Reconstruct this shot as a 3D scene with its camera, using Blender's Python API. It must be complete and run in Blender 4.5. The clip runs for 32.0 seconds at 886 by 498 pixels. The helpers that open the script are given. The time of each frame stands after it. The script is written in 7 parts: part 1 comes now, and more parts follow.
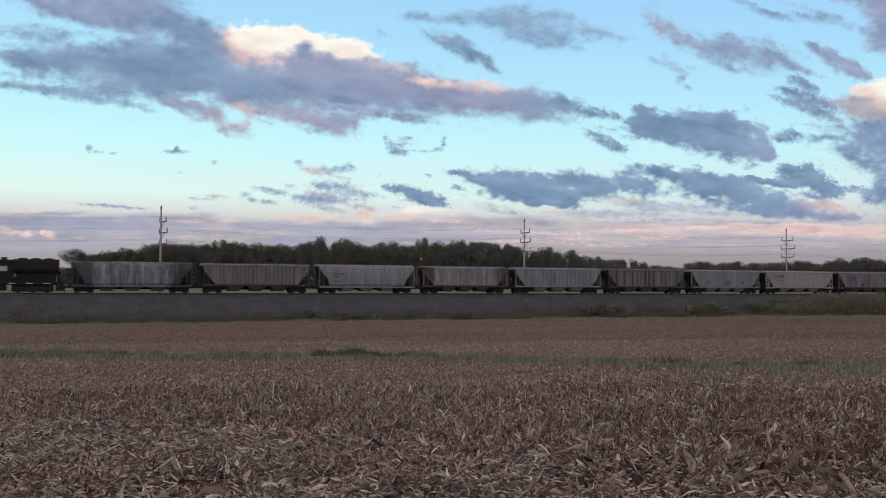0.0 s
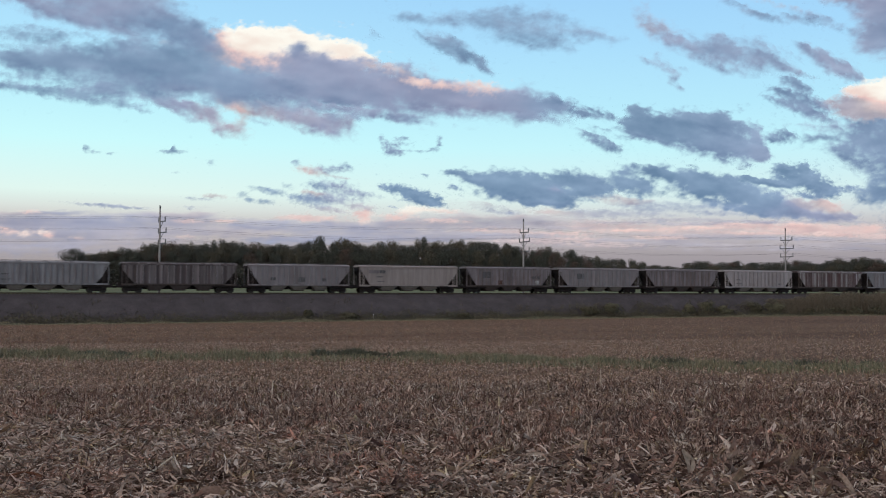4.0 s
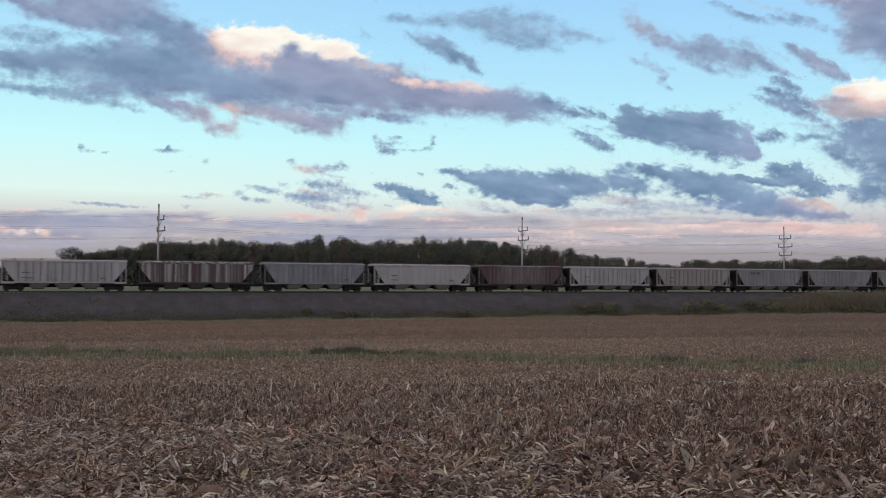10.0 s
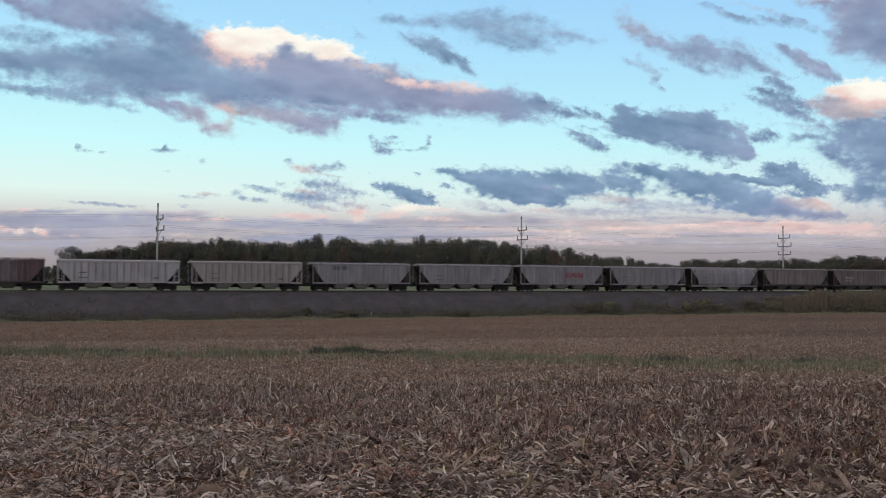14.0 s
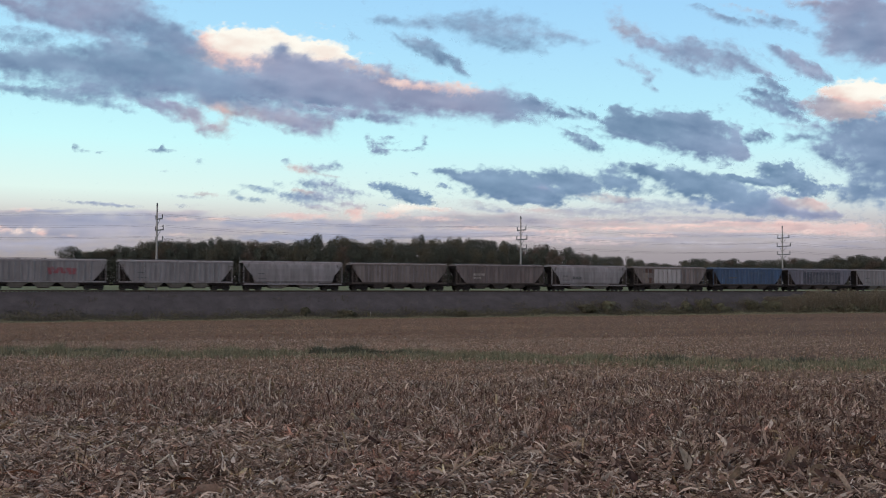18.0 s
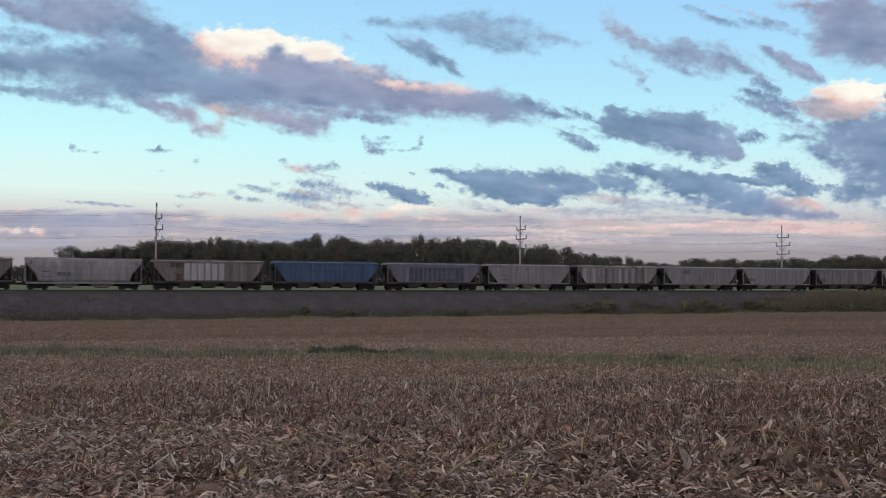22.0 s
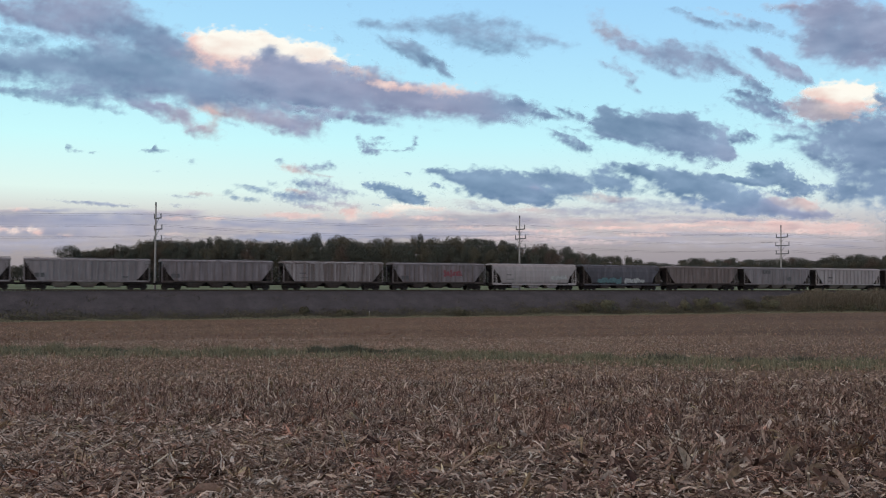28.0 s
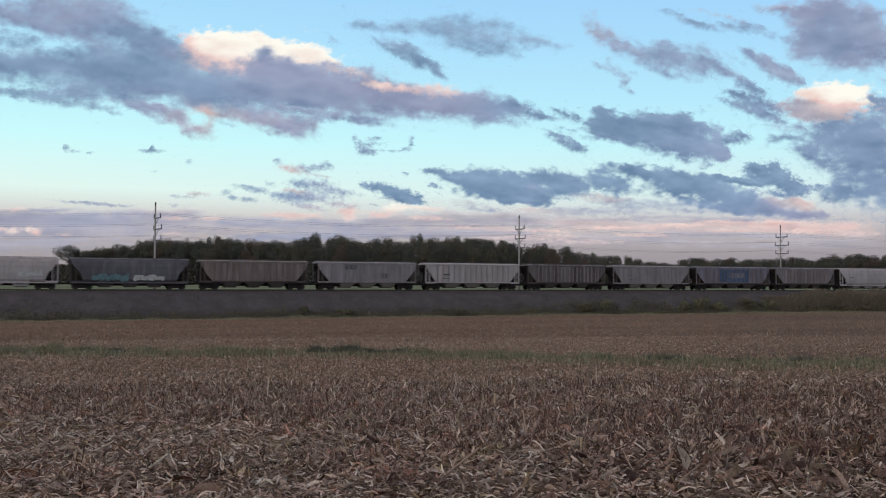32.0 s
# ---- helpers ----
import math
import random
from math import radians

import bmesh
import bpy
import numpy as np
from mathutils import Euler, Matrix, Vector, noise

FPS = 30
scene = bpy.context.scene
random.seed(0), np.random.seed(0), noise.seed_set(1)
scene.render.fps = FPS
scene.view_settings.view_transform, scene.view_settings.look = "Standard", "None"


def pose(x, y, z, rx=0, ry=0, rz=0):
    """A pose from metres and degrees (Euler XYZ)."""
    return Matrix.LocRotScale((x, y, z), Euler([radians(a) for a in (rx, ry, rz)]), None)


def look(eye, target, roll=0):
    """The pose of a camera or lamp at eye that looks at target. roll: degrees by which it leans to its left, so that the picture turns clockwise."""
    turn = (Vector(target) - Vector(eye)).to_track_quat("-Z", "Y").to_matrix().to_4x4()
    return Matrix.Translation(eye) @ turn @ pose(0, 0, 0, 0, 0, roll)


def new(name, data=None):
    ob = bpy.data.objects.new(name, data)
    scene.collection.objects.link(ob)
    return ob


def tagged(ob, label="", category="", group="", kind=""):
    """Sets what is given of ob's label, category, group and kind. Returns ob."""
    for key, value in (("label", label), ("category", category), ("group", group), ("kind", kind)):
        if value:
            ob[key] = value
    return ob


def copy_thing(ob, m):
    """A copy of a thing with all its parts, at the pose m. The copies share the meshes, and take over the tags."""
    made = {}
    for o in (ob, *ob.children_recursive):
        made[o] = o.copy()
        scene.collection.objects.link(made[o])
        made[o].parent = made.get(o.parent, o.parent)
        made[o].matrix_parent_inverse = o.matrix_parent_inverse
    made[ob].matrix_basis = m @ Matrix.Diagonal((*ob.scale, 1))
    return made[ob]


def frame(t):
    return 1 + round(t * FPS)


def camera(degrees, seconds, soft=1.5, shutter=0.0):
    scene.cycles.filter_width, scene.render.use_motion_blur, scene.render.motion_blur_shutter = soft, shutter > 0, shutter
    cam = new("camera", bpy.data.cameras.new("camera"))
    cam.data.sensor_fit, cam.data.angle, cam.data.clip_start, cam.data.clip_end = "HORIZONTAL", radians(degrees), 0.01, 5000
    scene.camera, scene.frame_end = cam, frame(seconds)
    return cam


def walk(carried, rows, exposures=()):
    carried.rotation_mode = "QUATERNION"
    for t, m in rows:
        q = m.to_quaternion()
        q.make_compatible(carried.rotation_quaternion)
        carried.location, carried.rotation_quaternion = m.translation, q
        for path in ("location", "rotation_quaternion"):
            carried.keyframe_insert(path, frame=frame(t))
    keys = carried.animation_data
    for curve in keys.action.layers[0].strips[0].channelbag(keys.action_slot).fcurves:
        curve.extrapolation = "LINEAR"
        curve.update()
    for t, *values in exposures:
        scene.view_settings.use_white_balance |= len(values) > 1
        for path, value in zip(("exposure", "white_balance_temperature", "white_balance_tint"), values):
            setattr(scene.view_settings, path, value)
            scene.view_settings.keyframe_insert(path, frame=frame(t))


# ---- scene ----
EYE = Vector((0.0, 0.0, 1.65))
FOCAL = 1723.0
cam = camera(48.93, 32.0, soft=1.08, shutter=0.35)


def aim(right, up):
    """The camera's pose, turned right and up by small tangents, with the tripod's slight lean."""
    return look(EYE, EYE + Vector((right, 1.0, up)), 0.27)


walk(cam, [(t, aim(dx / FOCAL, up / FOCAL)) for t, dx, up in (
    (0, 0, 64.7), (3, 1.3, 64.5), (6, 2.2, 63.0), (9, 3.4, 61.8), (13, 5.0, 60.4), (17, 6.0, 60.2),
    (19, 6.7, 59.7), (23, 7.5, 59.2), (28, 8.5, 58.7), (32, 9.2, 58.4))],
    exposures=((0, 0.0), (32, 0.0)))

# the railway frame: s runs along the track, q square to it, away from the camera
TURN = radians(24.0)
ALONG = Vector((math.cos(TURN), math.sin(TURN), 0))
ACROSS = Vector((-math.sin(TURN), math.cos(TURN), 0))
TRACK_Q, RAIL_Z = 148.3, 0.37


def at(s, q, z=0.0):
    return ALONG * s + ACROSS * q + Vector((0, 0, z))


def rail_frame(s, q, z):
    return Matrix.Translation(at(s, q, z)) @ Matrix.Rotation(TURN, 4, "Z")


# ---- world and sun ----
world = bpy.data.worlds.new("dusk_sky")
scene.world = world
world.use_nodes = True
wn, wl = world.node_tree.nodes, world.node_tree.links
wn.clear()
w_out = wn.new("ShaderNodeOutputWorld")
w_bg = wn.new("ShaderNodeBackground")
w_sky = wn.new("ShaderNodeTexSky")
w_sky.sky_type = "NISHITA"
w_sky.sun_disc = False
w_sky.sun_elevation = radians(3.0)
w_sky.sun_rotation = radians(215.0)
w_sky.altitude = 200
w_coord = wn.new("ShaderNodeTexCoord")
w_sep = wn.new("ShaderNodeSeparateXYZ")
w_ramp = wn.new("ShaderNodeValToRGB")
w_mix = wn.new("ShaderNodeMix")
w_mix.data_type = "RGBA"
w_mix.inputs["Factor"].default_value = 0.94
w_scale = wn.new("ShaderNodeMix")
w_scale.data_type = "RGBA"
w_scale.blend_type = "MULTIPLY"
w_scale.inputs["Factor"].default_value = 1.0
w_scale.inputs["B"].default_value = (0.1, 0.1, 0.1, 1)
wl.new(w_coord.outputs["Generated"], w_sep.inputs[0])
wl.new(w_sep.outputs["Z"], w_ramp.inputs[0])
wl.new(w_sky.outputs[0], w_scale.inputs["A"])
wl.new(w_scale.outputs["Result"], w_mix.inputs["A"])
w_side = wn.new("ShaderNodeValToRGB")  # bluer away from the sunset, paler towards it
for e, p, c in zip(w_side.color_ramp.elements, (0.32, 0.70), ((1.0, 1.0, 1.0, 1), (0.90, 0.915, 0.985, 1))):
    e.position, e.color = p, c
w_turn = wn.new("ShaderNodeMapRange")
w_turn.inputs["From Min"].default_value = -1.0
w_tint = wn.new("ShaderNodeMix")
w_tint.data_type, w_tint.blend_type = "RGBA", "MULTIPLY"
w_tint.inputs["Factor"].default_value = 1.0
wl.new(w_sep.outputs["X"], w_turn.inputs["Value"])
wl.new(w_turn.outputs[0], w_side.inputs[0])
wl.new(w_ramp.outputs[0], w_tint.inputs["A"])
wl.new(w_side.outputs[0], w_tint.inputs["B"])
wl.new(w_tint.outputs["Result"], w_mix.inputs["B"])
wl.new(w_mix.outputs["Result"], w_bg.inputs[0])
wl.new(w_bg.outputs[0], w_out.inputs[0])
w_bg.inputs[1].default_value = 1.04


def srgb(r, g, b, a=1.0):
    f = lambda c: c / 12.92 if c <= 0.04045 else ((c + 0.055) / 1.055) ** 2.4
    return (f(r / 255), f(g / 255), f(b / 255), a)


SKY = ((0.0, (148, 142, 148)), (0.040, (174, 167, 169)), (0.052, (196, 190, 189)), (0.064, (208, 206, 204)), (0.075, (220, 228, 224)), (0.09, (226, 248, 242)),
       (0.14, (204, 252, 255)), (0.18, (190, 242, 255)), (0.24, (176, 228, 255)), (0.29, (166, 218, 253)), (0.42, (182, 186, 198)), (1.0, (192, 182, 180)))
for i, (p, c) in enumerate(SKY):
    e = w_ramp.color_ramp.elements[i] if i < 2 else w_ramp.color_ramp.elements.new(p)
    e.position = p
    e.color = srgb(*c)

sun_data = bpy.data.lights.new("sun", "SUN")
sun_data.energy = 0.8
sun_data.angle = radians(20)
sun_data.color = (1.0, 0.86, 0.74)
sun = new("sun", sun_data)
sun.matrix_world = look((-60, -85, 30), (0, 0, 0))
# ---- materials ----
def material(name):
    m = bpy.data.materials.new(name)
    m.use_nodes = True
    n, l = m.node_tree.nodes, m.node_tree.links
    return m, n, l, n["Principled BSDF"]


def noise_node(n, l, coord, scale, detail=4.0, rough=0.6, stretch=(1, 1, 1), turn=0.0):
    if turn:
        rot = n.new("ShaderNodeMapping")
        rot.inputs["Rotation"].default_value = (0, 0, turn)
        l.new(coord, rot.inputs[0])
        coord = rot.outputs[0]
    mp = n.new("ShaderNodeMapping")
    mp.inputs["Scale"].default_value = stretch
    l.new(coord, mp.inputs[0])
    t = n.new("ShaderNodeTexNoise")
    t.inputs["Scale"].default_value, t.inputs["Detail"].default_value, t.inputs["Roughness"].default_value = scale, detail, rough
    l.new(mp.outputs[0], t.inputs["Vector"])
    return t.outputs["Fac"]


def ramp(n, l, fac, stops):
    r = n.new("ShaderNodeValToRGB")
    for i, (p, c) in enumerate(stops):
        e = r.color_ramp.elements[i] if i < 2 else r.color_ramp.elements.new(p)
        e.position, e.color = p, (*c, 1)
    l.new(fac, r.inputs[0])
    return r.outputs[0]


def mix(n, l, fac, a, b, blend="MIX"):
    m = n.new("ShaderNodeMix")
    m.data_type, m.blend_type = "RGBA", blend
    for sock, v in (("Factor", fac), ("A", a), ("B", b)):
        if isinstance(v, (int, float)):
            m.inputs[sock].default_value = v
        elif isinstance(v, tuple):
            m.inputs[sock].default_value = (*v, 1) if len(v) == 3 else v
        else:
            l.new(v, m.inputs[sock])
    return m.outputs["Result"]


def bump(n, l, bsdf, height, strength=0.4, distance=0.02):
    b = n.new("ShaderNodeBump")
    b.inputs["Strength"].default_value, b.inputs["Distance"].default_value = strength, distance
    l.new(height, b.inputs["Height"])
    l.new(b.outputs[0], bsdf.inputs["Normal"])


def earthy(name, stops, scale, scale2, rough=0.9, dist=0.03, stretch=(1, 1, 1), dark=0.6):
    """A ground-like surface: broad patches and fine grain, with relief."""
    m, n, l, b = material(name)
    co = n.new("ShaderNodeTexCoord").outputs["Object"]
    big = noise_node(n, l, co, scale, 5, 0.65, stretch)
    fine = noise_node(n, l, co, scale2, 4, 0.7)
    col = mix(n, l, 1.0, ramp(n, l, big, stops), ramp(n, l, fine, ((0.3, (dark,) * 3), (0.7, (1.15,) * 3))), "MULTIPLY")
    l.new(col, b.inputs["Base Color"])
    b.inputs["Roughness"].default_value = rough
    b.inputs["Specular IOR Level"].default_value = 0.06
    bump(n, l, b, fine, 0.5, dist)
    return m


def island(name, stops, rough=0.8, grain=40.0, spec=0.2, tint=0.0, rows=False):
    """For heaps of loose pieces: each piece takes its own tint, with fibres along it."""
    m, n, l, b = material(name)
    g = n.new("ShaderNodeNewGeometry")
    co = n.new("ShaderNodeTexCoord").outputs["Object"]
    fine = noise_node(n, l, co, grain, 2, 0.6)
    col = mix(n, l, 1.0, ramp(n, l, g.outputs["Random Per Island"], stops), ramp(n, l, fine, ((0.3, (0.7,) * 3), (0.7, (1.2,) * 3))), "MULTIPLY")
    patch = noise_node(n, l, co, 1.1, 3, 0.6)
    col = mix(n, l, 1.0, col, ramp(n, l, patch, ((0.35, (1.06, 0.98, 0.96)), (0.65, (0.96, 1.0, 1.01)))), "MULTIPLY")
    if rows:  # swaths that the combine left along the crop rows
        swath = noise_node(n, l, co, 0.10, 7, 0.80, (0.08, 1, 1), -TURN)
        col = mix(n, l, 1.0, col, ramp(n, l, swath, ((0.36, (0.56, 0.51, 0.50)), (0.46, (0.95, 0.92, 0.91)), (0.66, (1.13, 1.14, 1.15)))), "MULTIPLY")
    if tint:  # reddish and olive drifts among the dry leaves
        drift = noise_node(n, l, co, 2.6, 4, 0.7)
        col = mix(n, l, tint, col, ramp(n, l, drift, ((0.32, (1.16, 0.84, 0.76)), (0.43, (1.0, 0.98, 0.97)), (0.56, (1.0, 1.0, 1.0)), (0.66, (1.02, 1.01, 0.74)))), "MULTIPLY")
    l.new(col, b.inputs["Base Color"])
    b.inputs["Roughness"].default_value = rough
    b.inputs["Specular IOR Level"].default_value = spec
    return m


def plain(name, col, rough=0.7, metal=0.0, grain=3.0, var=0.35):
    m, n, l, b = material(name)
    co = n.new("ShaderNodeTexCoord").outputs["Object"]
    f1 = noise_node(n, l, co, grain, 5, 0.7)
    dark = tuple(c * (1 - var) for c in col)
    lite = tuple(min(1, c * (1 + var * 0.6)) for c in col)
    l.new(ramp(n, l, f1, ((0.3, dark), (0.7, lite))), b.inputs["Base Color"])
    b.inputs["Roughness"].default_value, b.inputs["Metallic"].default_value = rough, metal
    b.inputs["Specular IOR Level"].default_value = 0.5 if rough < 0.7 else 0.15
    return m


def car_paint(name, base, stain, amount, rust=(0.16, 0.07, 0.04), rust_amount=0.2, streak=1.0, bars=False, ends=None, reach=7.0, wear=1.0):
    """Weathered freight-car paint: run-down streaks, dull patches and rust."""
    base, stain = [(r * 1.02, g * 0.985, bl * 1.01) for r, g, bl in (base, stain)]
    m, n, l, b = material(name)
    co = n.new("ShaderNodeTexCoord").outputs["Object"]
    info = n.new("ShaderNodeObjectInfo")
    shift = n.new("ShaderNodeVectorMath")
    shift.operation = "ADD"
    spread = n.new("ShaderNodeVectorMath")
    spread.operation = "SCALE"
    spread.inputs[0].default_value = (37, 11, 5)
    l.new(info.outputs["Random"], spread.inputs["Scale"])
    l.new(co, shift.inputs[0])
    l.new(spread.outputs[0], shift.inputs[1])
    v = shift.outputs[0]
    patch = noise_node(n, l, v, 0.35, 3, 0.6)
    run = noise_node(n, l, v, 1.4 if bars else 1.6, 2 if bars else 4, 0.65, (1.0, 0.1, 0.015) if bars else (1.0, 1.0, 0.12))
    fleck = noise_node(n, l, v, 6.0, 5, 0.7)
    c = mix(n, l, ramp(n, l, run, ((0.5 - 0.12 * streak, (0,) * 3), (0.5 + 0.2 * streak, (amount,) * 3))), base, stain)
    if not bars:
        c = mix(n, l, ramp(n, l, patch, ((0.45, (0,) * 3), (0.75, (amount,) * 3))), c, stain)
    c = mix(n, l, ramp(n, l, fleck, ((0.62 - 0.25 * rust_amount, (0,) * 3), (0.78, (min(1, rust_amount * 2),) * 3))), c, rust)
    if ends:  # darker primer towards both ends of the car
        sep = n.new("ShaderNodeSeparateXYZ")
        l.new(co, sep.inputs[0])
        ab = n.new("ShaderNodeMath")
        ab.operation = "ABSOLUTE"
        l.new(sep.outputs["X"], ab.inputs[0])
        wob = n.new("ShaderNodeMath")
        wob.operation = "MULTIPLY_ADD"
        l.new(run, wob.inputs[0])
        wob.inputs[1].default_value = 4.0
        l.new(ab.outputs[0], wob.inputs[2])
        rg = n.new("ShaderNodeMapRange")
        rg.inputs["From Min"].default_value, rg.inputs["From Max"].default_value = reach, reach + 1.4
        l.new(wob.outputs[0], rg.inputs["Value"])
        c = mix(n, l, rg.outputs[0], c, ends)
    # sheets that weathered unlike each other, and runs of dirt and rust from the eaves
    sheet_tone = noise_node(n, l, v, 0.75, 1, 0.5, (1.0, 0.02, 0.01))
    c = mix(n, l, wear, c, ramp(n, l, sheet_tone, ((0.36, (0.78, 0.77, 0.77)), (0.44, (0.95,) * 3), (0.52, (1.04, 1.04, 1.05)), (0.60, (1.18, 1.18, 1.2)))), "MULTIPLY")
    wash = noise_node(n, l, v, 4.5, 3, 0.6, (1.0, 1.0, 0.05))
    c = mix(n, l, 0.4 + 0.5 * wear, c, ramp(n, l, wash, ((0.32, (0.66,) * 3), (0.5, (1.0,) * 3), (0.68, (1.28,) * 3))), "MULTIPLY")
    drip = noise_node(n, l, v, 3.2, 4, 0.75, (1.0, 0.1, 0.10))
    c = mix(n, l, ramp(n, l, drip, ((0.56, (0,) * 3), (0.66, (wear * min(1.0, 0.25 + amount * 0.6),) * 3))), c, tuple(0.35 * a + 0.3 * b for a, b in zip(stain, rust)))
    l.new(c, b.inputs["Base Color"])
    b.inputs["Roughness"].default_value = 0.65
    bump(n, l, b, fleck, 0.15, 0.01)
    return m


M_GROUND = earthy("field_soil", ((0.3, (0.117, 0.073, 0.051)), (0.7, (0.182, 0.116, 0.084))), 0.12, 6.0, stretch=(0.25, 1, 1))
M_FARFIELD = earthy("green_field", ((0.3, (0.131, 0.147, 0.088)), (0.7, (0.196, 0.217, 0.129))), 0.02, 0.8)
M_BALLAST = earthy("ballast_stone", ((0.3, (0.075, 0.066, 0.070)), (0.55, (0.096, 0.084, 0.090)), (0.8, (0.132, 0.117, 0.120))), 0.45, 9.0, dist=0.06)
M_STONE = island("loose_stone", ((0.0, (0.068, 0.060, 0.067)), (0.75, (0.105, 0.094, 0.102)), (1.0, (0.155, 0.142, 0.148))), 0.9, 12.0, 0.1)
M_LEAF_FAR = island("sunbleached_litter", ((0.0, (0.181, 0.111, 0.079)), (0.3, (0.271, 0.170, 0.119)), (0.6, (0.350, 0.229, 0.164)), (0.9, (0.417, 0.290, 0.217)), (1.0, (0.470, 0.344, 0.266))), tint=0.35, rows=True)
M_LEAF_MID = island("trodden_litter", ((0.0, (0.148, 0.104, 0.082)), (0.25, (0.263, 0.184, 0.141)), (0.55, (0.376, 0.270, 0.211)), (0.88, (0.450, 0.341, 0.277)), (1.0, (0.505, 0.410, 0.349))), tint=0.45, rows=True)
M_PATCHWEED = island("patch_weeds", ((0.0, (0.058, 0.064, 0.047)), (0.6, (0.095, 0.10, 0.074)), (1.0, (0.17, 0.165, 0.12))))
M_LEAF = island("corn_leaf_litter", ((0.0, (0.081, 0.057, 0.046)), (0.22, (0.194, 0.135, 0.108)), (0.5, (0.353, 0.256, 0.206)), (0.75, (0.491, 0.379, 0.318)), (0.93, (0.580, 0.480, 0.418)), (1.0, (0.66, 0.57, 0.51))), tint=1.0)
M_SHRED = island("rust_brown_shreds", ((0.0, (0.050, 0.030, 0.026)), (0.25, (0.135, 0.083, 0.067)), (0.55, (0.255, 0.170, 0.137)), (0.85, (0.42, 0.32, 0.27)), (1.0, (0.58, 0.50, 0.44))), tint=1.0)
M_LEAF_DARK = island("dark_corn_leaf", ((0.0, (0.045, 0.029, 0.026)), (0.3, (0.105, 0.067, 0.058)), (0.7, (0.19, 0.126, 0.107)), (1.0, (0.31, 0.23, 0.195))), tint=1.0)
M_STALK = island("corn_stalk_stub", ((0.0, (0.15, 0.10, 0.06)), (0.6, (0.27, 0.19, 0.12)), (1.0, (0.48, 0.38, 0.27))))
M_GRASS = island("meadow_grass", ((0.0, (0.113, 0.109, 0.072)), (0.5, (0.200, 0.185, 0.122)), (1.0, (0.336, 0.301, 0.205))))
M_WEED = island("dark_weeds", ((0.0, (0.061, 0.060, 0.041)), (0.6, (0.102, 0.095, 0.063)), (1.0, (0.173, 0.147, 0.098))))
M_BRUSH = island("slope_brush_leaves", ((0.0, (0.075, 0.069, 0.049)), (0.6, (0.111, 0.100, 0.069)), (1.0, (0.169, 0.150, 0.100))))
M_UNDER = island("undergrowth_leaves", ((0.0, (0.045, 0.046, 0.040)), (1.0, (0.096, 0.093, 0.080))), 0.9, 3.0, 0.05)
M_TAN = island("dry_tall_grass", ((0.0, (0.106, 0.085, 0.064)), (0.5, (0.170, 0.140, 0.104)), (1.0, (0.252, 0.211, 0.158))))
M_OLIVE = island("olive_brush", ((0.0, (0.105, 0.099, 0.066)), (0.5, (0.141, 0.132, 0.087)), (1.0, (0.190, 0.177, 0.114))))
M_CROWN = [island("tree_leaves_%s" % k, st, 0.9, 3.0, 0.05) for k, st in (
    ("green", ((0.0, (0.072, 0.074, 0.063)), (1.0, (0.101, 0.105, 0.085)))),
    ("olive", ((0.0, (0.090, 0.083, 0.064)), (1.0, (0.131, 0.117, 0.086)))),
    ("rusty", ((0.0, (0.095, 0.070, 0.060)), (1.0, (0.140, 0.102, 0.084)))))]
M_BARK = plain("bark", (0.075, 0.068, 0.06), 0.9, 0, 2.0)
M_POLE = plain("galvanised_pole", (0.32, 0.29, 0.28), 0.7, 0.0, 0.8)
M_ARM = plain("steel_arm", (0.13, 0.13, 0.14), 0.6, 0.3)
M_INSUL = plain("insulator_grey", (0.12, 0.12, 0.13), 0.4)
M_WIRE = plain("aluminium_wire", (0.10, 0.10, 0.11), 0.5, 0.5)
M_RAIL = plain("rail_steel", (0.09, 0.065, 0.05), 0.55, 0.6)
M_TIE = plain("oak_tie", (0.06, 0.048, 0.04), 0.9)
# grime on trucks and gear; also the painted shade at the car ends
M_GREASE_SHADE = plain("grimy_shaded_steel", (0.029, 0.023, 0.023), 0.9, 0.1, 4.0)
M_GRIME = plain("dirt_caked_steel", (0.078, 0.061, 0.058), 0.85, 0.0, 2.0)
M_DUST = plain("dusty_hopper_steel", (0.175, 0.15, 0.135), 0.85, 0.0, 2.0)
M_WHEEL = plain("wheel_steel", (0.04, 0.032, 0.028), 0.6, 0.4)
M_BLACK = plain("black_engine_paint", (0.020, 0.017, 0.019), 0.75, 0, 1.5)
M_WHITE = plain("white_lettering", (0.55, 0.55, 0.55), 0.6, 0, 2.0)
M_INK = plain("black_lettering", (0.085, 0.08, 0.085), 0.6, 0, 3.0)
M_REDPAINT = plain("red_spray_paint", (0.230, 0.057, 0.072), 0.6, 0, 2.0)
M_TEAL = plain("teal_spray_paint", (0.085, 0.15, 0.165), 0.6, 0, 2.0)
M_PATCH = plain("rusty_brown_patch", (0.10, 0.058, 0.05), 0.8, 0, 2.0)
M_SLATEPANEL = plain("slate_panel_paint", (0.080, 0.080, 0.100), 0.85, 0, 1.0)
M_BLUEFADE = plain("faded_blue_lettering", (0.085, 0.11, 0.165), 0.8, 0, 2.0)
M_FADED = plain("faded_lettering", (0.115, 0.112, 0.128), 0.7, 0, 2.0)
M_BUFF = plain("buff_sheet_paint", (0.20, 0.155, 0.14), 0.7, 0, 1.5)
M_SPRAY = plain("white_spray_paint", (0.36, 0.35, 0.35), 0.6, 0, 2.0)
M_HUSK, _n, _l, _b = material("bleached_husk")
_f = noise_node(_n, _l, _n.new("ShaderNodeTexCoord").outputs["Object"], 30.0, 3, 0.6, (0.15, 1, 1))
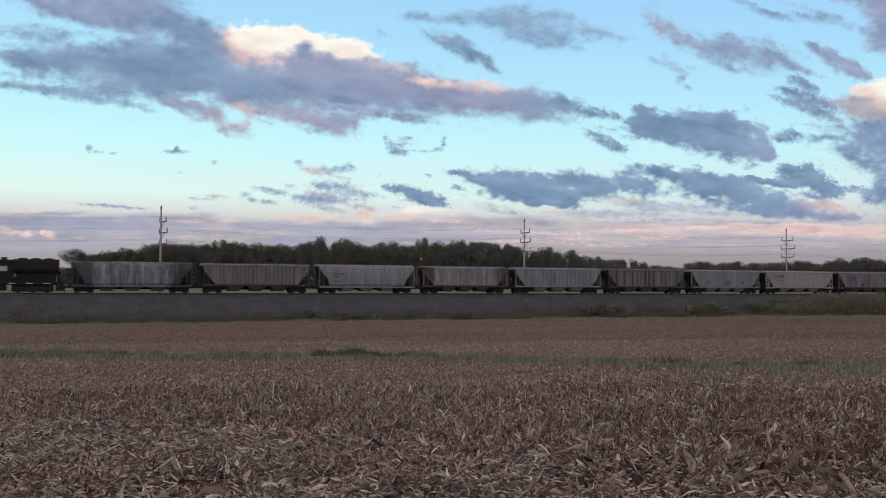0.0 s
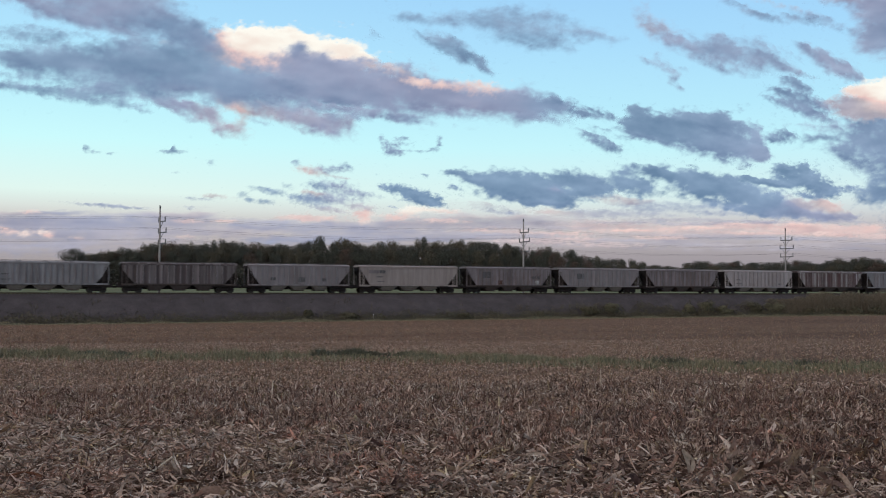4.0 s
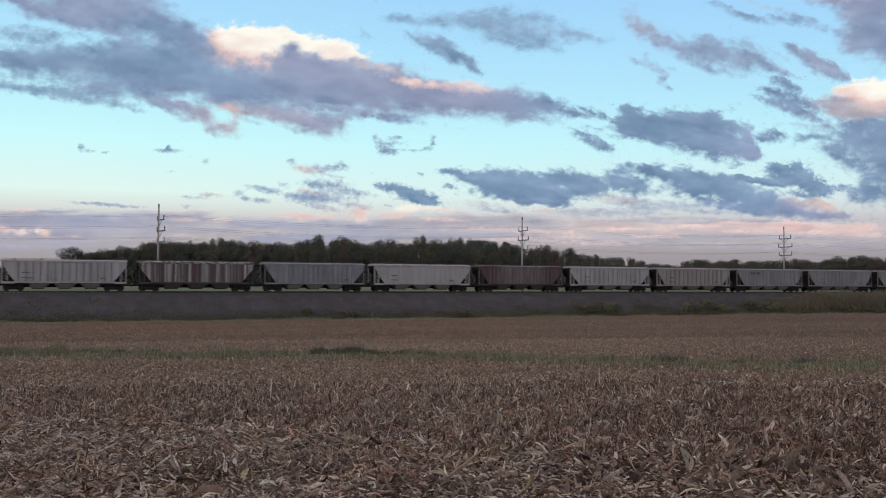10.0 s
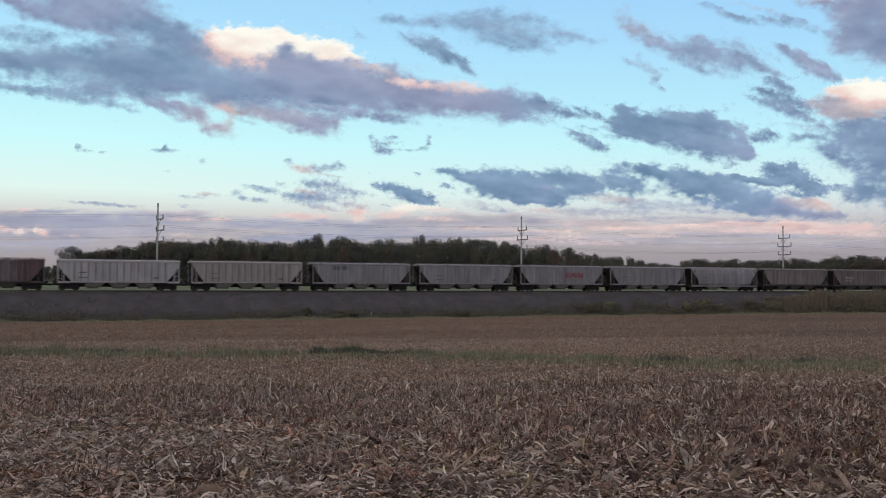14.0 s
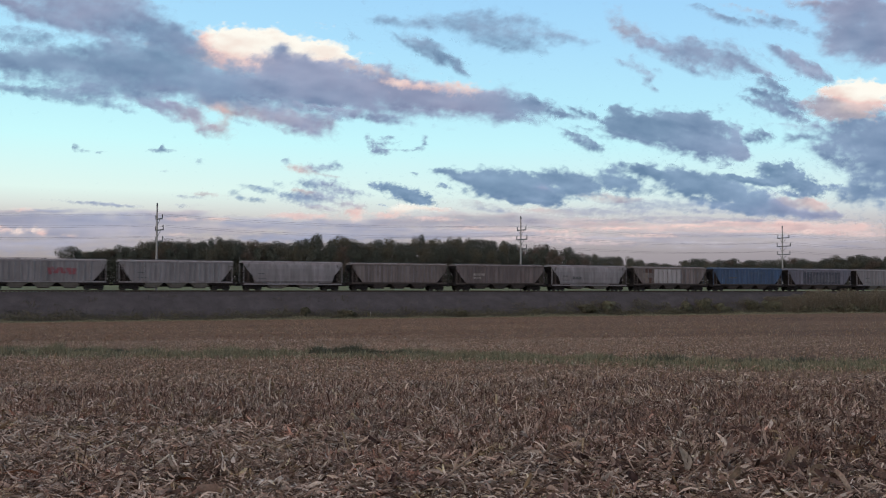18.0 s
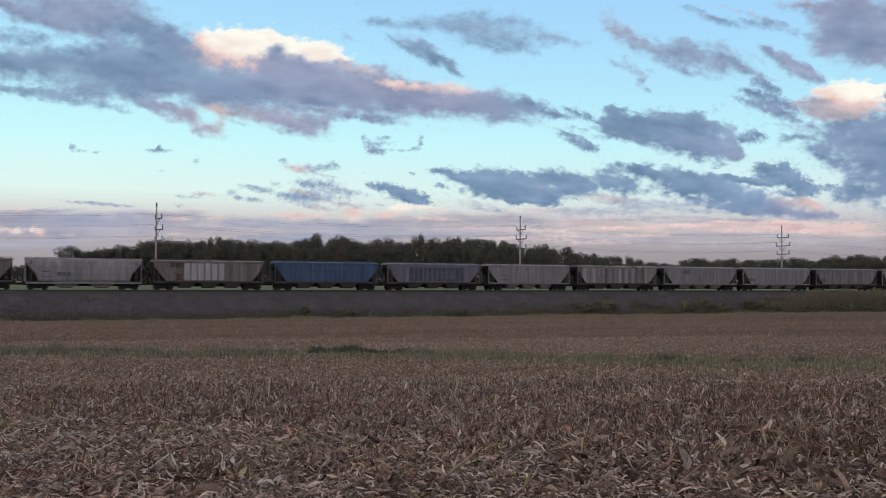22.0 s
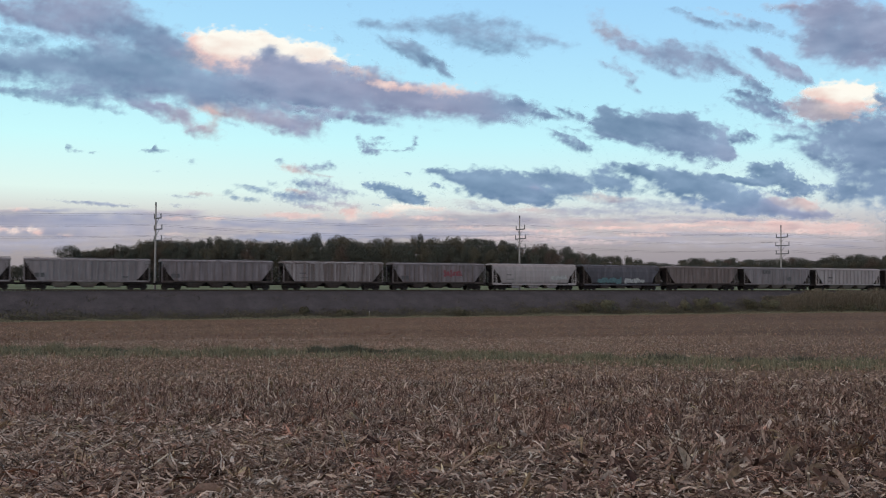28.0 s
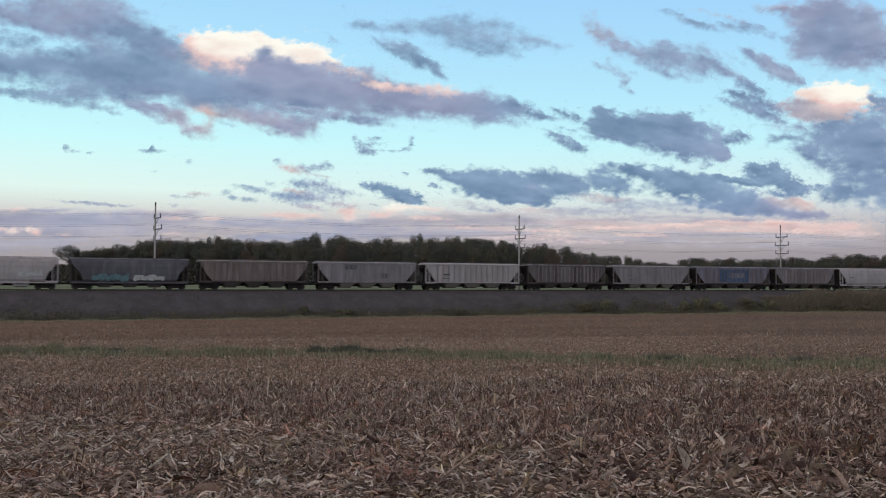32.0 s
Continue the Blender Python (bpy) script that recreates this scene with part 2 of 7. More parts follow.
_i = _n.new("ShaderNodeObjectInfo")
_l.new(mix(_n, _l, 1.0, ramp(_n, _l, _i.outputs["Random"], ((0.0, (0.20, 0.125, 0.088)), (0.6, (0.36, 0.255, 0.195)), (1.0, (0.56, 0.47, 0.39)))), ramp(_n, _l, _f, ((0.3, (0.75,) * 3), (0.7, (1.1,) * 3))), "MULTIPLY"), _b.inputs["Base Color"])
_b.inputs["Roughness"].default_value = 0.75
PAINT = {
    "barred": car_paint("maroon_and_white_barred_paint", (0.070, 0.036, 0.037), (0.27, 0.255, 0.25), 1.0, rust_amount=0.2, streak=0.25, bars=True),
    "striped": car_paint("brown_and_grey_striped_paint", (0.055, 0.04, 0.042), (0.13, 0.112, 0.112), 1.0, rust_amount=0.15, streak=0.25, bars=True),
    "light": car_paint("light_grey_paint", (0.222, 0.200, 0.206), (0.132, 0.112, 0.112), 0.6, rust_amount=0.08, wear=0.55),
    "white": car_paint("off_white_paint", (0.340, 0.308, 0.306), (0.205, 0.178, 0.174), 0.5, rust_amount=0.05, wear=0.15),
    "cream": car_paint("cream_grey_paint", (0.277, 0.240, 0.225), (0.179, 0.148, 0.136), 0.5, rust_amount=0.08, wear=0.2),
    "grey": car_paint("mid_grey_paint", (0.185, 0.163, 0.172), (0.105, 0.086, 0.086), 0.6, rust_amount=0.15),
    "pale": car_paint("pale_green_grey_paint", (0.210, 0.210, 0.220), (0.134, 0.128, 0.134), 0.55, rust_amount=0.1, wear=0.65),
    "tan": car_paint("tan_grey_paint", (0.166, 0.134, 0.127), (0.092, 0.069, 0.059), 0.6, rust_amount=0.3),
    "brown": car_paint("dark_brown_paint", (0.145, 0.115, 0.112), (0.075, 0.057, 0.057), 0.6, rust_amount=0.4),
    "maroon": car_paint("maroon_paint", (0.165, 0.13, 0.13), (0.09, 0.058, 0.058), 0.8, rust_amount=0.15, ends=(0.075, 0.038, 0.040), reach=5.6),
    "rust": car_paint("rust_streaked_paint", (0.26, 0.24, 0.245), (0.15, 0.105, 0.095), 0.7, rust_amount=0.2, ends=(0.085, 0.045, 0.045)),
    "stained": car_paint("soot_stained_paint", (0.21, 0.195, 0.205), (0.05, 0.042, 0.046), 0.8, rust_amount=0.1, streak=0.8, ends=(0.040, 0.033, 0.037), reach=6.6),
    "blue": car_paint("blue_paint", (0.043, 0.076, 0.148), (0.032, 0.044, 0.075), 0.5, rust_amount=0.1, wear=0.7),
    "bluefade": car_paint("faded_blue_rib_paint", (0.075, 0.11, 0.175), (0.045, 0.065, 0.11), 0.6, rust_amount=0.1),
    "streaked": car_paint("rust_run_grey_paint", (0.235, 0.212, 0.212), (0.095, 0.068, 0.060), 0.85, rust_amount=0.25, streak=0.35, bars=True),
    "soot": car_paint("soot_dark_slate_paint", (0.092, 0.086, 0.100), (0.040, 0.036, 0.044), 0.8, rust_amount=0.1, wear=0.5),
    "slate": car_paint("slate_blue_grey_paint", (0.154, 0.143, 0.172), (0.080, 0.074, 0.094), 0.5, rust_amount=0.1),
}
# ---- mesh helpers ----
def mesh_of(name, bm, mat, smooth=False):
    me = bpy.data.meshes.new(name)
    bm.normal_update()
    bm.to_mesh(me)
    bm.free()
    if mat:
        me.materials.append(mat)
    if smooth:
        me.polygons.foreach_set("use_smooth", [True] * len(me.polygons))
    return me


def part(name, bm, mat, parent=None, label="", m=None, smooth=False):
    """Links a bmesh (or a mesh that is shared) as one object under a thing or a part."""
    me = bm if isinstance(bm, bpy.types.Mesh) else mesh_of(name, bm, mat, smooth)
    ob = new(name, me)
    if parent:
        ob.parent = parent
    if m is not None:
        ob.matrix_basis = m
    if label:
        ob["label"] = label
    return ob


def quads(name, verts, faces, mat):
    """A mesh from numpy arrays: verts (n, 3), faces (m, 3 or 4)."""
    me = bpy.data.meshes.new(name)
    verts, faces = np.asarray(verts, np.float32), np.asarray(faces, np.int32)
    k = faces.shape[1]
    me.vertices.add(len(verts))
    me.vertices.foreach_set("co", verts.ravel())
    me.loops.add(faces.size)
    me.loops.foreach_set("vertex_index", faces.ravel())
    me.polygons.add(len(faces))
    me.polygons.foreach_set("loop_start", np.arange(0, faces.size, k, dtype=np.int32))
    me.update(calc_edges=True)
    if mat:
        me.materials.append(mat)
    return me


def box(bm, x0, x1, y0, y1, z0, z1, bevel=0.0):
    r = bmesh.ops.create_cube(bm, size=1.0)
    vs = r["verts"]
    for v in vs:
        v.co = Vector((x0 + (v.co.x + 0.5) * (x1 - x0), y0 + (v.co.y + 0.5) * (y1 - y0), z0 + (v.co.z + 0.5) * (z1 - z0)))
    if bevel:
        es = list({e for v in vs for e in v.link_edges})
        bmesh.ops.bevel(bm, geom=es, offset=bevel, segments=1, affect="EDGES")
    return bm


def boxed(*a, **k):
    return box(bmesh.new(), *a, **k)


def tube(bm, a, b, r0, r1=None, seg=8):
    """A round bar from a to b."""
    a, b = Vector(a), Vector(b)
    d = b - a
    m = Matrix.Translation((a + b) / 2) @ d.to_track_quat("Z", "Y").to_matrix().to_4x4()
    bmesh.ops.create_cone(bm, cap_ends=True, segments=seg, radius1=r0, radius2=r0 if r1 is None else r1, depth=d.length, matrix=m)
    return bm


def tubed(*a, **k):
    return tube(bmesh.new(), *a, **k)


def loft(rings, close=True):
    """A closed body through rings of points with the same count."""
    bm = bmesh.new()
    rows = [[bm.verts.new(p) for p in r] for r in rings]
    n = len(rows[0])
    for a, b in zip(rows, rows[1:]):
        for i in range(n):
            bm.faces.new((a[i], a[(i + 1) % n], b[(i + 1) % n], b[i]))
    if close:
        bm.faces.new(rows[0][::-1])
        bm.faces.new(rows[-1])
    bmesh.ops.recalc_face_normals(bm, faces=bm.faces)
    return bm


def root(name, label, category, group="", kind="", m=None):
    ob = new(name)
    ob.empty_display_size = 0.5
    if m is not None:
        ob.matrix_basis = m
    return tagged(ob, label, category, group, kind)
# ---- ground, embankment and track ----
PROFILE = ((-4800, 0.0), (-300, 0.0), (0, 0.0), (40, -1.10), (80, -2.19), (120, -3.28), (138, -3.78), (150, -3.9),
           (163, -2.6), (200, -1.6), (300, -0.2), (430, 0.9), (600, 1.2), (1200, 1.2), (4800, 1.2))


def ground_z(q):
    return float(np.interp(q, [p[0] for p in PROFILE], [p[1] for p in PROFILE]))


def sheet(name, q_list, s_list, mat, lift=0.0):
    nq, ns = len(q_list), len(s_list)
    verts = [at(s, q, ground_z(q) + lift) for q in q_list for s in s_list]
    faces = [(i * ns + j, i * ns + j + 1, (i + 1) * ns + j + 1, (i + 1) * ns + j) for i in range(nq - 1) for j in range(ns - 1)]
    return new(name, quads(name, [tuple(v) for v in verts], faces, mat))


S_LIST = [-4800, -1500, -1100, -500, *range(-240, 421, 20), 700, 1600, 4800]
ground = sheet("ground", [-4800, -300, *range(0, 141, 4), 150, 155, 163, 200, 300, 430, 600, 1200, 4800], S_LIST, M_GROUND)
tagged(ground, "brown harvested cornfield soil sloping gently to the railway", "field", kind="structure")
meadow = sheet("meadow", [160, 163, 200, 300, 430, 600, 1200], S_LIST, M_FARFIELD, 0.03)
tagged(meadow, "green field beyond the railway embankment", "field", kind="structure")

BANK = ((-9.6, -4.0), (-8.6, -3.62), (-4.6, -0.75), (-2.6, 0.05), (-1.9, 0.14), (1.9, 0.14), (2.8, 0.0), (8.5, -2.9), (9.5, -3.4))
bank_s = np.arange(-1060, 940, 1.0)
rng = np.random.default_rng(5)
bank_rows = []
for q, z in BANK:
    wob = rng.normal(0, 0.05 if abs(q) > 2 else 0.015, (len(bank_s), 2))
    bank_rows.append([at(s, TRACK_Q + q + w[0], z + w[1]) for s, w in zip(bank_s, wob)])
nb = len(bank_s)
bank_v = [tuple(p) for r in bank_rows for p in r]
bank_f = [(i * nb + j, i * nb + j + 1, (i + 1) * nb + j + 1, (i + 1) * nb + j) for i in range(len(BANK) - 1) for j in range(nb - 1)]
bank = new("embankment", quads("embankment", bank_v, bank_f, M_BALLAST))
tagged(bank, "dark grey crushed stone railway embankment", "embankment", kind="structure")

track = root("railway_track", "straight steel railway track on wooden ties", "railway track", kind="structure")
RAIL_SHAPE = ((-0.07, 0), (0.07, 0), (0.07, 0.012), (0.012, 0.03), (0.012, 0.12), (0.036, 0.135), (0.036, 0.168), (-0.036, 0.168), (-0.036, 0.135), (-0.012, 0.12), (-0.012, 0.03), (-0.07, 0.012))
for side in (-0.755, 0.755):
    rings = [[at(s, TRACK_Q + side + y, RAIL_Z - 0.168 + z) for y, z in RAIL_SHAPE] for s in (-1060, 940)]
    part("rail", loft(rings), M_RAIL, track)
tie_v, tie_f = [], []
for s in np.arange(-1055, 935, 0.54):
    k = len(tie_v)
    a = rng.normal(0, 0.02)
    for ds, dq, z in ((-.115, -1.3, 0.02), (.115, -1.3, 0.02), (.115, 1.3, 0.02), (-.115, 1.3, 0.02), (-.11, -1.3, 0.2), (.11, -1.3, 0.2), (.11, 1.3, 0.2), (-.11, 1.3, 0.2)):
        tie_v.append(tuple(at(s + ds + a, TRACK_Q + dq, z)))
    tie_f += [tuple(k + i for i in f) for f in ((4, 5, 6, 7), (0, 1, 5, 4), (1, 2, 6, 5), (2, 3, 7, 6), (3, 0, 4, 7))]
ties = part("ties", quads("ties", tie_v, tie_f, M_TIE), None, track)
tagged(ties, kind="stuff")
# ---- the train ----
def wheelset():
    bm = bmesh.new()
    tube(bm, (0, -0.75, 0), (0, 0.75, 0), 0.085, seg=8)
    for y in (-1, 1):
        for a, b, r in ((0.69, 0.72, 0.485), (0.72, 0.80, 0.4572), (0.80, 0.83, 0.36)):
            tube(bm, (0, y * a, 0), (0, y * b, 0), r, seg=16)
        for k in range(3):
            c = math.pi * k / 1.5
            tube(bm, (0.22 * math.cos(c), y * 0.83, 0.22 * math.sin(c)), (0.22 * math.cos(c), y * 0.85, 0.22 * math.sin(c)), 0.05, seg=6)
    return mesh_of("wheelset", bm, M_WHEEL)


def side_frame():
    bm = loft([[(x, y, z) for x, z in ((-1.15, 0.36), (-1.15, 0.62), (-0.75, 0.70), (-0.45, 0.86), (0.45, 0.86), (0.75, 0.70), (1.15, 0.62), (1.15, 0.36),
                                       (0.8, 0.36), (0.42, 0.2), (-0.42, 0.2), (-0.8, 0.36))] for y in (-0.09, 0.09)])
    for x in (-0.89, 0.89):
        box(bm, x - 0.17, x + 0.17, -0.16, 0.16, 0.33, 0.6, 0.03)
    for x in (-0.18, 0, 0.18):
        tube(bm, (x, -0.13, 0.3), (x, -0.13, 0.68), 0.07, seg=8)
    return mesh_of("side_frame", bm, M_GREASE_SHADE)


def bolster():
    bm = boxed(-0.22, 0.22, -1.05, 1.05, 0.5, 0.86, 0.04)
    tube(bm, (0, 0, 0.86), (0, 0, 1.0), 0.3, seg=16)
    return mesh_of("bolster", bm, M_GREASE_SHADE)


ME_WHEEL, ME_SIDE, ME_BOLSTER = wheelset(), side_frame(), bolster()
AXLES = {}


def truck(car, x):
    t = part("truck", ME_BOLSTER, None, car, "grimy black cast-steel truck", pose(x, 0, 0))
    for y in (-1.0, 1.0):
        part("side_frame", ME_SIDE, None, t, "", pose(0, y, 0))
    for dx in (-0.89, 0.89):
        AXLES.setdefault(dx, []).append(part("wheelset", ME_WHEEL, None, t, "", pose(dx, 0, 0.4572)))
    return t


def coupler_mesh():
    bm = boxed(0, 0.62, -0.1, 0.1, 0.72, 0.96, 0.02)
    box(bm, 0.5, 0.72, -0.17, 0.13, 0.68, 1.0, 0.04)
    return mesh_of("coupler", bm, M_GREASE_SHADE)


def ladder_mesh(h, w=0.42, rungs=7):
    bm = bmesh.new()
    for x in (-w / 2, w / 2):
        box(bm, x - 0.025, x + 0.025, -0.03, 0.03, 0, h)
    for k in range(rungs):
        z = 0.15 + k * (h - 0.3) / (rungs - 1)
        box(bm, -w / 2, w / 2, -0.02, 0.02, z - 0.014, z + 0.014)
    return mesh_of("ladder", bm, None)


ME_COUPLER = coupler_mesh()
ME_LADDER = ladder_mesh(2.6)
ME_LADDER.materials.append(PAINT["light"])
BODY_CACHE = {}
PALE = ("white", "cream")


def hull(lb, kind):
    """Half-length at the eaves lb; slope sheets at both ends; ribbed cars have flat sides, smooth ones bulge."""
    w = 1.5
    if kind == "smooth":
        sect = ((-0.55, 1.02), (-1.28, 1.02), (-1.50, 1.45), (-1.56, 2.3), (-1.53, 3.3), (-1.40, 4.0), (-1.15, 4.32))
        cut = {1.02: 1.75, 1.45: 1.68, 2.3: 1.40, 3.3: 0.50, 4.0: 0.06, 4.32: 0.03}
    else:
        sect = ((-0.55, 1.28), (-1.44, 1.28), (-1.5, 1.36), (-1.5, 2.3), (-1.5, 3.3), (-1.5, 4.05), (-1.5, 4.22))
        cut = {1.28: 1.85, 1.36: 1.78, 2.3: 0.98, 3.3: 0.18, 4.05: 0.02, 4.22: 0.0}
    ring = [*sect, *[(-y, z) for y, z in sect[::-1]]]
    stations = []
    for sgn, fr in ((-1, 1.0), (-1, 0.0), (1, 0.0), (1, 1.0)):
        stations.append([(sgn * (lb - cut[z] * fr - (0 if fr else 2.3)), y, z) for y, z in ring])
    bm = loft(stations)
    for f in bm.faces:  # the slope sheets' dirt, and the shade under the roof's ends, as black
        f.material_index = int(abs(f.normal.x) > 0.25)
    return bm


def roof_mesh(lb, kind):
    if kind == "smooth":
        prof = ((-1.22, 4.28), (-1.0, 4.40), (-0.5, 4.50), (0.5, 4.50), (1.0, 4.40), (1.22, 4.28), (1.1, 4.22), (-1.1, 4.22))
    else:
        prof = ((-1.56, 4.12), (-1.56, 4.26), (-0.5, 4.44), (0.5, 4.44), (1.56, 4.26), (1.56, 4.12), (1.46, 4.12), (-1.46, 4.12))
    return loft([[(x, y, z) for y, z in prof] for x in (-lb - 0.04, lb + 0.04)])


def bay_mesh(half, kind):
    """A funnel under the body: nearly straight for a hand's height, then drawn in to its outlet."""
    z0, top = (1.06, 1.25) if kind == "smooth" else (1.32, 1.46)
    return loft([[(sx * w, sy * d, z) for sx, sy in ((-1, -1), (1, -1), (1, 1), (-1, 1))] for w, d, z in
                 ((half, top, z0), (half * 0.97, top, z0 - 0.12), (half * 0.72, top - 0.12, 0.82), (half * 0.42, 1.08, 0.40))])


def hopper_car(length, kind, paint, ribs, rib_paint=None):
    """A covered hopper: origin on the rail's top at mid-length, x along the track towards the rear."""
    key = (round(length, 1), kind)
    lb = length / 2 - (0.82 if kind == "ribbed" else 0.74)
    ob = root("covered_hopper_car", "", "freight car", "cars of the grain train")
    mat = PAINT[paint]

    def shared(name, make, k=None, smooth=False):
        kk = (name, *(k or key))
        if kk not in BODY_CACHE:
            me = mesh_of(name, make(), mat, smooth)
            if name == "body":
                me.materials.append(M_GREASE_SHADE)
            BODY_CACHE[kk] = me
        return BODY_CACHE[kk]

    def painted(o, mm):
        o.material_slots[0].link = "OBJECT"
        o.material_slots[0].material = mm
        return o

    painted(part("body", shared("body", lambda: hull(lb, kind)), None, ob), mat)
    painted(part("roof", shared("roof", lambda: roof_mesh(lb, kind)), None, ob), mat)
    part("running_board", shared("running_board", lambda: boxed(-lb, lb, -0.32, 0.32, 4.53, 4.565)), None, ob, "", None).data.materials[0] = M_ARM
    sill_z = 1.0 if kind == "smooth" else 1.26
    for y in (-1, 1):
        painted(part("side_sill", shared("side_sill", lambda: boxed(-lb + 0.1, lb - 0.1, -0.06, 0.06, sill_z - 0.15, sill_z + 0.06, 0.02)), None, ob, "", pose(0, y * 1.53, 0)), mat if kind == "smooth" or paint in (*PALE, "light", "pale") else M_GRIME)
        if kind == "ribbed":
            top = shared("top_chord", lambda: boxed(-lb, lb, -0.04, 0.04, 4.04, 4.18, 0.015))
            painted(part("top_chord", top, None, ob, "", pose(0, y * 1.545, 0)), mat)
    if ribs:
        rib = shared("rib", lambda: boxed(-0.05, 0.05, -0.075, 0.06, 1.34, 4.06, 0.015), ("rib",))
        span = lb - 2.15
        for y in (-1, 1):
            for k in range(ribs):
                # the default rib paint is a step darker, the ribs' shading put into colour
                painted(part("rib", rib, None, ob, "", pose(-span + 2 * span * k / (ribs - 1), y * 1.545, 0)), PAINT[rib_paint or {"light": "pale", "white": "light", "pale": "grey", "cream": "tan", "grey": "tan", "tan": "brown", "slate": "tan"}.get(paint, paint)])
    bays = 3 if kind == "ribbed" else 2 if length < 17.3 else 3
    half = (lb - 3.0) / bays
    bay = shared("hopper_bay", lambda: bay_mesh(half, kind))
    for k in range(bays):
        b = painted(part("hopper_bay", bay, None, ob, "", pose((2 * k - bays + 1) * half, 0, 0)), mat if paint in PALE and kind == "smooth" else M_DUST if paint in PALE or paint in ("light", "pale") else M_GRIME)
        part("outlet_gate", shared("outlet_gate", lambda: boxed(-0.8, 0.8, -1.1, 1.1, 0.30, 0.405, 0.02), ("gate",)), None, b).data.materials[0] = M_GREASE_SHADE
    beam = shared("centre_beam", lambda: boxed(-lb + 2.5, lb - 2.5, -0.22, 0.22, 0.52, 1.06, 0.02))
    beam.materials[0] = M_GREASE_SHADE
    part("centre_beam", beam, None, ob)
    for sx in (-1, 1):
        part("end_platform", shared("end_platform", lambda: boxed(-0.95, 0.95, -1.45, 1.45, 0.98, 1.14, 0.03), ("plat",)), None, ob, "", pose(sx * (lb - 0.9), 0, 0)).data.materials[0] = M_GREASE_SHADE
        part("centre_sill", shared("centre_sill", lambda: boxed(-1.6, 1.6, -0.2, 0.2, 0.72, 1.02, 0.02), ("csill",)), None, ob, "", pose(sx * (lb - 1.2), 0, 0)).data.materials[0] = M_GREASE_SHADE
        # web plate widened over the whole end triangle; its black stands for shade
        web = shared("end_web", lambda: loft([[(-1.3, y, sill_z), (0.66, y, sill_z), (0.66, y, 3.55), (0.50, y, 3.55)] for y in (-0.03, 0.03)]))
        web.materials[0] = M_GREASE_SHADE
        part("end_web", web, None, ob, "", Matrix.Translation((sx * (lb - 0.75), 0, 0)) @ Matrix.Rotation(0 if sx > 0 else math.pi, 4, "Z"))
        frame_me = shared("body_bolster", lambda: boxed(-2.1, 2.1, -1.42, 1.42, 0.80, 1.3, 0.05), ("bolst",))
        frame_me.materials[0] = M_GREASE_SHADE
        part("body_bolster", frame_me, None, ob, "", pose(sx * (length / 2 - 2.45), 0, 0 if kind == "ribbed" else -0.12))
        part("coupler", ME_COUPLER, None, ob, "", Matrix.Translation((sx * (length / 2 - 0.70), 0, 0)) @ Matrix.Rotation(0 if sx > 0 else math.pi, 4, "Z"))
        for y in (-1, 1):
            post = shared("corner_post", lambda: boxed(-0.055, 0.055, -0.06, 0.06, 1.1, 4.1, 0.015), ("post",))
            painted(part("corner_post", post, None, ob, "", pose(sx * (lb - 0.08), y * 1.42, 0)), M_GRIME if paint in ("stained", "soot", "brown", "tan", "striped", "barred") else mat)
            painted(part("end_post", post, None, ob, "", pose(sx * (lb - 0.85), y * 1.42, 0)), mat if paint in PALE else M_GRIME)
            sill = shared("end_sill", lambda: boxed(-0.95, 0.75, -0.05, 0.05, 1.02, 1.20, 0.02), ("esill",))
            painted(part("end_sill", sill, None, ob, "", Matrix.Translation((sx * (lb - 0.80), y * 1.50, 0)) @ Matrix.Rotation(0 if sx > 0 else math.pi, 4, "Z")), mat if paint in PALE else M_GRIME)
            painted(part("ladder", ME_LADDER, None, ob, "", pose(sx * (lb - 0.42), y * 1.49, 1.15)), mat if paint in PALE else M_GRIME)
        truck(ob, sx * (length / 2 - 2.45))
    tank = shared("air_reservoir", lambda: tubed((-0.6, 0, 1.6), (0.6, 0, 1.6), 0.26, seg=12), ("tank",))
    tank.materials[0] = M_GREASE_SHADE
    part("air_reservoir", tank, None, ob, "", pose(lb - 1.1, -0.55, 0))
    hatch = shared("roof_hatch", lambda: tubed((0, 0, 4.42), (0, 0, 4.6), 0.34, seg=12), ("hatch",))
    n = 5
    for k in range(n):
        for y in (-0.75, 0.75):
            painted(part("roof_hatch", hatch, None, ob, "", pose(-lb * 0.8 + 1.6 * lb * k / (n - 1), y, -0.13)), mat)
    return ob


def scrawl(ob, mat, x0, x1, z0, z1, n, seed, label):
    """Spray paint: one mesh of crossing strokes."""
    r = random.Random(seed)
    bm = bmesh.new()
    for k in range(n):
        xa = x0 + (x1 - x0) * (k + 0.5) / n
        lean = r.uniform(-0.18, 0.18)
        w = r.uniform(0.16, 0.27)
        za, zb = z0 + r.uniform(0, 0.25) * (z1 - z0), z1 - r.uniform(0, 0.3) * (z1 - z0)
        vs = [bm.verts.new(p) for p in ((xa - lean - w, -1.612, za), (xa - lean + w, -1.612, za), (xa + lean + w, -1.612, zb), (xa + lean - w, -1.612, zb))]
        bm.faces.new(vs)
        zm = r.uniform(za, zb)
        hw = 0.36 * (x1 - x0) / n
        vs = [bm.verts.new(p) for p in ((xa - hw, -1.609, zm - 0.12), (xa + hw, -1.609, zm - 0.10), (xa + hw, -1.609, zm + 0.14), (xa - hw, -1.609, zm + 0.12))]
        bm.faces.new(vs)
    part("graffiti", bm, mat, ob, label)


